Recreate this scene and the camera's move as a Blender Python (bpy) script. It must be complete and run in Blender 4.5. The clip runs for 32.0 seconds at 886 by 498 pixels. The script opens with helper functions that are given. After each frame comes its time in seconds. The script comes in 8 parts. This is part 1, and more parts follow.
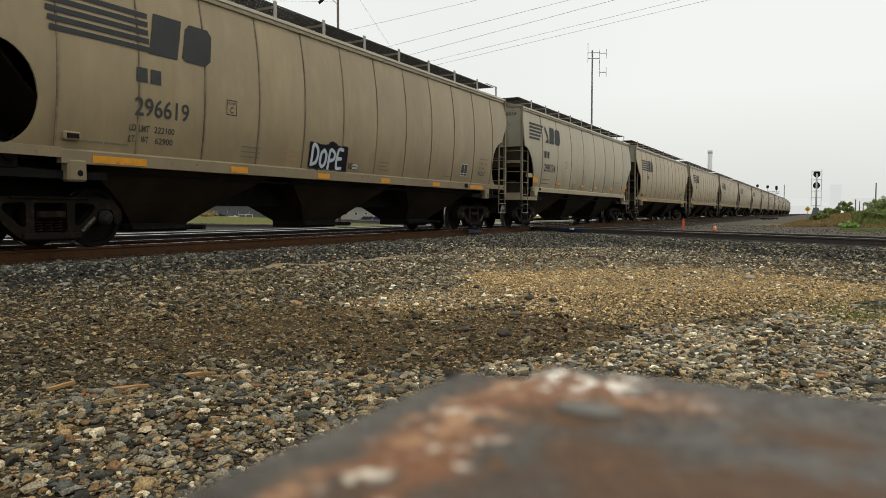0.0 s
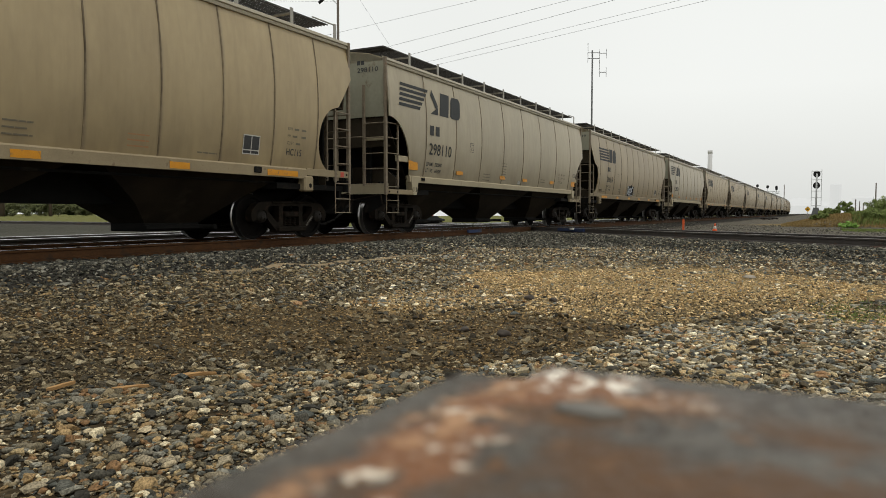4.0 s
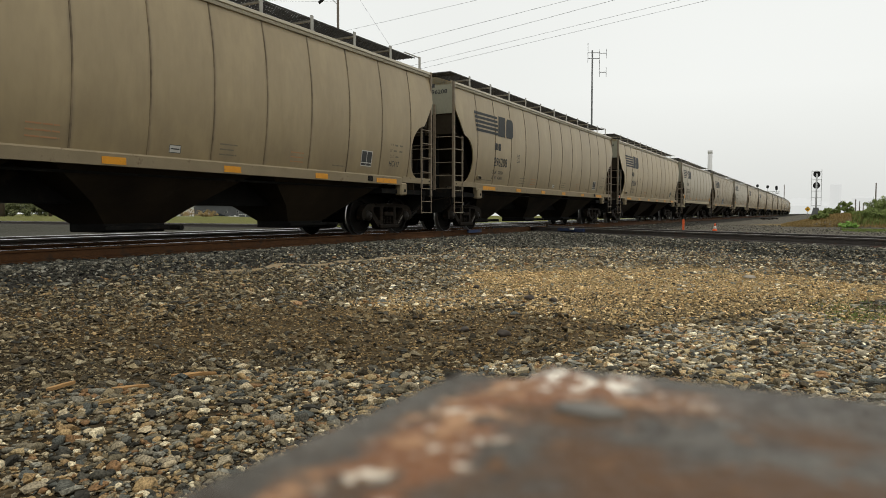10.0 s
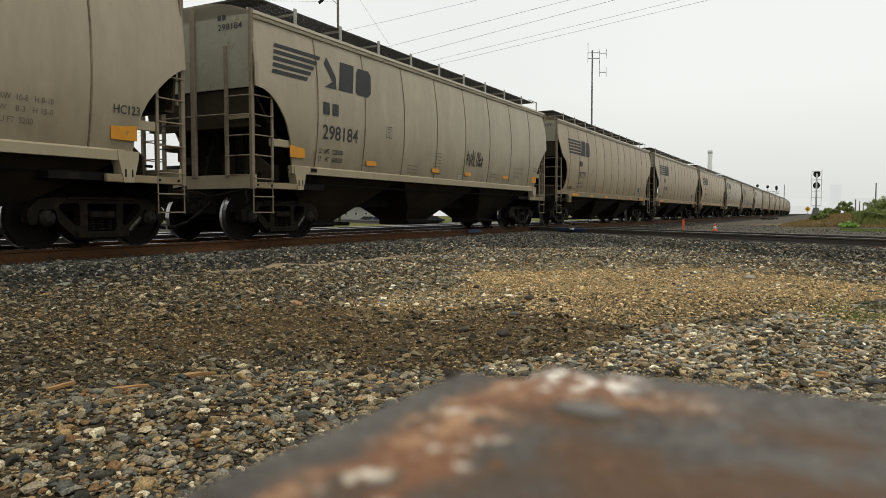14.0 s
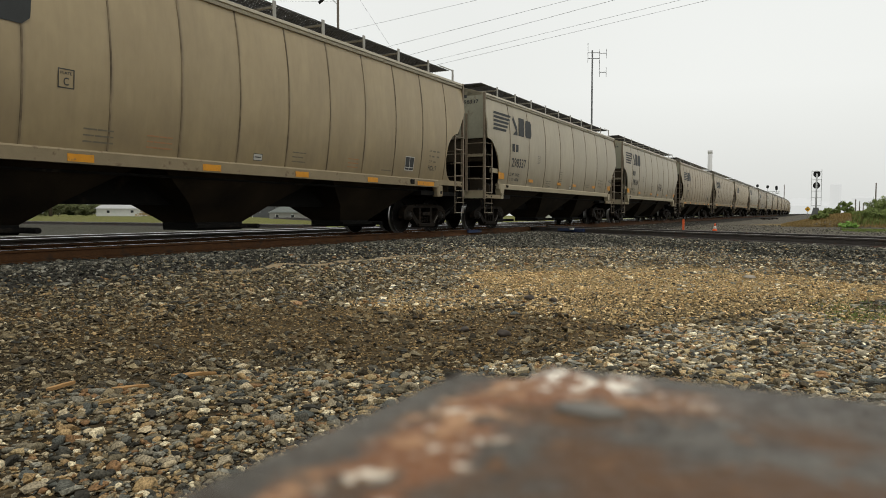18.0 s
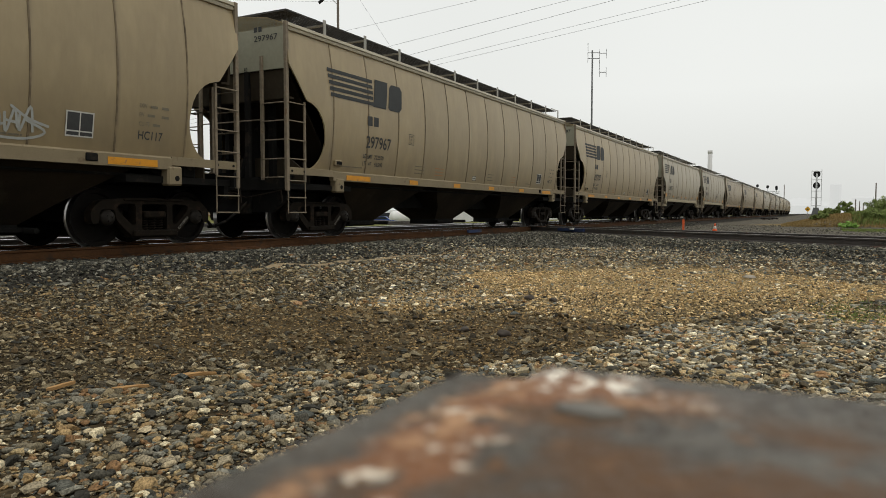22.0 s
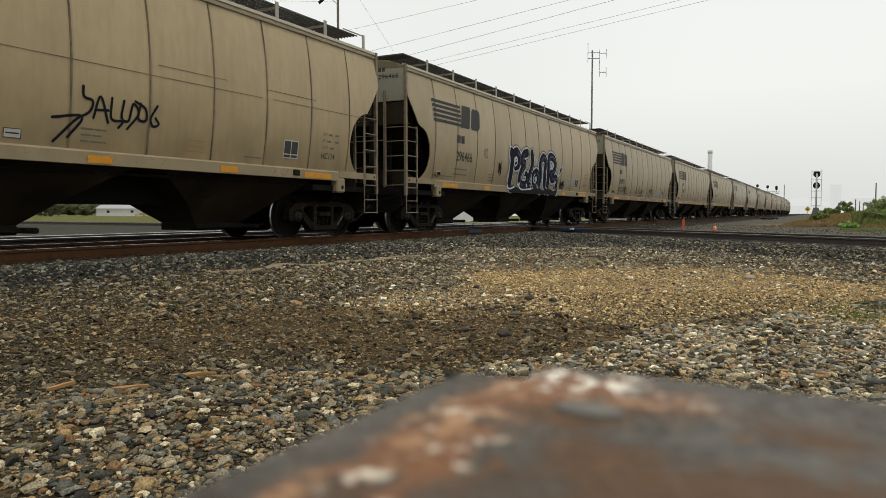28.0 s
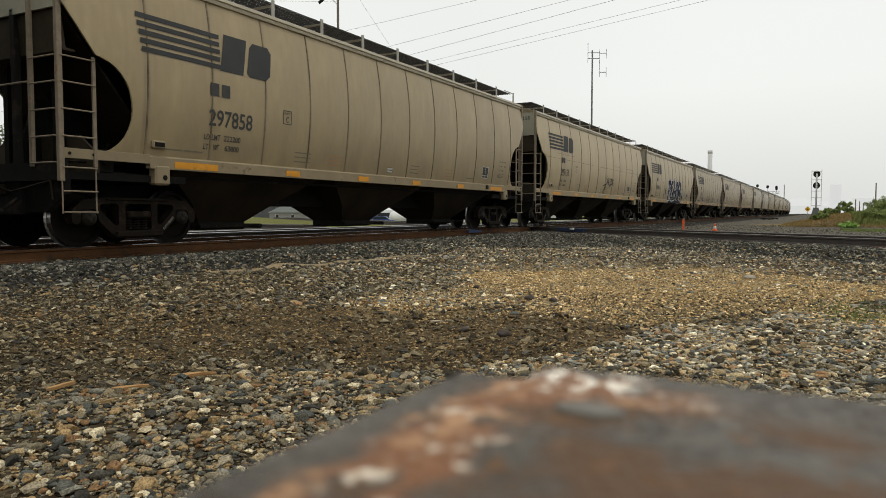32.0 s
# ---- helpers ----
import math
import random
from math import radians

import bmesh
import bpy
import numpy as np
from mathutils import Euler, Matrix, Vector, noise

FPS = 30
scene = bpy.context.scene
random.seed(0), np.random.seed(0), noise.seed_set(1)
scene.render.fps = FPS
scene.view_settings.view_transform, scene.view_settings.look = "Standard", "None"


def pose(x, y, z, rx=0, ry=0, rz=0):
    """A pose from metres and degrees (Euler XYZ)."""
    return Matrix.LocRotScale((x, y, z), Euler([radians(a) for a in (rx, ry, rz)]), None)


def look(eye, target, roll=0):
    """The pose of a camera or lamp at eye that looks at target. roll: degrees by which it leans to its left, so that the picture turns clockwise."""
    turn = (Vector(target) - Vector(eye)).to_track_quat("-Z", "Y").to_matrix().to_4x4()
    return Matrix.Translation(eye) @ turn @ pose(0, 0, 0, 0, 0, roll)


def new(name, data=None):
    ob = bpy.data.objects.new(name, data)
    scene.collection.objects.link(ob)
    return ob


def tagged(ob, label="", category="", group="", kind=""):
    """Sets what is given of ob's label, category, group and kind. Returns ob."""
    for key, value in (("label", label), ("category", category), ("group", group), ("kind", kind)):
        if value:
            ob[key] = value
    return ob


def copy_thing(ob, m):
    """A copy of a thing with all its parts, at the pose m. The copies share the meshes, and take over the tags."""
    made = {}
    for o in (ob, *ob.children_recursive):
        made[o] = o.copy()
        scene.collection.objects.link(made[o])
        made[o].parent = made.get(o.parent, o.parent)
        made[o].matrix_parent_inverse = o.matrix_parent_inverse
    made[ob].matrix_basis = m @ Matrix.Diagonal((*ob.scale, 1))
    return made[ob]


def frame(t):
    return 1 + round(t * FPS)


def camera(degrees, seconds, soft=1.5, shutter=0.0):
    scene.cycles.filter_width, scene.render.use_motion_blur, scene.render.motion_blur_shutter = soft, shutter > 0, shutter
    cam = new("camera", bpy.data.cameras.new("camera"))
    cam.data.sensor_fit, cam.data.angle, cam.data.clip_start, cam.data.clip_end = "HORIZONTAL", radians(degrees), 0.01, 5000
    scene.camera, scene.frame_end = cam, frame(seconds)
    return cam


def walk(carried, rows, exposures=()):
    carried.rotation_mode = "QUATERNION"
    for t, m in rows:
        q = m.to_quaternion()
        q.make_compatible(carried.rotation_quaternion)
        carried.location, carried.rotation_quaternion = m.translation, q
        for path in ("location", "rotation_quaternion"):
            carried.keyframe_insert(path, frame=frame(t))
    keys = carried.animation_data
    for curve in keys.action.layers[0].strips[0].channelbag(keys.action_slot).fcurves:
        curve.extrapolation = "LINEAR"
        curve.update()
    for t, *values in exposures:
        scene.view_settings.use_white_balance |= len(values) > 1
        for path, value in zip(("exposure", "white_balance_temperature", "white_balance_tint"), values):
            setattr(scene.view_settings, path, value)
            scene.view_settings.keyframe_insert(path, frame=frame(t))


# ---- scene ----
# World: x runs along the train's track away from the camera, y across it, z = 0 on the rail heads.
EYE = Vector((0.0, 0.0, 0.53))
YAW = 28.07            # degrees from the track to the camera's axis
DIP = 2.9
LENS = 63.8
GROUND = -0.40         # yard level
TRACK_Y = 10.97        # centre of the train's track
TRACK2_Y = 15.3

cam = camera(LENS, 32.0, soft=0.6)
cam.data.dof.use_dof = True
cam.data.dof.focus_distance = 7.0
cam.data.dof.aperture_fstop = 10.0
aim = EYE + Vector((math.cos(radians(YAW)) * math.cos(radians(DIP)), math.sin(radians(YAW)) * math.cos(radians(DIP)), -math.sin(radians(DIP))))
CAM_POSE = look(EYE, aim, 0.0)
walk(cam, [(0.0, CAM_POSE), (32.0, CAM_POSE)], ((0.0, 0.0), (14.0, 0.0), (17.0, -0.02), (20.0, -0.06), (24.5, -0.06), (28.0, -0.01), (32.0, 0.0)))

# ---- light: a white, foggy, overcast sky ----
world = bpy.data.worlds.new("overcast_sky")
scene.world = world
world.use_nodes = True
wn, wl = world.node_tree.nodes, world.node_tree.links
wn.clear()
sky = wn.new("ShaderNodeTexSky")
sky.sky_type = "NISHITA"
sky.sun_disc = False
sky.sun_elevation = radians(70)
sky.sun_rotation = radians(60)
sky.air_density, sky.dust_density = 1.0, 6.0
tint = wn.new("ShaderNodeMix")
tint.data_type = "RGBA"
tint.inputs[0].default_value = 0.93
cloud = wn.new("ShaderNodeTexNoise")
cloud.inputs["Scale"].default_value = 1.6
ramp = wn.new("ShaderNodeValToRGB")
ramp.color_ramp.elements[0].position, ramp.color_ramp.elements[0].color = 0.3, (8.7, 8.85, 8.5, 1)
ramp.color_ramp.elements[1].position, ramp.color_ramp.elements[1].color = 0.7, (9.4, 9.55, 9.2, 1)
bg = wn.new("ShaderNodeBackground")
bg.inputs["Strength"].default_value = 0.1
wo = wn.new("ShaderNodeOutputWorld")
wl.new(cloud.outputs["Fac"], ramp.inputs["Fac"])
wl.new(sky.outputs[0], tint.inputs[6])
wl.new(ramp.outputs["Color"], tint.inputs[7])
up = wn.new("ShaderNodeTexCoord")
split = wn.new("ShaderNodeSeparateXYZ")
veil = wn.new("ShaderNodeMapRange")
veil.inputs["From Min"].default_value, veil.inputs["From Max"].default_value = 0.0, 0.16
veil.inputs["To Min"].default_value, veil.inputs["To Max"].default_value = 0.82, 1.0
scale_up = wn.new("ShaderNodeVectorMath")
scale_up.operation = "SCALE"
wl.new(up.outputs["Generated"], split.inputs[0])
wl.new(split.outputs["Z"], veil.inputs["Value"])
wl.new(tint.outputs[2], scale_up.inputs[0])
wl.new(veil.outputs[0], scale_up.inputs["Scale"])
wl.new(scale_up.outputs[0], bg.inputs["Color"])
wl.new(bg.outputs[0], wo.inputs["Surface"])
sun = new("sun", bpy.data.lights.new("sun", "SUN"))
sun.data.energy, sun.data.angle, sun.data.color = 0.92, radians(11), (1.0, 0.96, 0.9)
sun.matrix_world = look((12, -14, 60), (20, 5, 0))


# ---- materials ----
def shifted(n, l, vector):
    """The coordinates moved by a random amount that each object keeps."""
    oi = n.new("ShaderNodeObjectInfo")
    mu = n.new("ShaderNodeMath")
    mu.operation = "MULTIPLY"
    mu.inputs[1].default_value = 90.0
    l.new(oi.outputs["Random"], mu.inputs[0])
    add = n.new("ShaderNodeVectorMath")
    l.new(vector, add.inputs[0])
    l.new(mu.outputs[0], add.inputs[1])
    return add.outputs[0]


def material(name, base, dark=None, rough=0.7, metal=0.0, scale=6.0, fine=60.0, bump=0.15, spread=0.5, island=False, per_object=0.0, stretch=(1, 1, 1), rust=None, rust_amount=0.0, rust_scale=3.0, gloss=0.3, shift=False):
    """A procedural surface: two scales of variation, optional worn patches of a second colour, fine relief. shift: its own pattern on each object."""
    m = bpy.data.materials.new(name)
    m.use_nodes = True
    n, l = m.node_tree.nodes, m.node_tree.links
    b = n["Principled BSDF"]
    b.inputs["Roughness"].default_value, b.inputs["Metallic"].default_value = rough, metal
    b.inputs["Specular IOR Level"].default_value = gloss
    co = n.new("ShaderNodeTexCoord")
    mp = n.new("ShaderNodeMapping")
    mp.inputs["Scale"].default_value = stretch
    l.new(shifted(n, l, co.outputs["Object"]) if shift else co.outputs["Object"], mp.inputs["Vector"])
    big = n.new("ShaderNodeTexNoise")
    big.inputs["Scale"].default_value, big.inputs["Detail"].default_value = scale, 5
    small = n.new("ShaderNodeTexNoise")
    small.inputs["Scale"].default_value, small.inputs["Detail"].default_value = fine, 3
    l.new(mp.outputs[0], big.inputs["Vector"])
    l.new(mp.outputs[0], small.inputs["Vector"])
    dark = dark or tuple(c * 0.6 for c in base)
    cr = n.new("ShaderNodeValToRGB")
    cr.color_ramp.elements[0].position, cr.color_ramp.elements[1].position = 0.5 - spread / 2, 0.5 + spread / 2
    cr.color_ramp.elements[0].color, cr.color_ramp.elements[1].color = (*dark, 1), (*base, 1)
    mixv = n.new("ShaderNodeMath")
    mixv.operation = "MULTIPLY_ADD"
    mixv.inputs[1].default_value = 0.35
    mv = n.new("ShaderNodeMath")
    mv.operation = "MULTIPLY"
    mv.inputs[1].default_value = 0.65
    l.new(big.outputs["Fac"], mv.inputs[0])
    l.new(small.outputs["Fac"], mixv.inputs[0])
    l.new(mv.outputs[0], mixv.inputs[2])
    l.new(mixv.outputs[0], cr.inputs["Fac"])
    out = cr.outputs["Color"]
    if rust:
        rn = n.new("ShaderNodeTexNoise")
        rn.inputs["Scale"].default_value, rn.inputs["Detail"].default_value, rn.inputs["Roughness"].default_value = rust_scale, 8, 0.65
        l.new(mp.outputs[0], rn.inputs["Vector"])
        rr = n.new("ShaderNodeValToRGB")
        rr.color_ramp.elements[0].position, rr.color_ramp.elements[1].position = 0.62 - rust_amount * 0.3, 0.7 - rust_amount * 0.25
        rm = n.new("ShaderNodeMix")
        rm.data_type = "RGBA"
        rm.inputs[7].default_value = (*rust, 1)
        l.new(rn.outputs["Fac"], rr.inputs["Fac"])
        l.new(rr.outputs["Color"], rm.inputs[0])
        l.new(out, rm.inputs[6])
        out = rm.outputs[2]
    if per_object:
        oi = n.new("ShaderNodeObjectInfo")
        hs = n.new("ShaderNodeHueSaturation")
        mr = n.new("ShaderNodeMapRange")
        mr.inputs["To Min"].default_value, mr.inputs["To Max"].default_value = 1 - per_object, 1 + per_object
        l.new(oi.outputs["Random"], mr.inputs["Value"])
        l.new(mr.outputs[0], hs.inputs["Value"])
        l.new(out, hs.inputs["Color"])
        tone = n.new("ShaderNodeMix")
        tone.data_type, tone.blend_type = "RGBA", "MULTIPLY"
        tone.inputs[0].default_value = 1.0
        l.new(hs.outputs["Color"], tone.inputs[6])
        l.new(oi.outputs["Color"], tone.inputs[7])
        out = tone.outputs[2]
    l.new(out, b.inputs["Base Color"])
    if bump:
        bp = n.new("ShaderNodeBump")
        bp.inputs["Strength"].default_value, bp.inputs["Distance"].default_value = bump, 0.01
        l.new(small.outputs["Fac"], bp.inputs["Height"])
        l.new(bp.outputs[0], b.inputs["Normal"])
    return m


def stones(name, colours, rough=0.85):
    """Loose stones: a colour for each stone, with speckle."""
    m = bpy.data.materials.new(name)
    m.use_nodes = True
    n, l = m.node_tree.nodes, m.node_tree.links
    b = n["Principled BSDF"]
    b.inputs["Roughness"].default_value = rough
    b.inputs["Specular IOR Level"].default_value = 0.14
    g = n.new("ShaderNodeNewGeometry")
    cr = n.new("ShaderNodeValToRGB")
    cr.color_ramp.interpolation = "CONSTANT"
    while len(cr.color_ramp.elements) < len(colours):
        cr.color_ramp.elements.new(0.5)
    for i, c in enumerate(colours):
        cr.color_ramp.elements[i].position = i / len(colours)
        cr.color_ramp.elements[i].color = (*c, 1)
    sp = n.new("ShaderNodeTexNoise")
    sp.inputs["Scale"].default_value, sp.inputs["Detail"].default_value = 120, 5
    co = n.new("ShaderNodeTexCoord")
    l.new(co.outputs["Object"], sp.inputs["Vector"])
    mr = n.new("ShaderNodeMapRange")
    mr.inputs["From Min"].default_value, mr.inputs["From Max"].default_value = 0.3, 0.7
    mr.inputs["To Min"].default_value, mr.inputs["To Max"].default_value = 0.35, 1.62
    hs = n.new("ShaderNodeHueSaturation")
    l.new(g.outputs["Random Per Island"], cr.inputs["Fac"])
    l.new(sp.outputs["Fac"], mr.inputs["Value"])
    l.new(mr.outputs[0], hs.inputs["Value"])
    l.new(cr.outputs["Color"], hs.inputs["Color"])
    l.new(hs.outputs["Color"], b.inputs["Base Color"])
    return m


TAN, TAN_DARK, GREY, GREY_DARK = (0.400, 0.311, 0.165), (0.300, 0.225, 0.113), (0.410, 0.352, 0.236), (0.312, 0.266, 0.174)
M_BODY = material("tan_grey_car_paint", TAN, TAN_DARK, rough=0.62, scale=1.1, fine=14, bump=0.03, per_object=0.05, stretch=(1.0, 1.0, 0.35), rust=(0.20, 0.165, 0.115), rust_amount=0.05, rust_scale=2.0)
M_END = material("pale_weathered_end_paint", (0.315, 0.305, 0.225), (0.235, 0.224, 0.162), rough=0.65, scale=1.5, fine=12, bump=0.03, rust=(0.20, 0.165, 0.11), rust_amount=0.08, rust_scale=2.5)
M_CHORD = material("cream_weathered_chord_paint", (0.43, 0.385, 0.275), (0.33, 0.29, 0.20), rough=0.4, gloss=0.6, scale=1.5, fine=12, bump=0.03)
M_BRACKET = material("galvanised_bracket", (0.40, 0.39, 0.35), (0.27, 0.26, 0.23), rough=0.55, scale=8)
M_BODY_GREY = material("pale_grey_car_paint", GREY, GREY_DARK, rough=0.62, scale=1.1, fine=14, bump=0.03, per_object=0.04, stretch=(1.0, 1.0, 0.35), rust=(0.22, 0.185, 0.135), rust_amount=0.04, rust_scale=2.0)
M_SILL = material("dusty_sill_paint", (0.315, 0.256, 0.158), (0.210, 0.166, 0.100), scale=2.5, shift=True, per_object=0.04, rust=(0.16, 0.115, 0.068), rust_amount=0.08, rust_scale=5)


def panel_paint(name, base, dark, half):
    """Side-sheet paint: as the plain paint, with thin grime along the welds, rain streaks, and road dirt deepened
    downwards to paint in the lower side's shade.
    """
    m = material(name, base, dark, rough=0.42, gloss=0.6, scale=0.9, fine=9, bump=0.025, per_object=0.05, stretch=(1.0, 1.0, 0.45), shift=True)
    n, l = m.node_tree.nodes, m.node_tree.links
    b = n["Principled BSDF"]
    below = b.inputs["Base Color"].links[0].from_socket
    co = n.new("ShaderNodeTexCoord")
    sep = n.new("ShaderNodeSeparateXYZ")
    l.new(co.outputs["Object"], sep.inputs[0])
    own = shifted(n, l, co.outputs["Object"])

    def field(scale, stretch, lo, hi, low, high, detail=5):
        mp = n.new("ShaderNodeMapping")
        mp.inputs["Scale"].default_value = stretch
        l.new(own, mp.inputs["Vector"])
        ns = n.new("ShaderNodeTexNoise")
        ns.inputs["Scale"].default_value, ns.inputs["Detail"].default_value = scale, detail
        l.new(mp.outputs[0], ns.inputs["Vector"])
        mr = n.new("ShaderNodeMapRange")
        mr.inputs["From Min"].default_value, mr.inputs["From Max"].default_value = lo, hi
        mr.inputs["To Min"].default_value, mr.inputs["To Max"].default_value = low, high
        l.new(ns.outputs["Fac"], mr.inputs["Value"])
        return mr.outputs[0]

    def ramp_of(value, lo, hi):
        mr = n.new("ShaderNodeMapRange")
        mr.interpolation_type = "SMOOTHSTEP"
        mr.inputs["From Min"].default_value, mr.inputs["From Max"].default_value = lo, hi
        l.new(value, mr.inputs["Value"])
        return mr.outputs[0]

    def times(p, q):
        mu = n.new("ShaderNodeMath")
        mu.operation = "MULTIPLY"
        l.new(p, mu.inputs[0])
        l.new(q, mu.inputs[1])
        return mu.outputs[0]

    def over(colour, mask):
        mix = n.new("ShaderNodeMix")
        mix.data_type = "RGBA"
        mix.inputs[7].default_value = (*colour, 1)
        l.new(mask, mix.inputs[0])
        l.new(below, mix.inputs[6])
        return mix.outputs[2]
    ab = n.new("ShaderNodeMath")
    ab.operation = "ABSOLUTE"
    l.new(sep.outputs["X"], ab.inputs[0])
    below = over(tuple(c * 0.72 for c in dark), field(3.0, (3.0, 1.0, 0.3), 0.48, 0.78, 0.0, 0.32))
    below = over(tuple(min(0.6, c * 1.22) for c in base), field(1.6, (1.6, 1.0, 0.6), 0.52, 0.8, 0.0, 0.3))
    # brown towards the bottom: splashed dirt, and the lower side's shade painted in
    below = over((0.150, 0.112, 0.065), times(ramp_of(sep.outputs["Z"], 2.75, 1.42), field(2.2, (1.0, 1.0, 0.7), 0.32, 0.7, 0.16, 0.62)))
    below = over((0.115, 0.085, 0.050), times(ramp_of(ab.outputs[0], half - 0.075, half - 0.004), field(1.6, (0.6, 1.0, 1.0), 0.35, 0.68, 0.05, 0.72)))
    l.new(below, b.inputs["Base Color"])
    return m


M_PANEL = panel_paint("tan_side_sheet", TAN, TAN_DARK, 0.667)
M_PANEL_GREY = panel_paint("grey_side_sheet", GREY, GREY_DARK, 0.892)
M_SEAM = material("grimy_weld_seam", (0.235, 0.180, 0.108), (0.072, 0.052, 0.031), scale=1.5, fine=9, spread=0.30, shift=True)
# underframe, end and hopper sheets: base colours set near-black or dark brown
M_NEAR_BLACK = material("near_black_steel", (0.014, 0.013, 0.012), (0.008, 0.008, 0.007), rough=0.85, scale=3, rust=(0.03, 0.024, 0.018), rust_amount=0.15, rust_scale=2, gloss=0.08)
M_SLOPE = material("dark_brown_end_sheet", (0.062, 0.049, 0.033), (0.034, 0.027, 0.018), rough=0.8, scale=1.6, fine=12, rust=(0.045, 0.034, 0.023), rust_amount=0.2, rust_scale=2.0, gloss=0.1, shift=True)
M_HOPPER = material("near_black_hopper_sheet", (0.034, 0.025, 0.015), (0.009, 0.007, 0.005), rough=0.8, scale=0.9, spread=0.35, shift=True, rust=(0.030, 0.024, 0.016), rust_amount=0.12, rust_scale=1.2, gloss=0.08)
M_CAST = material("greasy_cast_steel", (0.016, 0.012, 0.008), (0.008, 0.006, 0.0042), rough=0.75, scale=6, rust=(0.030, 0.019, 0.012), rust_amount=0.2, rust_scale=6, gloss=0.08)
M_WHEEL = material("dark_wheel_steel", (0.010, 0.008, 0.0065), (0.005, 0.0045, 0.004), rough=0.8, scale=4, gloss=0.08)
M_TREAD = material("polished_wheel_tread", (0.45, 0.44, 0.43), (0.3, 0.29, 0.28), rough=0.28, metal=1.0, scale=6, bump=0.02)
M_CAP = material("bearing_cap_steel", (0.030, 0.025, 0.020), (0.012, 0.010, 0.008), rough=0.6, scale=12, gloss=0.15)
M_WALK = material("dark_steel_grating", (0.055, 0.053, 0.05), (0.03, 0.029, 0.027), rough=0.7, scale=8)
M_POST = material("worn_grey_steel", (0.255, 0.205, 0.140), (0.120, 0.095, 0.064), rough=0.6, scale=9, rust=(0.16, 0.10, 0.06), rust_amount=0.12, rust_scale=9)
M_YELLOW = material("yellow_reflective_tape", (0.66, 0.285, 0.008), (0.46, 0.19, 0.01), rough=0.5, scale=6, rust=(0.22, 0.13, 0.06), rust_amount=0.15, rust_scale=8)
M_PRINT = material("faded_black_lettering", (0.055, 0.056, 0.055), (0.035, 0.035, 0.034), rough=0.7, scale=10, bump=0.0)
M_PRINT_FAINT = material("worn_thin_lettering", (0.19, 0.165, 0.115), (0.13, 0.112, 0.08), rough=0.7, scale=10, bump=0.0)
M_LOGO = material("charcoal_stencil_paint", (0.040, 0.043, 0.042), (0.026, 0.028, 0.027), rough=0.65, scale=3, bump=0.0)
M_RED_TAPE = material("red_and_white_tape", (0.5, 0.07, 0.04), (0.35, 0.05, 0.03), rough=0.5)
M_RAIL = material("red_brown_rail_steel", (0.105, 0.047, 0.018), (0.046, 0.023, 0.011), rough=0.85, gloss=0.12, scale=5, fine=40, rust=(0.042, 0.026, 0.016), rust_amount=0.25, rust_scale=2.5)
M_RAIL_GREY = material("dark_grey_rail_steel", (0.075, 0.066, 0.06), (0.045, 0.038, 0.034), rough=0.75, scale=5, rust=(0.09, 0.05, 0.035), rust_amount=0.2, rust_scale=2)
M_SHINE = material("bright_rail_head", (0.62, 0.62, 0.62), (0.45, 0.45, 0.45), rough=0.22, metal=1.0, scale=3, bump=0.02)
M_DULL = material("dull_rail_head", (0.22, 0.20, 0.18), (0.13, 0.12, 0.11), rough=0.45, metal=0.6, scale=3)
M_TIE = material("weathered_wooden_tie", (0.040, 0.032, 0.026), (0.020, 0.017, 0.015), rough=0.9, scale=3, fine=30, stretch=(6, 1, 6))


# ---- mesh helpers ----
def part(name, bm, mat, parent=None, label=""):
    """Links a bmesh as one mesh object under a thing or under a part."""
    me = bpy.data.meshes.new(name)
    bm.to_mesh(me)
    bm.free()
    return part_mesh(name, me, mat, parent, label)


def part_mesh(name, me, mat, parent=None, label=""):
    if mat and not me.materials:
        for one in mat if isinstance(mat, (tuple, list)) else (mat,):
            me.materials.append(one)
    ob = new(name, me)
    if parent:
        ob.parent = parent
    if label:
        ob["label"] = label
    return ob


def thing(name, label, category, m=Matrix.Identity(4), group="", kind=""):
    ob = new(name)
    ob.empty_display_size = 0.2
    ob.matrix_world = m
    return tagged(ob, label, category, group, kind)


def box(bm, x0, x1, y0, y1, z0, z1, mat=0, bevel=0.0):
    vs = [bm.verts.new((x, y, z)) for x in (x0, x1) for y in (y0, y1) for z in (z0, z1)]
    fs = []
    for a in ((0, 1, 3, 2), (4, 6, 7, 5), (0, 4, 5, 1), (2, 3, 7, 6), (0, 2, 6, 4), (1, 5, 7, 3)):
        f = bm.faces.new([vs[i] for i in a])
        f.material_index = mat
        fs.append(f)
    if bevel:
        es = list({e for f in fs for e in f.edges})
        bmesh.ops.bevel(bm, geom=es, offset=bevel, segments=1, affect="EDGES")
    return vs


def rod(bm, a, b, r, n=8, r2=None, mat=0, caps=True):
    """A round bar from a to b."""
    a, b = Vector(a), Vector(b)
    q = (b - a).to_track_quat("Z", "Y")
    rings = []
    for p, rr in ((a, r), (b, r if r2 is None else r2)):
        rings.append([bm.verts.new(p + q @ Vector((rr * math.cos(2 * math.pi * i / n), rr * math.sin(2 * math.pi * i / n), 0))) for i in range(n)])
    for i in range(n):
        f = bm.faces.new((rings[0][i], rings[0][(i + 1) % n], rings[1][(i + 1) % n], rings[1][i]))
        f.smooth, f.material_index = n > 6, mat
    if caps:
        bm.faces.new(rings[0][::-1]).material_index = mat
        bm.faces.new(rings[1]).material_index = mat


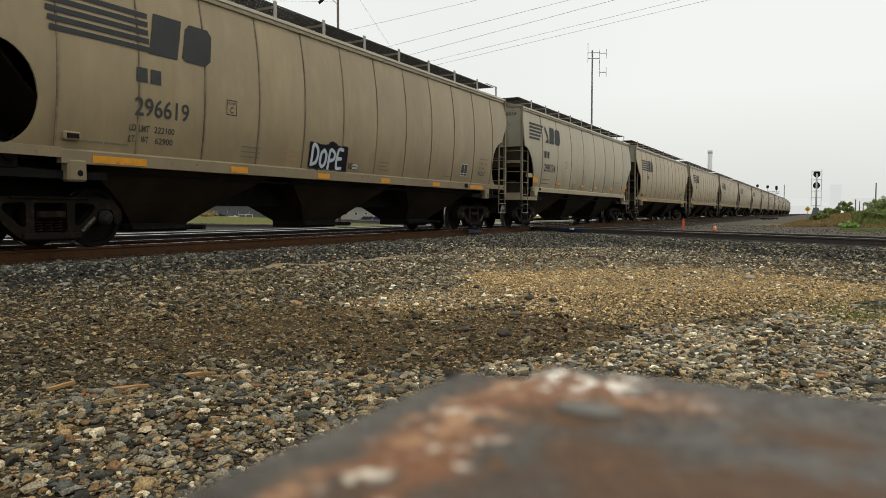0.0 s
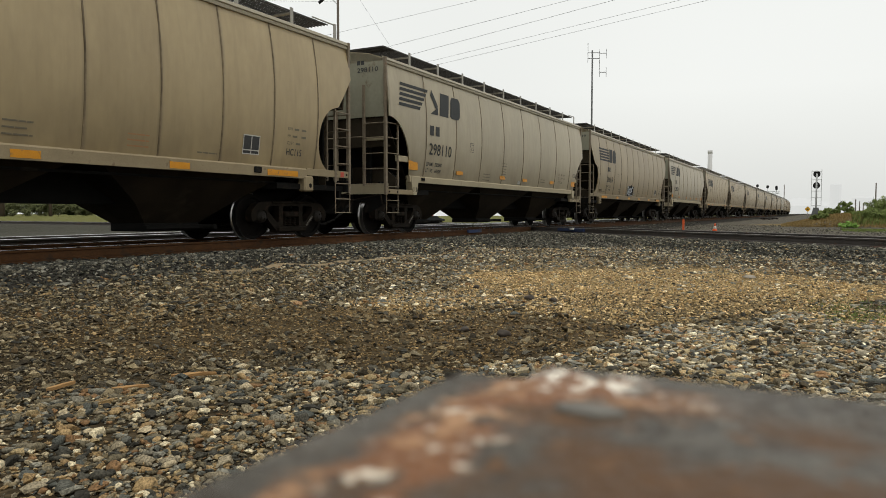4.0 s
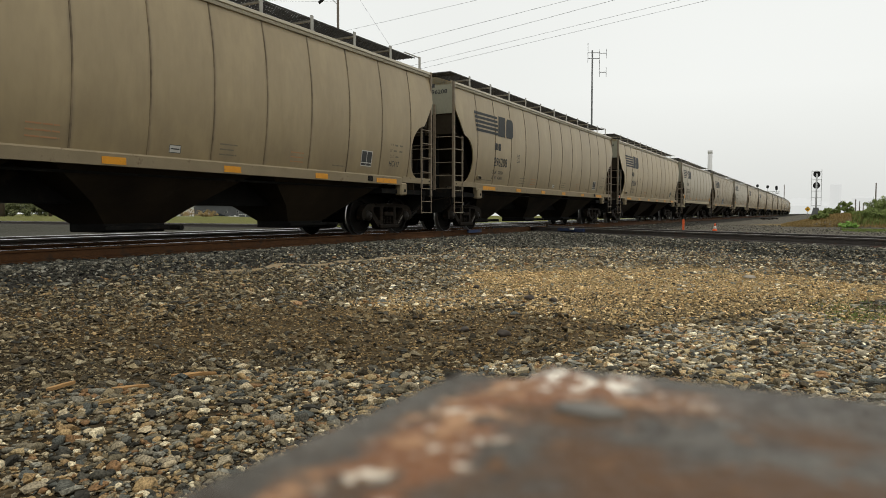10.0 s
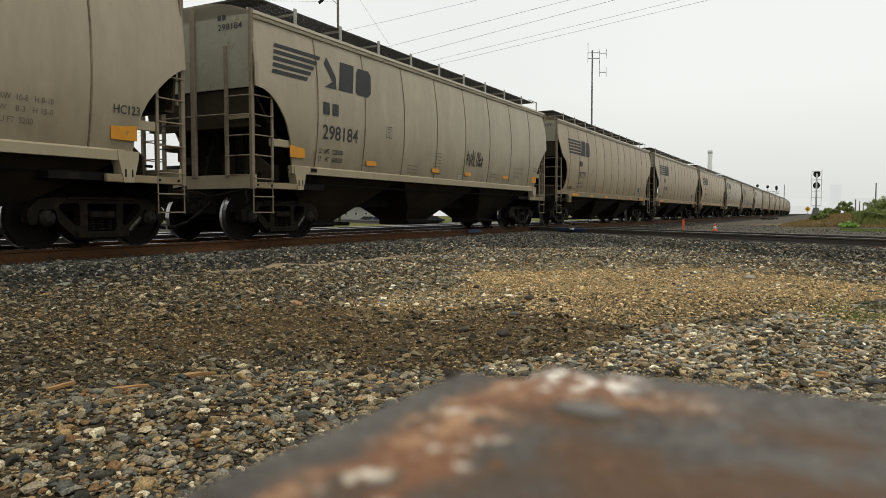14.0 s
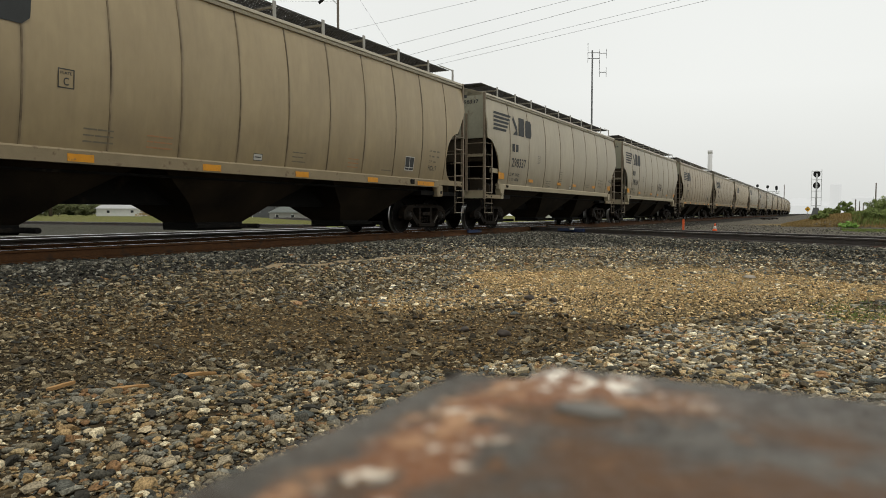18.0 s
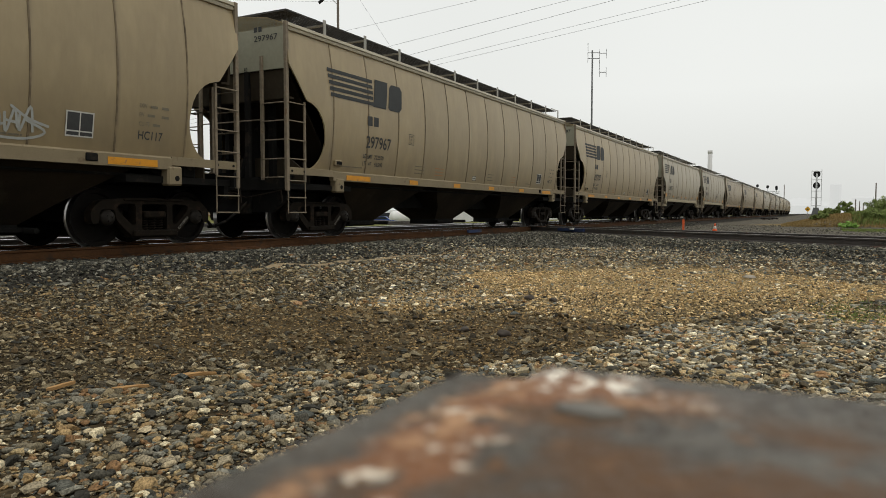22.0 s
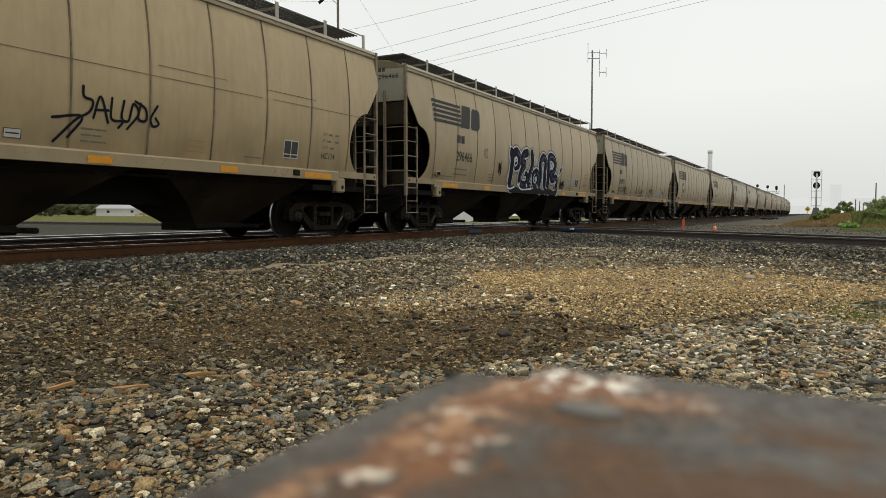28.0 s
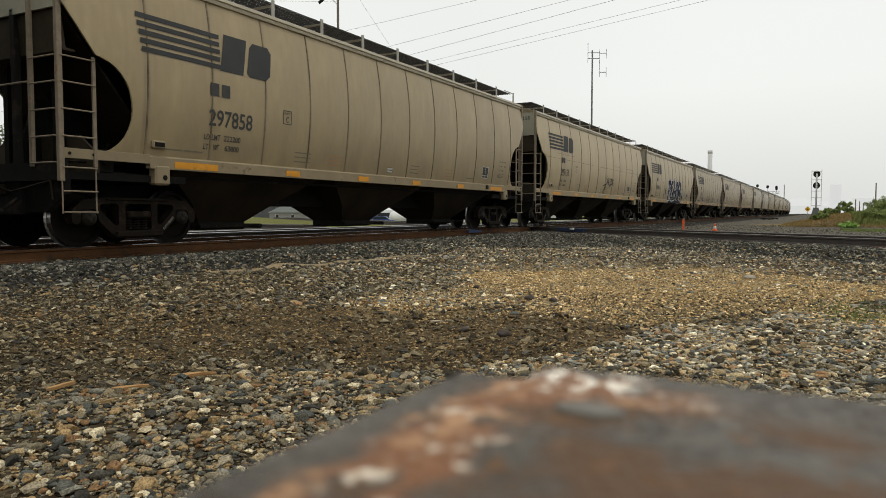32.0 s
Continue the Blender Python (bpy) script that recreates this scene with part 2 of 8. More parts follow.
def prism(bm, outline, axis, a0, a1, mat=0):
    """Pushes a closed 2D outline along an axis: 'y' takes (x, z) points, 'x' takes (y, z), 'z' takes (x, y)."""
    def at(p, d):
        return {"x": (d, p[0], p[1]), "y": (p[0], d, p[1]), "z": (p[0], p[1], d)}[axis]
    lo = [bm.verts.new(at(p, a0)) for p in outline]
    hi = [bm.verts.new(at(p, a1)) for p in outline]
    k = len(outline)
    for i in range(k):
        bm.faces.new((lo[i], lo[(i + 1) % k], hi[(i + 1) % k], hi[i])).material_index = mat
    bm.faces.new(lo[::-1]).material_index = mat
    bm.faces.new(hi).material_index = mat
    bmesh.ops.recalc_face_normals(bm, faces=bm.faces)


def lathe(bm, profile, n=32, mats=None):
    """Turns (radius, y) points about the y axis."""
    rings = [[bm.verts.new((r * math.cos(2 * math.pi * i / n), y, r * math.sin(2 * math.pi * i / n))) for i in range(n)] for r, y in profile]
    for k in range(len(rings) - 1):
        for i in range(n):
            f = bm.faces.new((rings[k][i], rings[k + 1][i], rings[k + 1][(i + 1) % n], rings[k][(i + 1) % n]))
            f.smooth = True
            f.material_index = mats[k] if mats else 0
    bm.faces.new(rings[0])
    bm.faces.new(rings[-1][::-1])
    bmesh.ops.recalc_face_normals(bm, faces=bm.faces)


LETTERING = {}


def set_words(words):
    """Makes the plain lettering for some words, once, while the scene is still small."""
    cu = bpy.data.curves.new("lettering", "FONT")
    cu.body, cu.size, cu.resolution_u, cu.offset = words, 1.0, 3, 0.013
    ob = bpy.data.objects.new("lettering", cu)
    scene.collection.objects.link(ob)
    bpy.context.view_layer.update()
    me = bpy.data.meshes.new_from_object(ob.evaluated_get(bpy.context.evaluated_depsgraph_get()))
    bpy.data.objects.remove(ob)
    bpy.data.curves.remove(cu)
    me.transform(Matrix.Rotation(radians(90), 4, "X"))
    me.materials.clear()
    LETTERING[words] = me


def text_mesh(words, width, height):
    """Flat lettering in the x-z plane, standing on z = 0, starting at x = 0, of that width and height."""
    me = LETTERING[words].copy()
    xs, zs = [v.co.x for v in me.vertices], [v.co.z for v in me.vertices]
    x0, z0 = min(xs), min(zs)
    me.transform(Matrix.Diagonal((width / (max(xs) - x0), 1, height / (max(zs) - z0), 1)) @ Matrix.Translation((-x0, 0, -z0)))
    return me


NUMBERS = {0: ("296619", "222100", "62900", "HC117"), -1: ("298334", "", "", ""), 1: ("298110", "225800", "60200", "HC122"), 2: ("295304", "222200", "63800", "HC115"),
           3: ("296208", "222800", "63400", "HC117"), 4: ("297777", "222300", "63700", "HC117"), 5: ("298184", "225500", "60500", "HC122"), 6: ("298337", "225500", "60500", "HC123"),
           7: ("297707", "222200", "63800", "HC117"), 8: ("297967", "222500", "63500", "HC117"), 9: ("296922", "222100", "63900", "HC117"), 10: ("296466", "", "", "HC117"), 11: ("295155", "222400", "63600", "HC114"),
           12: ("297858", "222200", "63800", "HC117")}
for number, limit, weight, code in NUMBERS.values():
    for words in (number, code, limit, weight):
        if words and words not in LETTERING:
            set_words(words)
for words in ("C", "PLATE", "XO", "EXW", "EW", "CU FT", "LD", "LMT", "LT", "WT", "EXW  10-8   H 8-10", "EW    8-3   H 15-0", "CU FT  5200"):
    set_words(words)


# ---- the hopper car ----
HALVES = {"bowed": 8.66, "plain": 7.90}   # half the body's length
HALF_OF = {}
EAVE, SILL = 4.25, 1.40


def side_y(z):
    """Half width of the bulging side at height z."""
    return 1.60 - 0.15 * ((z - 2.8) / 1.42) ** 2


def wrap(me, x, z, side=-1):
    """Lays flat lettering onto the car's side at (x, z), 5 mm proud."""
    for v in me.vertices:
        zz = z + v.co.z
        v.co = (x + v.co.x, side * (side_y(zz) + 0.009 + abs(v.co.y)), zz)
    me.update()
    return me


CUTS = {
    "bowed": ((1.4, 0.583), (1.44, 0.721), (1.5, 0.848), (1.58, 0.954), (1.68, 1.039), (1.8, 1.102), (1.95, 1.145), (2.1, 1.155), (2.25, 1.134), (2.4, 1.092), (2.52, 1.028), (2.62, 0.943), (2.7, 0.848), (2.76, 0.742), (2.8, 0.615), (2.82, 0.53), (2.84, 0.498), (3.42, 0.06), (3.5, 0.0), (5, 0.0)),
    "plain": ((1.40, 1.16), (1.63, 1.12), (1.8, 1.08), (2.0, 1.02), (2.2, 0.94), (2.36, 0.85), (2.5, 0.74), (2.65, 0.60), (2.75, 0.48), (2.82, 0.36), (2.88, 0.20), (2.9, 0.0), (5, 0.0)),
    "plain brake end": ((1.40, 0.97), (1.63, 0.95), (1.8, 0.93), (2.0, 0.88), (2.2, 0.79), (2.36, 0.68), (2.5, 0.55), (2.65, 0.40), (2.75, 0.28), (2.82, 0.18), (2.88, 0.07), (2.9, 0.0), (5, 0.0)),
}


def cut(z, style):
    """How far the side sheet stands back from the body's end at height z (the opening over the truck)."""
    pts = CUTS[style]
    for (z0, d0), (z1, d1) in zip(pts, pts[1:]):
        if z0 <= z <= z1:
            return d0 + (d1 - d0) * (z - z0) / (z1 - z0)
    return pts[0][1]


SHEETS = {"bowed": 13, "plain": 9}
END_WIDTHS = {"bowed": (1.42, 1.22), "plain": (1.86, 1.73)}


def sheet_spans(style):
    """(middle, width) of each side sheet along the car."""
    half, n = HALVES[style], SHEETS[style]
    first, last = END_WIDTHS[style]
    inner = (2 * half - first - last) / (n - 2)
    spans, x = [], -half
    for w in [first] + [inner] * (n - 2) + [last]:
        spans.append((x + w / 2, w))
        x += w
    return spans


LEVELS = [1.40, 1.44, 1.50, 1.58, 1.68, 1.8, 1.95, 2.1, 2.25, 2.4, 2.52, 2.62, 2.70, 2.76, 2.80, 2.82, 2.84, 2.88, 2.9, 3.0, 3.2, 3.42, 3.5, 3.75, 4.0, 4.25]


def panel_mesh(kind, style):
    """One side sheet: bowed, slightly pillowed between its welded edges. kind: -1 left end, 1 right end, 0 in between."""
    bm = bmesh.new()
    PW = sheet_spans(style)[{-1: 0, 0: 1, 1: -1}[kind]][1]
    cols = 4
    grid = []
    for z in LEVELS:
        row = []
        for j in range(cols + 1):
            x = -PW / 2 + 0.008 + (PW - 0.016) * j / cols
            lo, hi = -PW / 2 + 0.008, PW / 2 - 0.008
            if kind:
                d = cut(z, "plain brake end" if style == "plain" and kind > 0 else style)
                if kind < 0:
                    lo = -PW / 2 + d
                else:
                    hi = PW / 2 - d
            x = lo + (hi - lo) * j / cols
            puff = 0.006 * (1 - (2 * j / cols - 1) ** 2)
            row.append(bm.verts.new((x, -side_y(z) - puff + 0.004, z)))
        grid.append(row)
    back = [[bm.verts.new((v.co.x, v.co.y + 0.03, v.co.z)) for v in row] for row in grid]
    for i in range(len(LEVELS) - 1):
        for j in range(cols):
            f = bm.faces.new((grid[i][j], grid[i][j + 1], grid[i + 1][j + 1], grid[i + 1][j]))
            f.smooth = True
            bm.faces.new((back[i][j], back[i + 1][j], back[i + 1][j + 1], back[i][j + 1]))
        bm.faces.new((grid[i][0], grid[i + 1][0], back[i + 1][0], back[i][0]))
        bm.faces.new((grid[i][-1], back[i][-1], back[i + 1][-1], grid[i + 1][-1]))
    for j in range(cols):
        bm.faces.new((grid[0][j], back[0][j], back[0][j + 1], grid[0][j + 1]))
        bm.faces.new((grid[-1][j], grid[-1][j + 1], back[-1][j + 1], back[-1][j]))
    for e in bm.edges:
        e.smooth = all(f.smooth for f in e.link_faces)
    me = bpy.data.meshes.new("side_panel")
    bm.to_mesh(me)
    bm.free()
    return me


def seam_mesh():
    """The dark weld between two sheets."""
    bm = bmesh.new()
    rows = []
    for z in LEVELS:
        rows.append([bm.verts.new((x, -side_y(z) + dy, z)) for x, dy in ((-0.018, 0.02), (-0.013, -0.004), (0.013, -0.004), (0.018, 0.02))])
    for a, b in zip(rows, rows[1:]):
        for j in range(3):
            bm.faces.new((a[j], a[j + 1], b[j + 1], b[j]))
    me = bpy.data.meshes.new("weld_seam")
    bm.to_mesh(me)
    bm.free()
    return me


def side_frame_mesh():
    """The truck's cast side frame: a thick arched casting with a spring opening, two rounded windows and pedestals over the bearings."""
    def rounded(corners, r):
        out = []
        k = len(corners)
        for i in range(k):
            p, q, t = Vector(corners[i - 1]), Vector(corners[i]), Vector(corners[(i + 1) % k])
            a, b = q + (p - q).normalized() * min(r, (p - q).length * 0.45), q + (t - q).normalized() * min(r, (t - q).length * 0.45)
            out += [a * (1 - u) ** 2 + q * 2 * u * (1 - u) + b * u * u for u in (0.0, 0.25, 0.5, 0.75, 1.0)]
        return out
    half = [(1.19, 0.56), (1.17, 0.36), (1.04, 0.36), (1.02, 0.585), (0.755, 0.585), (0.74, 0.42), (0.56, 0.25), (0.40, 0.125)]
    outer = rounded([(-1.0, 0.735), (-0.45, 0.775), (0.45, 0.775), (1.0, 0.735)] + half + [(-x, z) for x, z in half[::-1]], 0.075)
    window = [(0.71, 0.665), (0.37, 0.685), (0.37, 0.34), (0.44, 0.33), (0.70, 0.57)]
    loops = [outer, rounded(window, 0.07), rounded([(-x, z) for x, z in window[::-1]], 0.07), rounded([(-0.25, 0.675), (0.25, 0.675), (0.25, 0.25), (-0.25, 0.25)], 0.04)]
    bm = bmesh.new()
    edges = []
    for loop in loops:
        vs = [bm.verts.new((p.x, -0.085, p.y)) for p in loop]
        edges += [bm.edges.new((vs[i], vs[(i + 1) % len(vs)])) for i in range(len(vs))]
    bmesh.ops.triangle_fill(bm, use_beauty=True, use_dissolve=False, edges=edges)
    ext = bmesh.ops.extrude_face_region(bm, geom=bm.faces[:])
    bmesh.ops.translate(bm, verts=[v for v in ext["geom"] if isinstance(v, bmesh.types.BMVert)], vec=(0, 0.17, 0))
    box(bm, -0.44, 0.44, -0.14, 0.14, 0.14, 0.245, bevel=0.02)
    box(bm, -0.60, 0.60, -0.115, 0.115, 0.725, 0.768, bevel=0.015)
    bmesh.ops.recalc_face_normals(bm, faces=bm.faces)
    me = bpy.data.meshes.new("side_frame")
    bm.to_mesh(me)
    bm.free()
    me.materials.append(M_CAST)
    return me


def build_truck(car, x, fine=True):
    truck = new("truck")
    truck.parent = car
    truck.location = (x, 0, 0)
    for s in (-1, 1):
        y0 = s * 1.0
        ob = new("side_frame", SIDE_FRAME)
        ob.parent = truck
        ob.location.y = y0
        for k in (-0.15, 0.0, 0.15) if fine else ():
            ob = new("spring", SPRING)
            ob.parent = truck
            ob.location = (k, y0, 0.25)
    bm = bmesh.new()
    box(bm, -0.22, 0.22, -1.12, 1.12, 0.45, 0.56, bevel=0.02)
    box(bm, -0.2, 0.2, -0.35, 0.35, 0.62, 0.80)
    part("bolster", bm, M_CAST, truck)
    for k in (-1, 1):
        bm = bmesh.new()
        box(bm, k * 0.40 - 0.05, k * 0.40 + 0.05, -0.72, 0.72, 0.30, 0.42, bevel=0.01)
        for y in (-0.74, 0.74):
            box(bm, *sorted((k * 0.38, k * 0.47)), y - 0.05, y + 0.05, 0.26, 0.62, bevel=0.01)
        part("brake_beam", bm, M_CAST, truck)
    bm = bmesh.new()
    prism(bm, [(0.685, 0.475), (0.715, 0.445), (0.505, 0.245), (0.475, 0.275)], "y", -1.091, -1.0865)
    part("stencil_mark", bm, M_STENCIL, truck, "broken pale stencil mark on the side frame")
    for k in (-1, 1):
        axle = new("wheelset", WHEELSET)
        axle.parent = truck
        axle.location = (k * 0.889, 0, 0.457)
        for s in (-1, 1):
            cap = new("bearing_cap", BEARING)
            cap.parent = axle
            cap.location = (0, s * 1.0, 0)
            if s > 0:
                cap.rotation_euler = (0, 0, math.pi)
    return truck


def spring_mesh():
    """A coil of thick round wire."""
    bm = bmesh.new()
    turns, per, r, w = 5, 10, 0.058, 0.015
    rings = []
    for i in range(turns * per + 1):
        a = 2 * math.pi * i / per
        c = Vector((r * math.cos(a), r * math.sin(a), 0.2 * i / (turns * per)))
        out = Vector((math.cos(a), math.sin(a), 0))
        rings.append([bm.verts.new(c + w * (out * math.cos(b) + Vector((0, 0, 1)) * math.sin(b))) for b in (0, 1.57, 3.14, 4.71)])
    for p, q in zip(rings, rings[1:]):
        for j in range(4):
            bm.faces.new((p[j], q[j], q[(j + 1) % 4], p[(j + 1) % 4])).smooth = True
    me = bpy.data.meshes.new("spring")
    bm.to_mesh(me)
    bm.free()
    me.materials.append(M_CAST)
    return me


def wheelset_mesh():
    bm = bmesh.new()
    for s in (-1, 1):
        prof = [(0.10, 0.60), (0.12, 0.70), (0.36, 0.735), (0.395, 0.69), (0.482, 0.69), (0.484, 0.715), (0.462, 0.728), (0.457, 0.825), (0.39, 0.825), (0.37, 0.775), (0.16, 0.79), (0.12, 0.84), (0.08, 0.86)]
        lathe(bm, [(r, s * y) for r, y in prof], 40, [0, 0, 0, 0, 1, 1, 1, 0, 0, 0, 0, 0])
    for f in bm.faces:
        f.smooth = False
    rod(bm, (0, -1.08, 0), (0, 1.08, 0), 0.075, 12)
    me = bpy.data.meshes.new("wheelset")
    bm.to_mesh(me)
    bm.free()
    me.materials.append(M_WHEEL)
    me.materials.append(M_TREAD)
    return me


def bearing_mesh():
    bm = bmesh.new()
    lathe(bm, [(0.11, 0.06), (0.125, -0.05), (0.12, -0.10), (0.085, -0.115), (0.08, -0.13), (0.03, -0.135)], 20)
    for k in range(3):
        a = 2 * math.pi * k / 3
        c = Vector((0.05 * math.cos(a), -0.13, 0.05 * math.sin(a)))
        rod(bm, c, c + Vector((0, -0.02, 0)), 0.018, 6)
    me = bpy.data.meshes.new("bearing_cap")
    bm.to_mesh(me)
    bm.free()
    me.materials.append(M_CAP)
    return me


M_STENCIL = material("pale_truck_stencil", (0.15, 0.135, 0.11), (0.03, 0.025, 0.02), scale=22, fine=45, spread=0.12)
WHEELSET, BEARING, SPRING, SIDE_FRAME = wheelset_mesh(), bearing_mesh(), spring_mesh(), side_frame_mesh()



def mirrored(x, side):
    return x * -side


def build_car(style, label, fine=True):
    HALF = HALVES[style]
    paint, sheet = (M_BODY, M_PANEL) if style == "bowed" else (M_BODY_GREY, M_PANEL_GREY)
    car = thing("hopper_car", label, "railway car", group="cars of the freight train")
    HALF_OF[car.name] = HALF
    spans = sheet_spans(style)
    PANELS = len(spans)
    meshes = {k: panel_mesh(k, style) for k in (-1, 0, 1)}
    for k in (-1, 0, 1):
        meshes[k, "far"] = meshes[k].copy()
        meshes[k, "far"].transform(Matrix.Diagonal((-1, 1, 1, 1)))
        meshes[k, "far"].flip_normals()
    seam = seam_mesh()
    for m in meshes.values():
        m.materials.append(sheet)
    seam.materials.append(M_SEAM)
    sill_lo, sill_hi, sill_in = (1.24, 1.45, 1.5) if style == "bowed" else (1.33, 1.50, 1.12)
    for side in (-1, 1):
        for i in range(PANELS):
            x, PW = spans[i]
            kind = -1 if i == 0 else 1 if i == PANELS - 1 else 0
            ob = part_mesh("side_panel", meshes[kind] if side < 0 else meshes[kind, "far"], None, car)
            ob.location.x = x
            if side > 0:
                ob.rotation_euler = (0, 0, math.pi)
            if i and fine:
                sb = part_mesh("weld_seam", seam, None, car)
                sb.location.x = x - PW / 2
                if side > 0:
                    sb.rotation_euler = (0, 0, math.pi)
        if not fine:
            bm = bmesh.new()
            for i in range(1, PANELS):
                for z0, z1 in zip(LEVELS, LEVELS[1:]):
                    x = spans[i][0] - spans[i][1] / 2
                    y = side * (side_y((z0 + z1) / 2) + 0.002)
                    box(bm, x - 0.014, x + 0.014, min(y, y - side * 0.03), max(y, y - side * 0.03), z0, z1)
            tagged(part("weld_seam", bm, M_SEAM, car), kind="stuff")
        bm = bmesh.new()
        e = side_y(EAVE)
        prism(bm, [(side * (e - 0.02), 4.18), (side * (e + 0.05), 4.18), (side * (e + 0.06), 4.22), (side * (e + 0.035), 4.23), (side * (e + 0.035), 4.25),
                   (side * (e + 0.07), 4.26), (side * (e + 0.06), 4.32), (side * (e - 0.06), 4.37)], "x", -HALF, HALF)
        part("top_chord", bm, M_CHORD, car)
        bm = bmesh.new()
        s = side_y(SILL)
        prism(bm, [(side * (s - 0.06), sill_lo), (side * (s + 0.05), sill_lo), (side * (s + 0.055), sill_hi - 0.03), (side * (s + 0.02), sill_hi), (side * (s - 0.06), sill_hi)], "x", -HALF + sill_in, HALF - sill_in)
        part("side_sill", bm, M_SILL if style == "bowed" else paint, car)
        if style == "bowed":
            strips = ((-6.2, 0.95, 1.265), (-3.7, 0.42, 1.265), (-1.2, 0.42, 1.265), (1.25, 0.42, 1.265), (3.85, 0.42, 1.265), (6.42, 0.9, 1.265))
        else:
            strips = ((-6.65, 0.46, 1.65), (-3.96, 0.42, 1.64), (-0.80, 0.42, 1.64), (1.22, 0.42, 1.64), (4.08, 0.45, 1.66), (6.74, 0.46, 1.64))
        for x, w, z in strips:
            bm = bmesh.new()
            y = side * (s + 0.054) if style == "bowed" else side * (side_y(z + 0.1) + 0.012)
            h = 0.11 if w != 0.46 else 0.24
            box(bm, mirrored(x, side) - w / 2, mirrored(x, side) + w / 2, min(y, y + side * 0.005), max(y, y + side * 0.005), z, z + h)
            part("reflector", bm, M_YELLOW, car, "faded yellow reflective strip")
        for x in ((1.74 - HALF, HALF - 1.44) if style == "bowed" else (1.36 - HALF, HALF - 1.08)) if side < 0 else ((1.44 - HALF, HALF - 1.74) if style == "bowed" else (1.08 - HALF, HALF - 1.36)):
            bm = bmesh.new()
            y0, y1 = sorted((side * (s - 0.12), side * (s + 0.07)))
            if style == "bowed":
                box(bm, x - 0.15, x + 0.15, y0, y1, 0.98, 1.30, bevel=0.03)
            else:
                prism(bm, [(x - 0.19, 1.48), (x + 0.19, 1.48), (x + 0.175, 1.34), (x + 0.085, 1.0), (x - 0.085, 1.0), (x - 0.175, 1.34)], "y", y0, y1)
            pad = part("jacking_pad", bm, M_SILL if style == "bowed" else paint, car)
            bm = bmesh.new()
            if style == "bowed":
                rod(bm, (x + 0.03, side * (s + 0.06), 1.1), (x + 0.03, side * (s + 0.075), 1.1), 0.045, 12)
            else:
                for k in (-0.06, 0.06):
                    box(bm, x + k - 0.012, x + k + 0.012, *sorted((side * (s + 0.06), side * (s + 0.076))), 1.08, 1.2)
            part("jacking_hole", bm, M_NEAR_BLACK, pad)
        bm = bmesh.new()
        x = mirrored(1.80 - HALF if style == "plain" else 1.65 - HALF, side)
        z = 1.36 if style == "plain" else 1.56
        y0, y1 = sorted((side * (side_y(z) - 0.01), side * (side_y(z) + 0.07)))
        box(bm, x - 0.13, x + 0.13, y0, y1, z, z + 0.13, bevel=0.02)
        eye = part("roping_eye", bm, M_SILL, car)
        bm = bmesh.new()
        box(bm, x - 0.095, x + 0.095, *sorted((side * (side_y(z) + 0.066), side * (side_y(z) + 0.074))), z + 0.03, z + 0.10)
        part("slot", bm, M_NEAR_BLACK, eye)
        # running board of open grating beside the roof hatches
        bm = bmesh.new()
        y0, y1 = sorted((side * 0.42, side * 1.20))
        for j in range(10):
            y = y0 + (y1 - y0) * j / 9
            box(bm, -HALF + 0.40, HALF - 0.35, y - 0.005, y + 0.005, 4.67, 4.698)
        k = -HALF + 0.40
        while k < HALF - 0.35:
            box(bm, k - 0.005, k + 0.005, y0, y1, 4.674, 4.694)
            k += 0.075
        part("running_board", bm, M_WALK, car)
        bm = bmesh.new()
        places = [-HALF + 1.6 + j * 1.57 for j in range(int((2 * HALF - 2.8) / 1.57) + 1)] + [HALF - 0.12]
        for x in places:
            bm = bmesh.new() if fine else bm
            yo = side * 1.21
            box(bm, x - 0.045, x + 0.045, min(yo, yo + side * 0.02), max(yo, yo + side * 0.02), 4.36, 4.75)
            if x < HALF - 1:
                box(bm, x - 0.025, x + 0.025, min(side * 0.42, yo), max(side * 0.42, yo), 4.62, 4.66)
            else:
                rod(bm, (x, yo, 4.73), (HALF - 0.9, yo, 4.73), 0.016, 6)
            if fine:
                part("board_bracket", bm, M_BRACKET, car)
        if not fine:
            tagged(part("board_bracket", bm, M_BRACKET, car), kind="stuff")
    bm = bmesh.new()
    prism(bm, [(-1.44, 4.25), (-1.44, 4.31), (-1.0, 4.46), (-0.4, 4.55), (0.4, 4.55), (1.0, 4.46), (1.44, 4.31), (1.44, 4.25)], "x", -HALF, HALF)
    part("roof", bm, paint, car)
    bm = bmesh.new()
    prism(bm, [(-0.36, 4.54), (-0.36, 4.70), (-0.20, 4.745), (0.20, 4.745), (0.36, 4.70), (0.36, 4.54)], "x", -HALF + 0.9, HALF - 0.9)
    part("roof_hatch", bm, M_WALK, car, "long dark hatch along the roof")
    end_low = 3.42 if style == "bowed" else 2.90
    for end in (-1, 1):
        def X(d):
            return end * (HALF - d)
        bm = bmesh.new()
        w = 1.45
        poly = [(-w, end_low), (w, end_low), (w, 4.28), (1.0, 4.45), (0.4, 4.54), (-0.4, 4.54), (-1.0, 4.45), (-w, 4.28)]
        prism(bm, poly, "x", *sorted((X(0.0), X(0.04))))
        part("end_sheet", bm, M_END, car)
        bm = bmesh.new()
        run = end_low - 0.82
        quad = [(X(0.05), end_low + 0.05, 1.44), (X(0.05 + run * 0.8), 0.82 + run * 0.2, 1.15), (X(0.05 + run), 0.82, 0.6)]
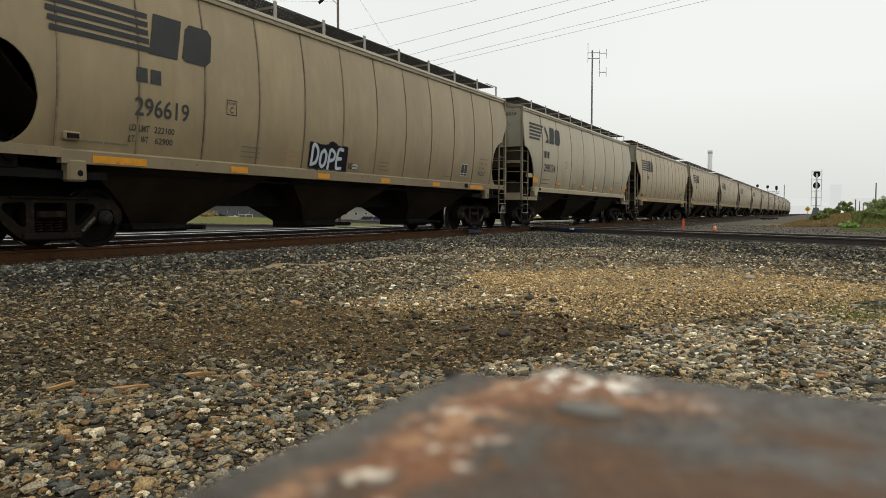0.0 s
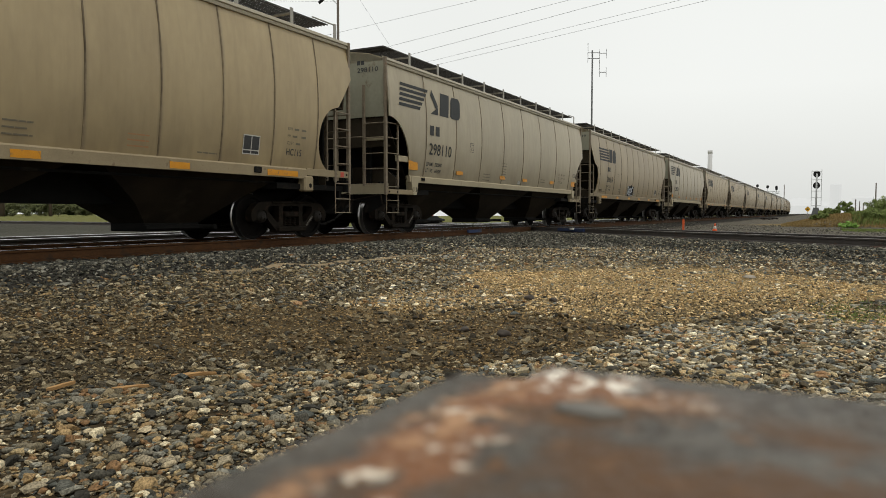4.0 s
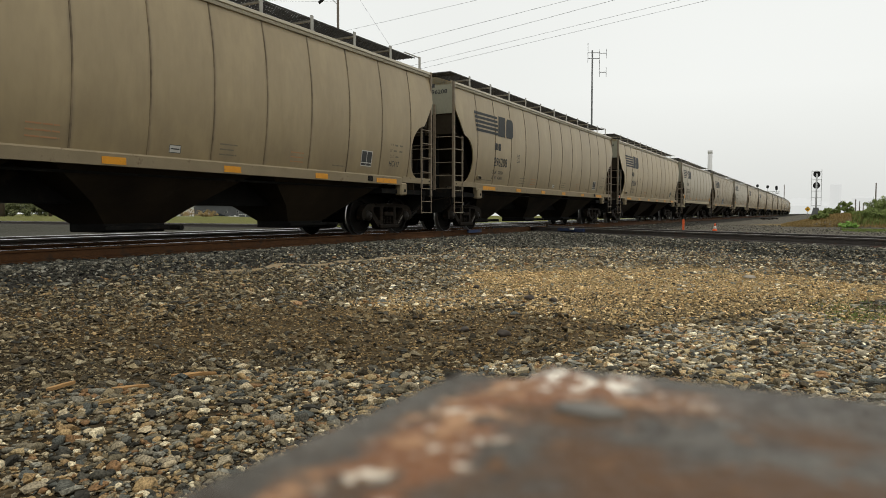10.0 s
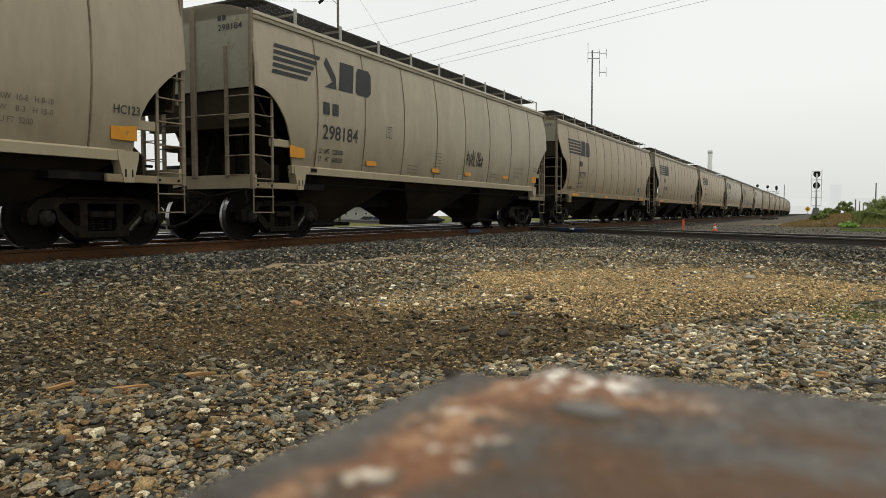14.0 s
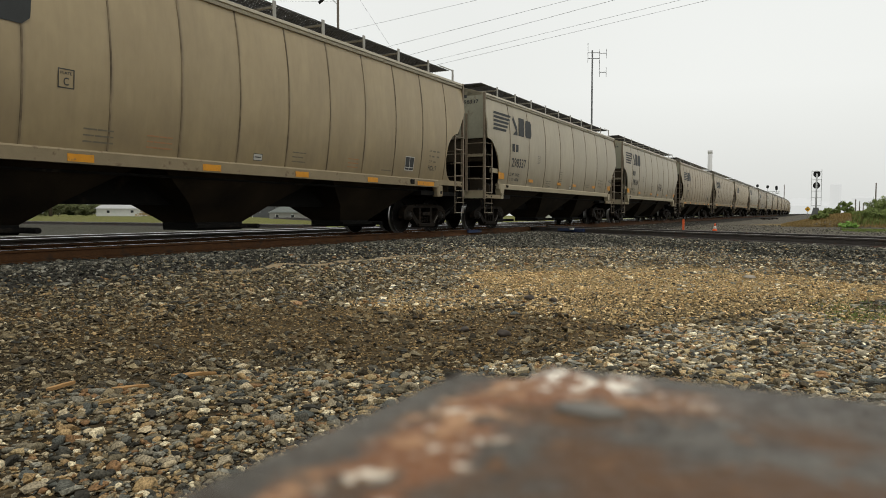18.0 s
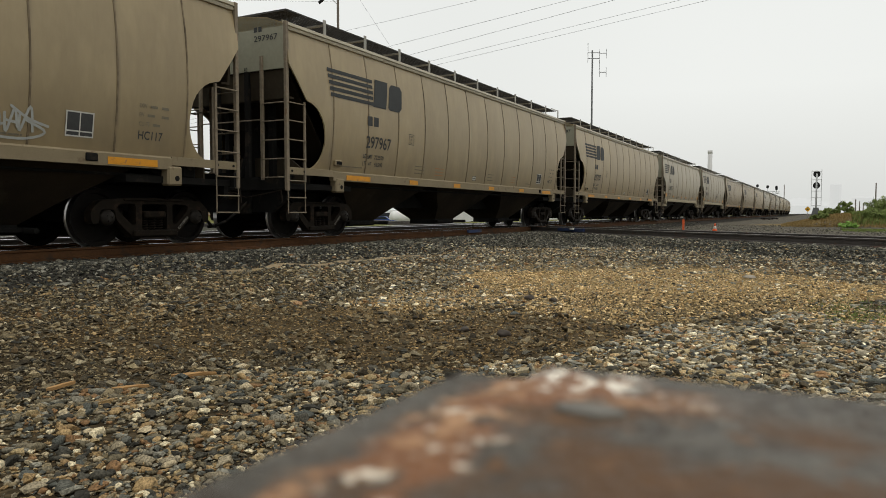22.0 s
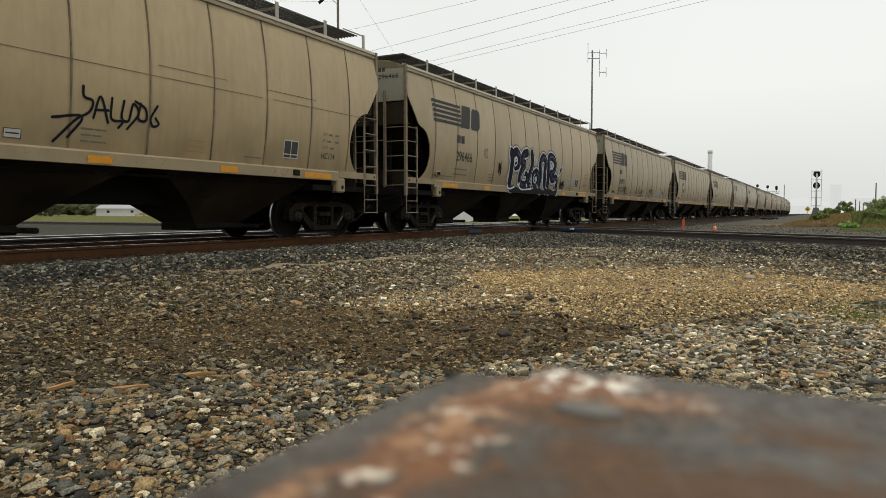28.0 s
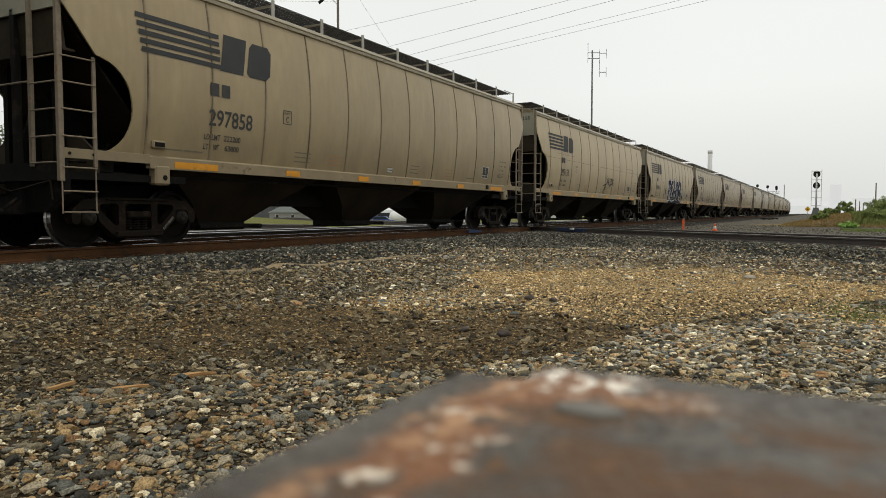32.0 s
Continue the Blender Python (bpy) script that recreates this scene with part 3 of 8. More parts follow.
        rows = [[bm.verts.new((x + dx, sy * w, z + dx * 0.0 + dz)) for sy in (-1, 1) for dx, dz in ((0, 0),)] for x, z, w in quad for dz in (0,)]
        lower = [[bm.verts.new((v.co.x, v.co.y, v.co.z - 0.06)) for v in row] for row in rows]
        for a, b in zip(rows, rows[1:]):
            bm.faces.new((a[0], a[1], b[1], b[0]))
        for a, b in zip(lower, lower[1:]):
            bm.faces.new((a[0], b[0], b[1], a[1]))
        for i in (0, 1):
            for r in range(2):
                bm.faces.new((rows[r][i], rows[r + 1][i], lower[r + 1][i], lower[r][i]))
        for r in (0, 2):
            bm.faces.new((rows[r][0], rows[r][1], lower[r][1], lower[r][0]))
        bmesh.ops.recalc_face_normals(bm, faces=bm.faces)
        part("slope_sheet", bm, M_HOPPER, car, "near-black sloping end sheet")
        bm = bmesh.new()
        low = end_low - (0.58 if style == "bowed" else 0.72)
        prism(bm, [(X(0.05), end_low + 0.04), (X(0.09), end_low + 0.04), (X(0.16), low + 0.04), (X(0.30), low + 0.03), (X(0.30), low), (X(0.11), low)], "y", -1.43, 1.43)
        part("end_apron", bm, M_SLOPE, car, "dark brown apron below the end sheet")
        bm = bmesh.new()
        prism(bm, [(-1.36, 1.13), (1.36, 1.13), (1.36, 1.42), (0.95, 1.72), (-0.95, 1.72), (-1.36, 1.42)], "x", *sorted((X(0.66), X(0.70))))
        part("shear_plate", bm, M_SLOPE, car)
        bm = bmesh.new()
        for y in (-0.62, 0.62):
            box(bm, *sorted((X(0.5), X(0.62))), y - 0.06, y + 0.06, 1.2, 3.0 if style == "bowed" else 2.5)
        prism(bm, [(X(0.2), 1.2), (X(1.9), 1.2), (X(1.9), 1.7), (X(0.9), 2.55), (X(0.55), 2.2)], "y", -0.03, 0.03)
        part("end_strut", bm, M_NEAR_BLACK, car)
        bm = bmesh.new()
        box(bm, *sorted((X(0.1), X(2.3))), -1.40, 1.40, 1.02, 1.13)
        part("end_platform", bm, M_NEAR_BLACK, car)
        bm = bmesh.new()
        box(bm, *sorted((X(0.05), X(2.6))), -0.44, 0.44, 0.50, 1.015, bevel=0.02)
        part("draft_gear_box", bm, M_NEAR_BLACK, car)
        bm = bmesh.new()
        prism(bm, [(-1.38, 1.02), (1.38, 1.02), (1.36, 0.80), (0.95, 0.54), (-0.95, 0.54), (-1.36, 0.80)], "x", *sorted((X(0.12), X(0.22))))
        part("bumper_beam", bm, M_NEAR_BLACK, car)
        bm = bmesh.new()
        rod(bm, (X(-0.12), -1.42, 0.98), (X(-0.12), -0.5, 0.84), 0.016, 6)
        rod(bm, (X(-0.12), -0.5, 0.84), (X(-0.22), -0.1, 0.98), 0.016, 6)
        rod(bm, (X(-0.12), -1.42, 0.98), (X(-0.12), -1.46, 0.72), 0.016, 6)
        part("uncoupling_lever", bm, M_CAST, car)
        for y in ((-0.42, 0.42) if style == "bowed" and end < 0 else ()):
            bm = bmesh.new()
            box(bm, *sorted((X(0.0), X(0.10))), y - 0.055, y + 0.055, 1.13, end_low + 0.1, bevel=0.01)
            part("end_post", bm, M_NEAR_BLACK, car)
        bm = bmesh.new()
        box(bm, *sorted((X(0.0), X(0.1))), -1.5, 1.5, 1.0, 1.26)
        part("end_sill", bm, M_NEAR_BLACK if style == "bowed" else paint, car)
        # cross-over grating at the roof's end
        if end < 0:
            bm = bmesh.new()
            for j in range(9):
                x = X(0.36 + j * 0.06)
                box(bm, x - 0.006, x + 0.006, -1.2, 1.2, 4.665, 4.70)
            for j in range(25):
                y = -1.2 + j * 0.1
                box(bm, *sorted((X(0.36), X(0.85))), y - 0.006, y + 0.006, 4.67, 4.695)
            part("crossover_board", bm, M_WALK, car)
        if style == "plain":
            for side in (-1, 1):
                bm = bmesh.new()
                box(bm, *sorted((X(0.5), X(1.15 if end < 0 else 0.97))), *sorted((side * 1.44, side * 1.50)), 1.83, 1.98, bevel=0.01)
                part("end_brace", bm, paint, car)
            bm = bmesh.new()
            box(bm, *sorted((X(0.02), X(0.06))), -1.44, -0.86, 2.32, 2.41)
            part("end_brace", bm, paint, car)
            bm = bmesh.new()
            box(bm, *sorted((X(-0.05), X(0.02))), -0.06, 0.06, 1.2, 4.5, bevel=0.01)
            part("end_post", bm, M_POST, car)
        for side in (-1, 1):
            yc = side * 1.45
            bm = bmesh.new()
            box(bm, *sorted((X(-0.04), X(0.04))), *sorted((yc, yc + side * 0.075)), 0.98, 4.33, bevel=0.008)
            part("corner_post", bm, M_POST, car)
            bm = bmesh.new()
            low = 0.52
            box(bm, *sorted((X(0.50), X(0.555))), *sorted((yc + side * 0.04, yc + side * 0.08)), 1.2, 2.80, bevel=0.006)
            rod(bm, (X(0.53), yc + side * 0.06, 1.25), (X(0.53), yc + side * 0.06, low), 0.012, 6)
            rod(bm, (X(0.0), yc + side * 0.06, 1.0), (X(0.0), yc + side * 0.06, low), 0.012, 6)
            if fine:
                ladder = part("side_ladder", bm, M_POST, car)
            for z in (0.54, 0.84, 1.18, 1.62, 2.0, 2.38, 2.74):
                bm = bmesh.new() if fine else bm
                rod(bm, (X(0.54), yc + side * 0.082, z), (X(0.0), yc + side * 0.082, z), 0.013, 6)
                if fine:
                    part("rung", bm, M_POST, ladder)
            if not fine:
                part("side_ladder", bm, M_POST, car)
            bm = bmesh.new()
            yi = side * 0.86
            box(bm, *sorted((X(-0.04), X(0.02))), yi - 0.035, yi + 0.035, 1.2, 3.7, bevel=0.006)
            if fine:
                ladder = part("end_ladder", bm, M_POST, car)
            for z in (1.25, 1.62, 2.0, 2.38, 2.74):
                bm = bmesh.new() if fine else bm
                rod(bm, (X(-0.045), yi, z), (X(-0.045), yc, z), 0.013, 6)
                if fine:
                    part("rung", bm, M_POST, ladder)
            if not fine:
                part("end_ladder", bm, M_POST, car)
            bm = bmesh.new()
            if style == "bowed":
                box(bm, *sorted((X(0.02), X(1.50))), *sorted((yc + side * 0.03, yc + side * 0.06)), 1.31, 1.455, bevel=0.004)
            else:
                box(bm, *sorted((X(0.02), X(1.45))), *sorted((yc - side * 0.02, yc + side * 0.06)), 1.0, 1.12, bevel=0.01)
            bracket = part("step_bracket", bm, M_SILL, car)
            for d in ((0.12, 0.50) if fine else ()):
                bm = bmesh.new()
                rod(bm, (X(d), yc + side * 0.06, 1.38 if style == "bowed" else 1.06), (X(d), yc + side * 0.075, 1.38 if style == "bowed" else 1.06), 0.024, 6)
                part("bolt", bm, M_NEAR_BLACK, bracket)
        bm = bmesh.new()
        rod(bm, (X(-0.03), -0.86, 2.42), (X(-0.03), 0.86, 2.42), 0.014, 6)
        part("crossover_rail", bm, M_POST, car)
        if end > 0:
            # hand brake
            bm = bmesh.new()
            c = Vector((X(-0.20), 0.66, 2.10))
            for i in range(20):
                a0, a1 = 2 * math.pi * i / 20, 2 * math.pi * (i + 1) / 20
                rod(bm, c + Vector((0, 0.27 * math.cos(a0), 0.27 * math.sin(a0))), c + Vector((0, 0.27 * math.cos(a1), 0.27 * math.sin(a1))), 0.018, 6, caps=False)
            for i in range(5):
                a0 = 2 * math.pi * i / 5
                rod(bm, c, c + Vector((0, 0.27 * math.cos(a0), 0.27 * math.sin(a0))), 0.014, 6)
            wheel = part("brake_wheel", bm, M_NEAR_BLACK, car, "black spoked hand brake wheel")
            bm = bmesh.new()
            box(bm, *sorted((X(-0.17), X(0.0))), 0.55, 0.92, 1.82, 2.34, bevel=0.05)
            box(bm, *sorted((X(-0.02), X(0.08))), 0.62, 0.86, 1.24, 3.2)
            rod(bm, (X(-0.1), 0.75, 1.85), (X(-0.06), 0.75, 1.2), 0.03, 8)
            part("brake_housing", bm, M_NEAR_BLACK, wheel)
        bm = bmesh.new()
        box(bm, *sorted((X(0.4), X(-0.45))), -0.09, 0.09, 0.80, 0.96, bevel=0.02)
        box(bm, *sorted((X(-0.40), X(-0.78))), -0.17, 0.17, 0.74, 1.0, bevel=0.05)
        part("coupler", bm, M_CAST, car)
        bm = bmesh.new()
        pts = [Vector((X(0.2), -0.35, 0.85)), Vector((X(-0.15), -0.33, 0.58)), Vector((X(-0.45), -0.25, 0.36)), Vector((X(-0.65), -0.15, 0.27)), Vector((X(-0.79), -0.1, 0.25))]
        for a, b in zip(pts, pts[1:]):
            rod(bm, a, b, 0.03, 8)
        part("brake_hose", bm, M_NEAR_BLACK, car)
    bm = bmesh.new()
    box(bm, -HALF + 0.3, HALF - 0.3, -0.33, 0.33, 0.68, 1.3)
    part("centre_sill", bm, M_NEAR_BLACK, car)
    for k in (-1, 0, 1):
        x = 4.6 * k
        bm = bmesh.new()
        ring = ((-1, -1), (1, -1), (1, 1), (-1, 1))
        top = [bm.verts.new((x + sx * 2.3, sy * 1.43, 1.42)) for sx, sy in ring]
        mid = [bm.verts.new((x + sx * 1.08, sy * 0.80, 0.70)) for sx, sy in ring]
        low = [bm.verts.new((x + sx * 0.60, sy * 0.44, 0.34)) for sx, sy in ring]
        for a, b in ((top, mid), (mid, low)):
            for i in range(4):
                bm.faces.new((a[i], a[(i + 1) % 4], b[(i + 1) % 4], b[i]))
        bm.faces.new(top)
        bm.faces.new(low[::-1])
        bmesh.ops.recalc_face_normals(bm, faces=bm.faces)
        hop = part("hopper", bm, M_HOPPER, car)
        bm = bmesh.new()
        box(bm, x - 0.62, x + 0.62, -0.46, 0.46, 0.20, 0.36, bevel=0.02)
        box(bm, x - 0.68, x + 0.76, -0.58, -0.48, 0.24, 0.31, bevel=0.01)
        rod(bm, (x + 0.66, -0.85, 0.27), (x + 0.66, 0.85, 0.27), 0.045, 8)
        part("outlet_gate", bm, M_NEAR_BLACK, hop)
    for end in (-1, 1):
        bm = bmesh.new()
        e = end * HALF
        box(bm, *sorted((e - end * 0.75, e - end * 1.05)), -1.25, -0.95, 1.13, 1.50, bevel=0.03)
        rod(bm, (e - end * 0.9, -1.28, 1.36), (e - end * 0.9, -1.0, 1.36), 0.10, 12)
        rod(bm, (e - end * 0.3, -1.1, 1.30), (e - end * 1.3, -1.1, 1.30), 0.025, 6)
        rod(bm, (e - end * 1.0, -1.1, 1.48), (e - end * 1.2, -0.9, 1.62), 0.02, 6)
        part("brake_valve", bm, M_NEAR_BLACK, car)
    bm = bmesh.new()
    rod(bm, (-HALF + 1, -1.2, 1.14), (HALF - 1, -1.2, 1.14), 0.025, 6)
    part("air_pipe", bm, M_NEAR_BLACK, car)
    bm = bmesh.new()
    rod(bm, (-7.6, 0.5, 1.35), (-7.6, 1.1, 1.35), 0.16, 14)
    part("air_reservoir", bm, M_NEAR_BLACK, car)
    bm = bmesh.new()
    rod(bm, (7.4, -0.9, 1.38), (7.4, 0.1, 1.38), 0.2, 14)
    part("air_reservoir", bm, M_NEAR_BLACK, car)
    for x in ((1.6 - HALF, HALF - 1.51) if style == "bowed" else (1.30 - HALF, HALF - 1.24)):
        build_truck(car, x, fine)
    return car


def shape_mesh(polys):
    """Flat polygons in the x-z plane, cut into narrow bands so that they follow the bowed side."""
    bm = bmesh.new()
    for poly in polys:
        bm.faces.new([bm.verts.new((x, 0, z)) for x, z in poly])
    for z in np.arange(-0.4, 1.8, 0.12):
        bmesh.ops.bisect_plane(bm, geom=bm.verts[:] + bm.edges[:] + bm.faces[:], plane_co=(0, 0, z), plane_no=(0, 0, 1))
    me = bpy.data.meshes.new("marking")
    bm.to_mesh(me)
    bm.free()
    return me


def slant(x0, x1, z0, z1, lean=0.0):
    return [(x0, z0), (x1, z0), (x1 + lean, z1), (x0 + lean, z1)]


def scrawl(seed, w, h, loops):
    """A looping hand-sprayed line that stands for no letters."""
    rng = random.Random(seed)
    pts = []
    x = 0.0
    for i in range(loops):
        cx, step = w * (i + 0.5) / loops, w / loops
        a0 = rng.uniform(0, 6.28)
        rx, rz = step * rng.uniform(0.35, 0.75), h * rng.uniform(0.25, 0.5)
        turn = rng.choice((-1, 1)) * rng.uniform(3.5, 6.5)
        for j in range(12):
            a = a0 + turn * j / 11
            pts.append((cx + rx * math.cos(a), h / 2 + rz * math.sin(a) * (1 + 0.3 * math.sin(3 * a))))
    return pts


def lay(car, name, me, mat, x, z, label=""):
    ob = part_mesh(name, wrap(me, x - HALF_OF[car.name], z), mat, car, label)
    return tagged(ob, label, kind="stuff") if name in ("dimension_figures", "dimension_print", "small_print", "owner_mark") else ob


def bars(w, h, rows, seed=0):
    """Unreadable small print as plain bars."""
    rng = random.Random(seed)
    out = []
    for r in range(rows):
        z = h * (rows - 1 - r) / rows
        x = 0.0
        while x < w * rng.uniform(0.8, 1.0):
            d = min(w - x, w * rng.uniform(0.22, 0.5))
            out.append(slant(x, x + d, z, z + h / rows * 0.26))
            x += d + w * 0.03
    return out


PLACES = {"bowed": (2.68, 1.06, 2.04, 0.29, 4.58, 2.27), "plain": (2.02, 1.30, 2.10, 0.31, 4.50, 2.35)}


def mark_master(car, style):
    """The markings that every car of a style bears on its near side."""
    HALF = HALVES[style]
    nx, nw, nz, nh, cx, cz = PLACES[style]
    if style == "bowed":
        stripes = [slant(0.0 + 0.02 * i, 1.72, 0.52 - 0.13 * i, 0.60 - 0.13 * i, 0.01) for i in range(5)]
        lay(car, "stripe_emblem", shape_mesh(stripes), M_LOGO, 1.22, 3.04, "charcoal speed stripes")
        blocks = [[(0.0, 0.0), (0.56, 0.0), (0.70, 0.66), (0.14, 0.66)], [(0.66, 0.06), (0.74, 0.0), (1.16, 0.0), (1.28, 0.10), (1.34, 0.54), (1.26, 0.64), (0.86, 0.64), (0.76, 0.54)]]
        for block in blocks:
            lay(car, "emblem_block", shape_mesh([block]), M_LOGO, 2.93, 3.02, "charcoal emblem block")
        lay(car, "owner_mark", shape_mesh([slant(0, 0.20, 0, 0.22), slant(0.26, 0.46, 0, 0.22)]), M_PRINT, nx + 0.02, 2.56)
        for word, w, z in (("EXW", 0.14, 2.17), ("EW", 0.09, 2.03), ("CU FT", 0.20, 1.89)):
            lay(car, "dimension_print", text_mesh(word, w, 0.065), M_PRINT_FAINT, 15.16, z)
            lay(car, "dimension_figures", shape_mesh([slant(w + 0.06, w + 0.2, 0.01, 0.05)] + ([] if word == "CU FT" else [slant(0.42, 0.56, 0.01, 0.05)])), M_PRINT_FAINT, 15.16, z)
        bm = bmesh.new()
        box(bm, HALF - 3.06, HALF - 2.86, -side_y(SILL) - 0.075, -side_y(SILL) - 0.05, 1.29, 1.41, bevel=0.015)
        part("sill_staple", bm, M_NEAR_BLACK, car)
    else:
        stripes = [slant(0.0 - 0.03 * i, 1.42 - 0.12 * i, 0.52 - 0.13 * i, 0.60 - 0.13 * i, 0.04) for i in range(5)]
        lay(car, "stripe_emblem", shape_mesh(stripes), M_LOGO, 0.56, 3.22, "charcoal speed stripes with ragged ends")
        blocks = [[(0.0, 0.0), (0.42, 0.0), (0.42, 0.28), (0.15, 0.66), (0.05, 0.5), (0.3, 0.15)], [(0.5, 0), (1.02, 0), (1.16, 0.64), (0.64, 0.64)], [(1.14, 0.06), (1.22, 0.0), (1.64, 0.0), (1.76, 0.10), (1.82, 0.52), (1.74, 0.62), (1.34, 0.62), (1.24, 0.52)]]
        for block in blocks:
            lay(car, "emblem_block", shape_mesh([block]), M_LOGO, 2.08, 3.20, "charcoal emblem block")
        lay(car, "owner_mark", shape_mesh([slant(0, 0.22, 0, 0.26), slant(0.32, 0.54, 0, 0.26)]), M_PRINT, nx, 2.62)
        lay(car, "dimension_print", text_mesh("EXW  10-8   H 8-10", 0.8, 0.08), M_PRINT_FAINT, 12.70, 2.02)
        lay(car, "dimension_print", text_mesh("EW    8-3   H 15-0", 0.8, 0.08), M_PRINT_FAINT, 12.70, 1.87)
        lay(car, "volume_print", text_mesh("CU FT  5200", 0.52, 0.08), M_PRINT_FAINT, 12.70, 1.72)
        lay(car, "small_print", shape_mesh(bars(0.55, 0.18, 2, 7)), M_PRINT_FAINT, 10.72, 1.68)
        lay(car, "small_print", shape_mesh(bars(0.42, 0.62, 7, 8)), M_PRINT_FAINT, 7.0, 1.62)
    me = shape_mesh([slant(0, 0.09, 0, 0.1), slant(0.12, 0.21, 0, 0.1)])
    me.transform(Matrix.Translation((-HALF - 0.006, -0.66, 4.19)) @ Matrix.Rotation(radians(-90), 4, "Z"))
    part_mesh("end_mark", me, M_PRINT, car)
    rim = [slant(0, 0.25, 0, 0.015), slant(0, 0.25, 0.255, 0.27), slant(0, 0.015, 0.015, 0.255), slant(0.235, 0.25, 0.015, 0.255)]
    plate = lay(car, "clearance_mark", shape_mesh(rim), M_PRINT, cx, cz)
    part_mesh("plate_letter", wrap(text_mesh("C", 0.08, 0.11), cx + 0.085 - HALF, cz + 0.04), M_PRINT, plate)
    part_mesh("plate_word", wrap(text_mesh("PLATE", 0.17, 0.04), cx + 0.04 - HALF, cz + 0.19), M_PRINT, plate)
    if style == "bowed":
        lay(car, "inspection_panel", shape_mesh([slant(0, 0.44, 0, 0.36)]), M_PRINT, 13.95, 1.62, "black inspection stencil")
        grid = [slant(0, 0.44, 0, 0.02), slant(0, 0.44, 0.34, 0.36), slant(0, 0.02, 0.02, 0.34), slant(0.42, 0.44, 0.02, 0.34), slant(0.21, 0.23, 0.02, 0.34), slant(0.02, 0.21, 0.07, 0.09), slant(0.23, 0.42, 0.07, 0.09)]
        me = wrap(shape_mesh(grid), 13.95 - HALF, 1.62)
        me.transform(Matrix.Translation((0, -0.003, 0)))
        part_mesh("inspection_grid", me, M_WHITE, car, "white inspection lines")
    plate = lay(car, "data_plate", shape_mesh([slant(0, 0.24, 0, 0.13)]), M_WHITE, 8.50, 1.52, "small white data plate")
    me = wrap(shape_mesh([slant(0.03, 0.21, 0.055, 0.075), slant(0, 0.24, 0, 0.01), slant(0, 0.24, 0.12, 0.13), slant(0, 0.01, 0.01, 0.12), slant(0.23, 0.24, 0.01, 0.12)]), 8.50 - HALF, 1.52)
    me.transform(Matrix.Translation((0, -0.003, 0)))
    part_mesh("plate_border", me, M_PRINT, plate)
    prints = ((5.0, 0.5, 3, M_PRINT_FAINT), (6.1, 0.5, 3, M_RUST_PRINT), (9.6, 0.42, 3, M_PRINT_FAINT), (11.5, 0.4, 3, M_RUST_PRINT), (12.9, 0.45, 1, M_PRINT_FAINT), (1.8, 0.85, 1, M_PRINT_FAINT))
    for i, (x, w, rows, mat) in enumerate(prints if style == "bowed" else ((5.6, 0.5, 3, M_PRINT_FAINT),)):
        lay(car, "small_print", shape_mesh(bars(w, 0.09 * rows, rows, i)), mat, x, 1.56)


def mark_car(car, style, number, limit, weight, code):
    """What one car alone bears: its number, weights and route code."""
    HALF = HALVES[style]
    nx, nw, nz, nh, cx, cz = PLACES[style]
    lay(car, "car_number", text_mesh(number, nw, nh), M_PRINT, nx, nz)
    me = text_mesh(number, 0.62, 0.12)
    me.transform(Matrix.Translation((-HALF - 0.006, -0.66, 4.0)) @ Matrix.Rotation(radians(-90), 4, "Z"))
    part_mesh("end_number", me, M_PRINT, car)
    if limit:
        for word, x, w in (("LD", 0.0, 0.12), ("LMT", 0.17, 0.20), (limit, 0.46, 0.40)):
            lay(car, "load_limit", text_mesh(word, w, 0.10), M_PRINT, nx - 0.08 + x, 1.80)
        for word, x, w in (("LT", 0.0, 0.11), ("WT", 0.22, 0.14), (weight, 0.49, 0.35)):
            lay(car, "light_weight", text_mesh(word, w, 0.10), M_PRINT, nx - 0.08 + x, 1.63)
    else:
        lay(car, "small_print", shape_mesh(bars(0.85, 0.3, 2, 3)), M_PRINT_FAINT, nx - 0.08, 1.64)
    if code:
        lay(car, "route_code", text_mesh(code, 0.46, 0.135), M_PRINT, 15.16 if style == "bowed" else 14.44, 1.68 if style == "bowed" else 2.03)


def spline(points, per=7):
    """A smooth curve through the points."""
    p = [Vector(q) for q in points]
    p = [p[0] * 2 - p[1]] + p + [p[-1] * 2 - p[-2]]
    out = []
    for a, b, c, d in zip(p, p[1:], p[2:], p[3:]):
        for i in range(per):
            t = i / per
            out.append(0.5 * (2 * b + (c - a) * t + (2 * a - 5 * b + 4 * c - d) * t * t + (3 * b - a - 3 * c + d) * t ** 3))
    return out + [p[-2]]


def strokes_mesh(lines, width, taper=0.0, per=7):
    """Sprayed lines as flat strips in the x-z plane, one strip a line."""
    bm = bmesh.new()
    for line in lines:
        pts = spline(line, per) if per > 1 else [Vector(q) for q in line]
        d = [(pts[min(i + 1, len(pts) - 1)] - pts[max(i - 1, 0)]).normalized() for i in range(len(pts))]
        pts = [pts[0] - d[0] * width * 0.35] + pts + [pts[-1] + d[-1] * width * 0.35]
        d = [d[0]] + d + [d[-1]]
        rows = []
        for i, (q, e) in enumerate(zip(pts, d)):
            w = width / 2 * (1 - taper * i / len(pts)) * (0.6 if i in (0, len(pts) - 1) else 1.0)
            rows.append([bm.verts.new((q.x - e.y * k * w, 0, q.y + e.x * k * w)) for k in (-1, 0, 1)])
        for p, q in zip(rows, rows[1:]):
            for j in (0, 1):
                bm.faces.new((p[j], p[j + 1], q[j + 1], q[j]))
    me = bpy.data.meshes.new("spray")
    bm.to_mesh(me)
    bm.free()
    return me


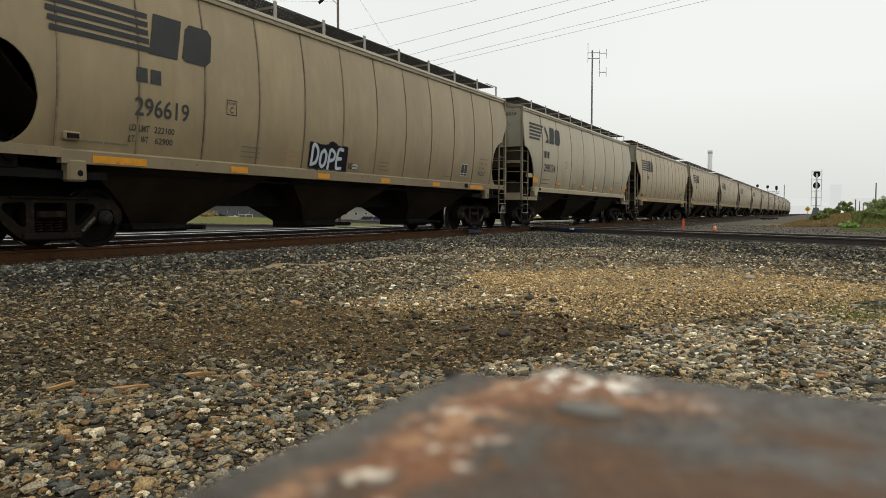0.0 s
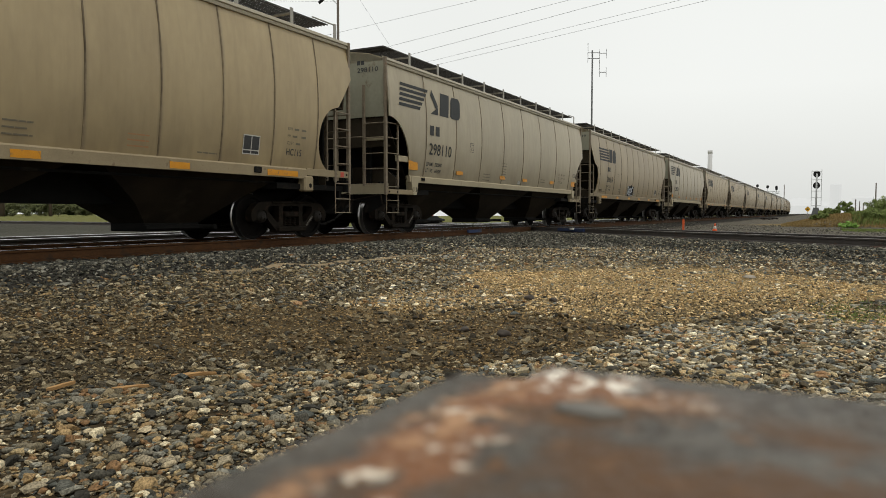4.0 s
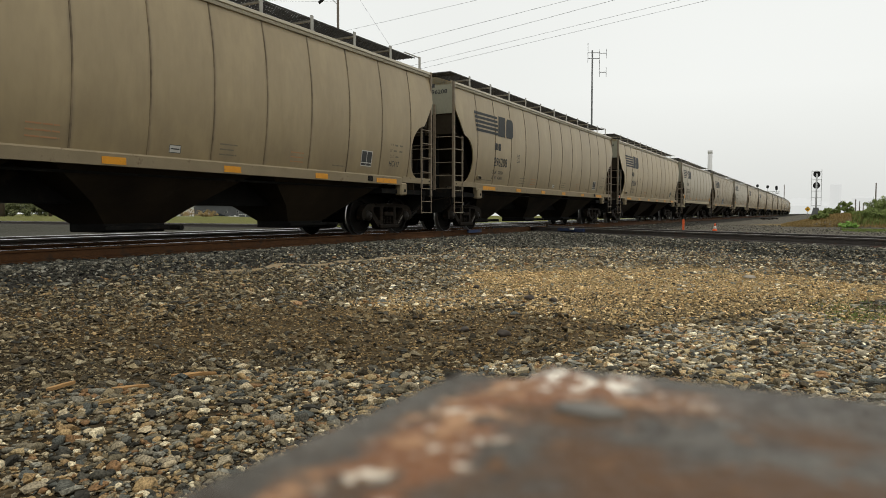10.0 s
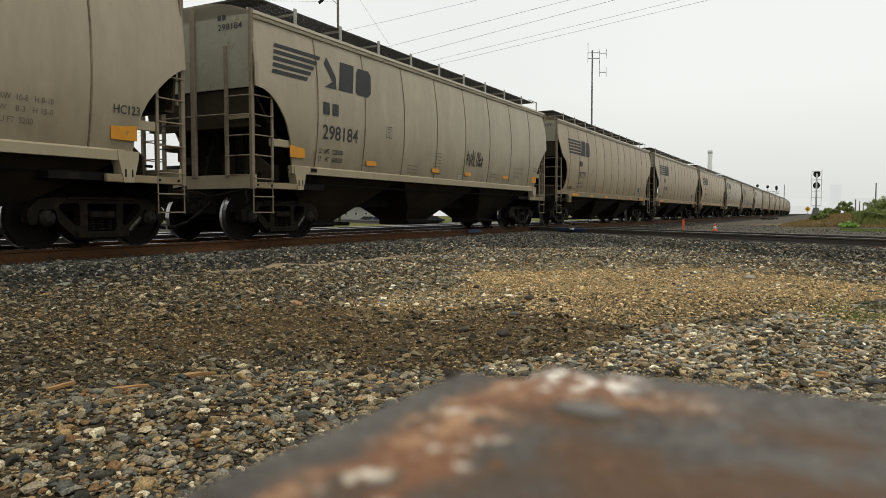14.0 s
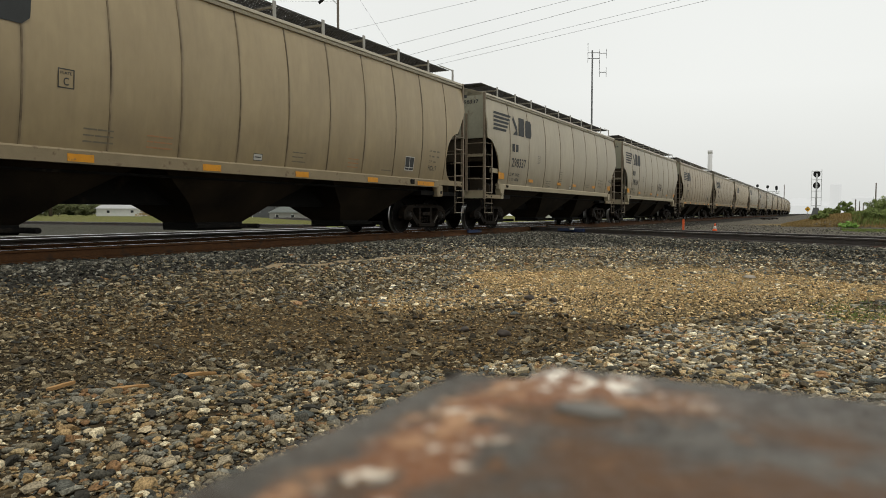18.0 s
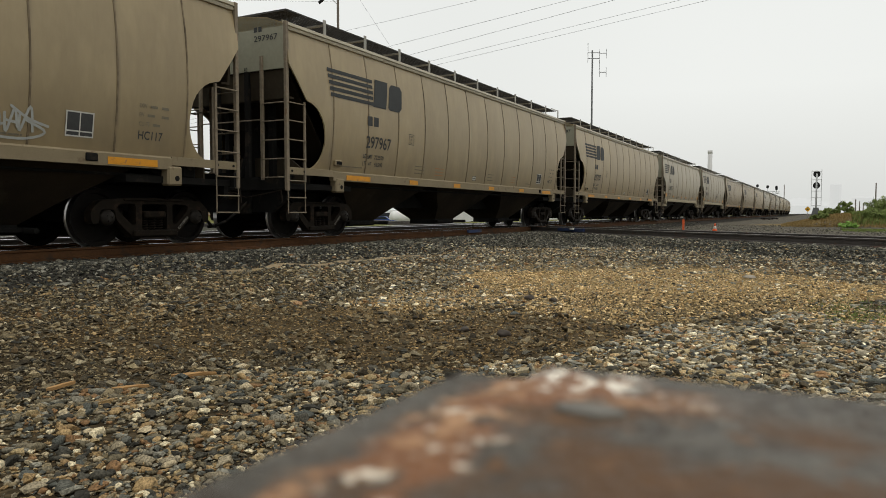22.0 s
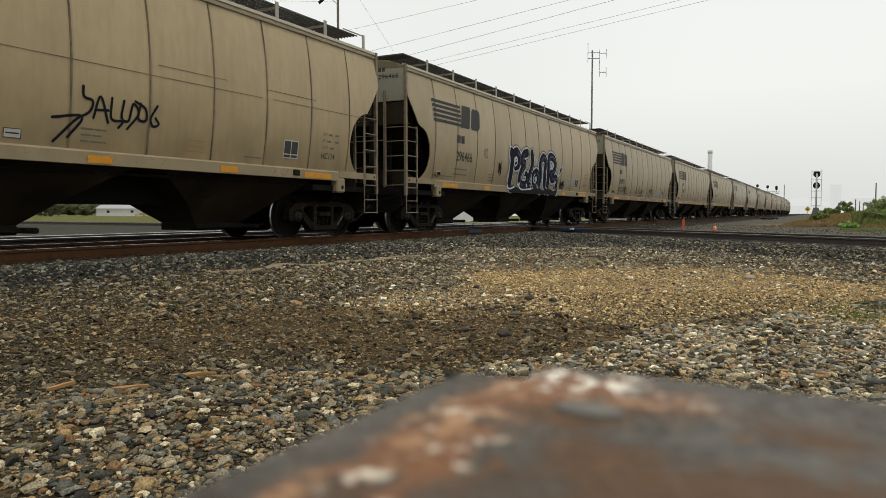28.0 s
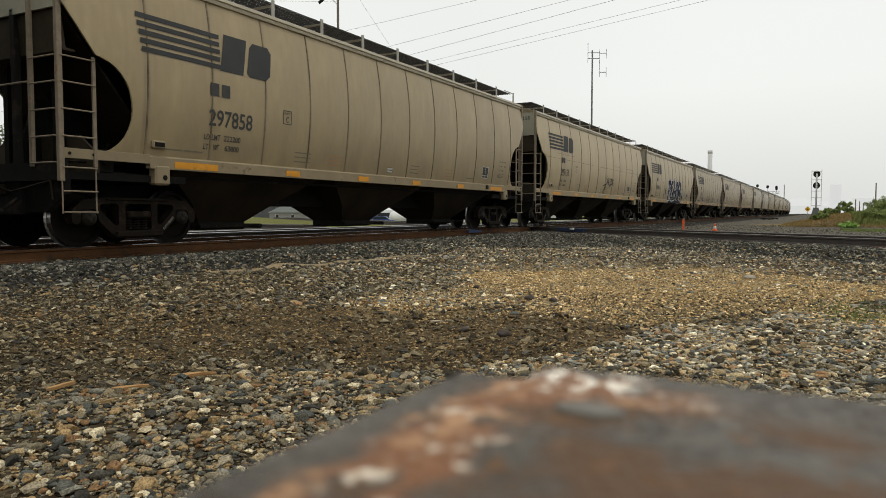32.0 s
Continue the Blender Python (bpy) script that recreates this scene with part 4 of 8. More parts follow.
STROKES = {"A": [((0, 0), (0.45, 1), (0.9, 0)), ((0.15, 0.4), (0.75, 0.4))], "D": [((0.1, 0), (0.1, 1), (0.7, 0.85), (0.85, 0.5), (0.7, 0.15), (0.1, 0))],
           "E": [((0.8, 1), (0.1, 0.95), (0.1, 0.05), (0.85, 0)), ((0.1, 0.5), (0.65, 0.52))], "L": [((0.1, 1), (0.1, 0.05), (0.75, 0.02))],
           "O": [((0.45, 1), (0.1, 0.75), (0.1, 0.25), (0.45, 0), (0.8, 0.25), (0.8, 0.75), (0.45, 1))], "P": [((0.1, 0), (0.1, 1), (0.75, 0.9), (0.75, 0.55), (0.1, 0.45))],
           "R": [((0.1, 0), (0.1, 1), (0.75, 0.9), (0.7, 0.55), (0.1, 0.45), (0.95, 0.02), (1.15, 0.3))], "V": [((0, 1), (0.4, 0), (0.85, 1))], "X": [((0, 0), (0.8, 1)), ((0, 1), (0.8, 0))],
           "*": [((0.1, 0.25), (0.7, 0.6)), ((0.1, 0.6), (0.7, 0.25)), ((0.4, 0.0), (0.42, 0.8))]}


def hand_lettered(words, w, h, seed):
    """Sprayed capitals as lines, uneven in height and lean."""
    rng = random.Random(seed)
    cell, out = w / len(words), []
    for i, ch in enumerate(words):
        lift, tall = h * rng.uniform(-0.1, 0.1), h * rng.uniform(0.85, 1.1)
        for line in STROKES.get(ch, ()):
            out.append([(cell * (i + 0.85 * x) + 0.1 * tall * z, lift + tall * z) for x, z in line])
    return out


def hand_style(seed, w, h, letters):
    """Jagged sprayed signs that stand for no letters, with a long stroke under them and an arrowed end."""
    rng = random.Random(seed)
    out, step = [], w * 0.8 / letters
    for i in range(letters):
        x, z = w * 0.1 + step * i, h * rng.uniform(0.15, 0.3)
        tall = h * rng.uniform(0.5, 0.75)
        out.append([(x, z + tall * rng.uniform(0.6, 1)), (x + step * rng.uniform(0.0, 0.3), z), (x + step * rng.uniform(0.5, 0.8), z + tall), (x + step * rng.uniform(0.7, 1.1), z + tall * rng.uniform(0.0, 0.4))])
        if rng.random() < 0.6:
            k = z + tall * rng.uniform(0.4, 0.6)
            out.append([(x + step * 0.05, k), (x + step * 0.55, k + h * rng.uniform(-0.08, 0.12)), (x + step * 0.95, k - h * 0.05)])
    out.append([(0, h * 0.55), (w * 0.06, h * 0.85), (w * 0.16, h * 0.5), (w * 0.02, h * 0.3), (w * 0.4, h * 0.16), (w * 0.8, h * 0.05), (w * 0.98, h * 0.3), (w * 0.84, h * 0.62)])
    out.append([(w * 0.74, h * 0.98), (w * 0.86, h * 0.66), (w, h * 0.48)])
    return out


def spray(car, name, me, mat, x, z, lift, label):
    """Lays sprayed paint onto the side, and over the sill where it runs that low."""
    half = HALF_OF[car.name]
    for v in me.vertices:
        zz = z + v.co.z
        y = max(side_y(zz) + 0.009, side_y(SILL) + 0.062 if zz < 1.47 else 0.0)
        v.co = (x - half + v.co.x, -(y + lift), zz)
    me.update()
    return part_mesh(name, me, mat, car, label)


SCRAWLS = {
    "tall": [[(0, 0.75), (0.14, 0.86), (0.28, 0.80)], [(0.08, 0.82), (0.06, 0.2)], [(0.17, 0.1), (0.20, 0.7), (0.25, 0.35), (0.33, 0.75), (0.34, 0.2)], [(0.38, 0.1), (0.39, 0.75), (0.5, 0.65), (0.4, 0.42), (0.54, 0.1)],
             [(0.68, 0.7), (0.57, 0.55), (0.65, 0.42), (0.58, 0.2), (0.7, 0.12)], [(0.74, 0.9), (0.75, 0.1), (0.9, 0.28)], [(0.97, 0.06), (0.98, 0.09)]],
    "swept": [[(0.05, 0.88), (0.2, 0.62), (0.04, 0.55), (0, 0.45), (0.3, 0.28)], [(0.30, 0.3), (0.34, 0.62), (0.41, 0.32), (0.49, 0.68)], [(0.34, 0.86), (0.45, 0.80), (0.53, 0.84)], [(0.40, 1.0), (0.44, 0.5), (0.52, 0.28)],
              [(0.52, 0.3), (0.57, 0.62), (0.63, 0.52), (0.53, 0.46), (0.67, 0.34)], [(0.64, 0.6), (0.78, 0.52), (0.66, 0.40)], [(0.8, 0.92), (0.70, 0.66), (0.86, 0.32), (0.9, 0.12), (0.58, 0.26)], [(0.74, 0.82), (1.0, 0.42)], [(0.36, 0.18), (0.5, 0.06), (0.6, 0.16)]],
    "arrow": [[(0.26, 1.0), (0.27, 0.8), (0.35, 0.74), (0.32, 0.52), (0.2, 0.34), (0.02, -0.1)], [(0, 0.34), (0.26, 0.42), (0.14, 0.0)], [(0.36, 0.42), (0.42, 0.85), (0.5, 0.36)], [(0.38, 0.58), (0.5, 0.6)], [(0.53, 0.86), (0.53, 0.45), (0.64, 0.42), (0.60, 0.28)],
              [(0.65, 0.84), (0.63, 0.5), (0.7, 0.45), (0.74, 0.8), (0.80, 0.62), (0.69, 0.28)], [(0.82, 0.84), (0.80, 0.52), (0.88, 0.5), (0.87, 0.74), (0.76, 0.86)], [(1.0, 0.84), (0.93, 0.56), (0.96, 0.40), (1.02, 0.46), (0.98, 0.58)]],
    "crown": [[(0.08, 0.25), (0.16, 0.75), (0.22, 0.28)], [(0.1, 0.48), (0.22, 0.5)], [(0.36, 0.7), (0.27, 0.5), (0.36, 0.3)], [(0.40, 0.75), (0.40, 0.2)], [(0.52, 0.7), (0.41, 0.48), (0.54, 0.22)], [(0.57, 0.2), (0.58, 0.72), (0.68, 0.6), (0.59, 0.45), (0.70, 0.3), (0.57, 0.2)],
              [(0.84, 0.62), (0.73, 0.55), (0.82, 0.42), (0.74, 0.25), (0.86, 0.18)], [(0.86, 0.6), (1.0, 0.62), (0.92, 0.1), (0.82, 0.0)], [(0.4, 0.82), (0.46, 0.98), (0.5, 0.84)], [(0.38, 0.92), (0.54, 0.9)], [(0.06, 0.0), (0.1, 0.16), (0.14, 0.0)], [(0.18, 0.14), (0.22, -0.05)]]}


def tag(car, seed, x, z, w, h, mat, letters, width, label, round_hand=False, shape=""):
    if shape:
        lines = [[(w * a, h * b) for a, b in line] for line in SCRAWLS[shape]]
    else:
        lines = [scrawl(seed, w, h, letters)] if round_hand else hand_style(seed, w, h, letters)
    spray(car, "spray_scrawl", strokes_mesh(lines, width, 0.0, 2 if round_hand else 5), mat, x, z, 0.001, label)


def spray_piece(car, x, z):
    """A big painted piece: thick curling black limbs with violet shading, edged in white."""
    limbs = [[(0.30, 0.02), (0.33, 0.5), (0.35, 1.05), (0.22, 1.42)], [(0.36, 1.30), (0.72, 1.42), (0.98, 1.2), (0.92, 0.94), (0.66, 0.86)],
             [(1.72, 1.46), (1.36, 1.36), (1.20, 1.10), (1.52, 0.98), (1.30, 0.78), (1.14, 0.42), (1.42, 0.18), (1.78, 0.24), (1.86, 0.46), (1.68, 0.58)],
             [(2.14, 1.50), (2.26, 1.10), (2.10, 0.68), (1.98, 0.30), (2.20, 0.12)], [(2.40, 0.60), (2.72, 0.74), (2.98, 0.54), (2.90, 0.26), (2.62, 0.22), (2.52, 0.42)],
             [(3.12, 0.02), (3.20, 0.62), (3.06, 1.10), (3.32, 1.40), (3.62, 1.26), (3.62, 0.78), (3.80, 0.04)],
             [(4.14, 0.02), (4.02, 0.80), (3.98, 1.42), (4.44, 1.46), (4.76, 1.20), (4.62, 0.90), (4.30, 0.80), (4.52, 0.54), (4.92, 0.60), (5.10, 0.36), (5.02, 0.02)]]
    limbs = [[(a, 0.9 * b) for a, b in line] for line in limbs]
    head = [(5.14, 0.62), (5.30, 0.80), (5.40, 1.12), (5.47, 0.98), (5.60, 1.10), (5.55, 0.84), (5.42, 0.76), (5.28, 0.66)]
    spray(car, "spray_shadow", strokes_mesh(limbs, 0.50), M_SPRAY_HALO, x, z, 0.0, "dark overspray round the piece")
    spray(car, "spray_outline", strokes_mesh(limbs, 0.42), M_SPRAY_WHITE, x, z, 0.003, "white sprayed outline")
    base = [(0.2, -0.12)] + [(0.3 + 0.4 * i, 0.08 + 0.06 * math.sin(i * 2.1)) for i in range(13)] + [(5.12, -0.12)]
    spray(car, "spray_base", shape_mesh([base]), M_SPRAY_BLACK, x, z, 0.0045, "black sprayed base")
    spray(car, "spray_fill", strokes_mesh(limbs, 0.31), M_SPRAY_BLACK, x, z, 0.006, "black spray-painted shapes")
    spray(car, "spray_shade", strokes_mesh([[(a + 0.09, b) for a, b in line[1:-1]] for line in limbs if len(line) > 4], 0.07, 0.4), M_SPRAY_VIOLET, x, z, 0.008, "violet shading")
    curls = [[(0.52, 0.94), (0.66, 0.88), (0.80, 1.02), (0.70, 1.18), (0.58, 1.10)], [(1.56, 0.44), (1.64, 0.36), (1.72, 0.44), (1.64, 0.52), (1.57, 0.46)], [(2.62, 0.48), (2.74, 0.56), (2.82, 0.42), (2.72, 0.32), (2.58, 0.36), (2.50, 0.52), (2.60, 0.68)],
             [(4.84, 0.40), (4.90, 0.34), (4.95, 0.42), (4.89, 0.48), (4.84, 0.42)], [(4.24, 1.02), (4.34, 1.18), (4.48, 1.10), (4.42, 0.98), (4.26, 1.0)], [(3.34, 0.98), (3.40, 0.7), (3.44, 0.4), (3.52, 0.2)], [(2.44, 1.2), (2.46, 1.36)], [(2.62, 1.12), (2.64, 1.28)],
             [(0.02, 0.30), (0.12, 0.7), (0.04, 1.1), (0.10, 1.6)], [(0.05, 0.06), (0.3, 0.0), (0.7, 0.08)], [(1.2, 0.04), (1.5, 0.0), (2.3, 0.05)]]
    for line in curls:
        spray(car, "spray_line", strokes_mesh([[(a, 0.9 * b) for a, b in line]], 0.055), M_SPRAY_WHITE, x, z, 0.010, "white sprayed curl")
    spray(car, "spray_line", strokes_mesh([head + head[:1]], 0.06, 0.0, 1), M_SPRAY_WHITE, x, z, 0.010, "white sprayed outline")
    spray(car, "spray_arrow", shape_mesh([head]), M_SPRAY_BLACK, x, z, 0.006, "black arrow-shaped tail")


def block_piece(car, x, z, w, h):
    """White capitals on a rough black patch."""
    rng = random.Random(3)
    n = 26
    outline = [(w * i / n, rng.uniform(-0.03, 0.02)) for i in range(n + 1)] + [(w * i / n, h * (1.0 + 0.22 * math.exp(-((i - 15) / 2.0) ** 2)) + rng.uniform(-0.03, 0.03)) for i in range(n, -1, -1)]
    spray(car, "spray_fill", shape_mesh([outline]), M_SPRAY_BLACK, x, z, 0.0, "rough black sprayed patch")
    lines = [[(0.06 + a, 0.05 + b) for a, b in line] for line in hand_lettered("DOPE", w * 0.86, h * 0.74, 6)]
    spray(car, "spray_lettering", strokes_mesh(lines, 0.075, 0.0, 5), M_SPRAY_WHITE, x, z, 0.004, "dirty white sprayed capitals")
    lay(car, "spray_initials", text_mesh("XO", 0.18, 0.14), M_SPRAY_BLACK, x + w + 0.05, z + 0.05)


M_WHITE = material("white_stencil_paint", (0.55, 0.54, 0.50), (0.42, 0.41, 0.37), scale=8, bump=0)
M_RUST_PRINT = material("faded_red_print", (0.38, 0.18, 0.085), (0.34, 0.21, 0.11), scale=8, bump=0)
M_SPRAY_BLACK = material("black_spray_paint", (0.016, 0.014, 0.022), (0.010, 0.010, 0.012), rough=0.75, scale=6, bump=0, gloss=0.08)
M_SPRAY_WHITE = material("pale_spray_paint", (0.50, 0.55, 0.60), (0.38, 0.42, 0.46), rough=0.55, scale=6, bump=0)
M_SPRAY_VIOLET = material("violet_spray_paint", (0.035, 0.022, 0.11), (0.022, 0.016, 0.05), rough=0.5, scale=6, bump=0)
M_SPRAY_HALO = material("thin_black_overspray", (0.13, 0.105, 0.075), (0.03, 0.026, 0.022), rough=0.6, scale=5, fine=22, spread=0.3, bump=0)
M_SPRAY_FADED = material("faded_white_spray", (0.38, 0.40, 0.38), (0.28, 0.28, 0.25), rough=0.6, scale=9, bump=0)

PLAIN_CARS = (-1, 1, 5, 6)
FAR_PLAIN = (-9, -13)
tan_label = "dusty tan-grey covered hopper car with bowed sides, rolling"
grey_label = "paler grey covered hopper car with wide side sheets, rolling"
masters = {(style, fine): build_car(style, label, fine) for style, label in (("bowed", tan_label), ("plain", grey_label)) for fine in (True, False)}
for (style, fine), car in masters.items():
    mark_master(car, style)
CARS = {}
free = dict(masters)
STYLES = {k: "plain" if k in PLAIN_CARS or k in FAR_PLAIN else "bowed" for k in range(-17, 14)}
for k, style in STYLES.items():
    key = (style, k >= -3)
    CARS[k] = free.pop(key, None) or copy_thing(masters[key], Matrix.Identity(4))
    HALF_OF[CARS[k].name] = HALVES[style]
CAR_TONE = {0: 0.80, 3: 0.85, 4: 0.80, 5: 0.88, 6: 0.92, 7: 0.88, 8: 0.82, 9: 0.78, 10: 0.96, 11: 1.05, 12: 0.87}   # how dark each car's paint is
for k, car in CARS.items():
    tone = CAR_TONE.get(k, 1.0)
    for ob in car.children:
        ob.color = (tone, tone * 0.99, tone * 0.97, 1)
for k, car in CARS.items():
    if k in NUMBERS:
        mark_car(car, STYLES[k], *NUMBERS[k])
for x in (0.28 - HALVES["bowed"], HALVES["bowed"] - 0.28):
    bm = bmesh.new()
    box(bm, x - 0.06, x + 0.06, -1.516, -1.511, 1.325, 1.435)
    part("reflector", bm, M_RED_TAPE, CARS[2], "small red reflective square")
for k in (2, 4):
    # a brake step stands before the end of these two cars
    x = HALVES["bowed"]
    bm = bmesh.new()
    box(bm, x - 0.10, x - 0.03, -0.84, -0.36, 1.80, 3.30, bevel=0.01)
    box(bm, x - 0.10, x - 0.03, -0.84, -0.74, 1.13, 1.82, bevel=0.01)
    part("brake_step_frame", bm, M_NEAR_BLACK, CARS[k], "near-black brake gear frame")
block_piece(CARS[0], 6.95, 1.47, 1.35, 0.52)
spray(CARS[5], "spray_lettering", strokes_mesh(hand_lettered("*VALOR*", 1.2, 0.44, 2), 0.032, 0.0, 3), M_SPRAY_BLACK, 8.92, 1.94, 0.001, "thin black sprayed capitals")
tag(CARS[9], 12, 6.45, 1.45, 2.1, 0.62, M_SPRAY_BLACK, 5, 0.028, "thin black sprayed scrawl", shape="swept")
tag(CARS[9], 13, 9.95, 1.50, 1.2, 0.7, M_SPRAY_BLACK, 6, 0.03, "black sprayed scrawl", shape="crown")
tag(CARS[9], 14, 11.7, 1.50, 2.0, 0.45, M_SPRAY_FADED, 8, 0.035, "faded white sprayed scrawl")
tag(CARS[9], 15, 3.55, 1.52, 1.2, 0.5, M_SPRAY_BLACK, 5, 0.035, "thin black sprayed scrawl", shape="tall")
spray_piece(CARS[10], 6.5, 1.36)
tag(CARS[10], 18, 5.75, 1.75, 0.24, 0.5, M_SPRAY_BLACK, 3, 0.03, "small black sprayed scrawl")
tag(CARS[10], 19, 12.0, 1.50, 0.55, 0.34, M_SPRAY_BLACK, 4, 0.04, "small black sprayed scrawl")
tag(CARS[10], 16, 12.65, 1.6, 1.3, 0.5, M_SPRAY_FADED, 5, 0.05, "faded white sprayed scrawl", True)
for x, z, w in ((0.9, 2.70, 6.4), (7.9, 2.69, 5.4), (13.6, 2.70, 3.0), (10.9, 2.87, 1.5), (13.4, 2.86, 1.5), (2.2, 2.90, 2.3)):
    lay(CARS[11], "scratch", shape_mesh([slant(0, w, 0, 0.012)]), M_SEAM, x, z, "thin dark scratch along the sheet")
tag(CARS[11], 17, 9.15, 1.60, 1.75, 0.75, M_SPRAY_BLACK, 5, 0.04, "black sprayed scrawl", shape="arrow")
for k, note in ((0, "and one spray piece"), (9, "and sprayed scrawls"), (10, "and big spray piece"), (11, "and a black scrawl")):
    CARS[k]["label"] = "dusty tan covered hopper car with bowed sides " + note


# ---- ground ----
CROSS_AT = Vector((28.2, TRACK_Y))
CROSS_TURN = 50.0
CROSS_DIR = Vector((math.cos(radians(CROSS_TURN)), math.sin(radians(CROSS_TURN))))
SIDING_AT, SIDING_TURN = Vector((28.0, 36.0)), 85.0
SIDING_DIR = Vector((math.cos(radians(SIDING_TURN)), math.sin(radians(SIDING_TURN))))


def smooth(a, b, v):
    t = np.clip((v - a) / (b - a), 0, 1)
    return t * t * (3 - 2 * t)


def ground_level(x, y):
    """Yard level, ballast beds, the low mound beside the line and the land falling away behind the tracks."""
    x, y = np.asarray(x, float), np.asarray(y, float)
    bed = -0.215 - GROUND
    fall = np.where(y > 24, 1.1 * smooth(30, 64, y) + 0.004 * np.maximum(0, y - 64), 0)
    fall = fall * (1 - 0.97 * smooth(44, 60, y) * (1 - smooth(0.93, 1.05, x / np.maximum(y, 1.0))))

    def shoulder(d, half=1.75, foot=1.25, level=bed):
        return level * (1 - smooth(half, half + foot, d))
    d1, d2 = np.abs(y - TRACK_Y), np.abs(y - TRACK2_Y)
    d3 = np.abs((x - CROSS_AT.x) * CROSS_DIR.y - (y - CROSS_AT.y) * CROSS_DIR.x)
    d4 = np.abs((x - SIDING_AT.x) * SIDING_DIR.y - (y - SIDING_AT.y) * SIDING_DIR.x)
    d4 = np.where((y > 21) & (y < 95), d4, 99)
    h = np.maximum.reduce([shoulder(d1), shoulder(d2), np.where((y > -40) & (y < 60), shoulder(d3, 1.55, 0.9, bed + 0.005), 0), (-0.20 - GROUND + fall) * (1 - smooth(1.75, 3.6, d4))])
    mound = 0.78 * smooth(47.5, 53.0, x) * (1 - smooth(72, 84, x)) * (1 - smooth(-1.5, 3.2, y)) * smooth(-60, -40, y)
    ripple = 0.018 * np.sin(x * 1.7 + 0.8 * np.sin(y * 1.3)) * np.sin(y * 1.9 + 0.6 * np.sin(x * 1.1))
    ripple = ripple * (h < 0.03)
    return GROUND + h - fall + mound + ripple


def build_ground():
    xs = np.concatenate([np.arange(-400, -12, 24), np.arange(-12, 36, 0.3), np.arange(36, 90, 0.8), np.arange(90, 260, 8), np.arange(260, 2000, 90)])
    ys = np.concatenate([np.arange(-900, -62, 40), np.arange(-62, -12, 2), np.arange(-12, 24, 0.3), np.arange(24, 100, 2), np.arange(100, 1600, 60)])
    gx, gy = np.meshgrid(xs, ys, indexing="ij")
    gz = ground_level(gx, gy)
    verts = np.stack([gx, gy, gz], -1).reshape(-1, 3)
    ny = len(ys)
    i, j = np.meshgrid(np.arange(len(xs) - 1), np.arange(ny - 1), indexing="ij")
    a = (i * ny + j).ravel()
    faces = np.stack([a, a + ny, a + ny + 1, a + 1], -1)
    me = bpy.data.meshes.new("ground")
    me.from_pydata(verts.tolist(), [], faces.tolist())
    me.polygons.foreach_set("use_smooth", [True] * len(faces))
    return me


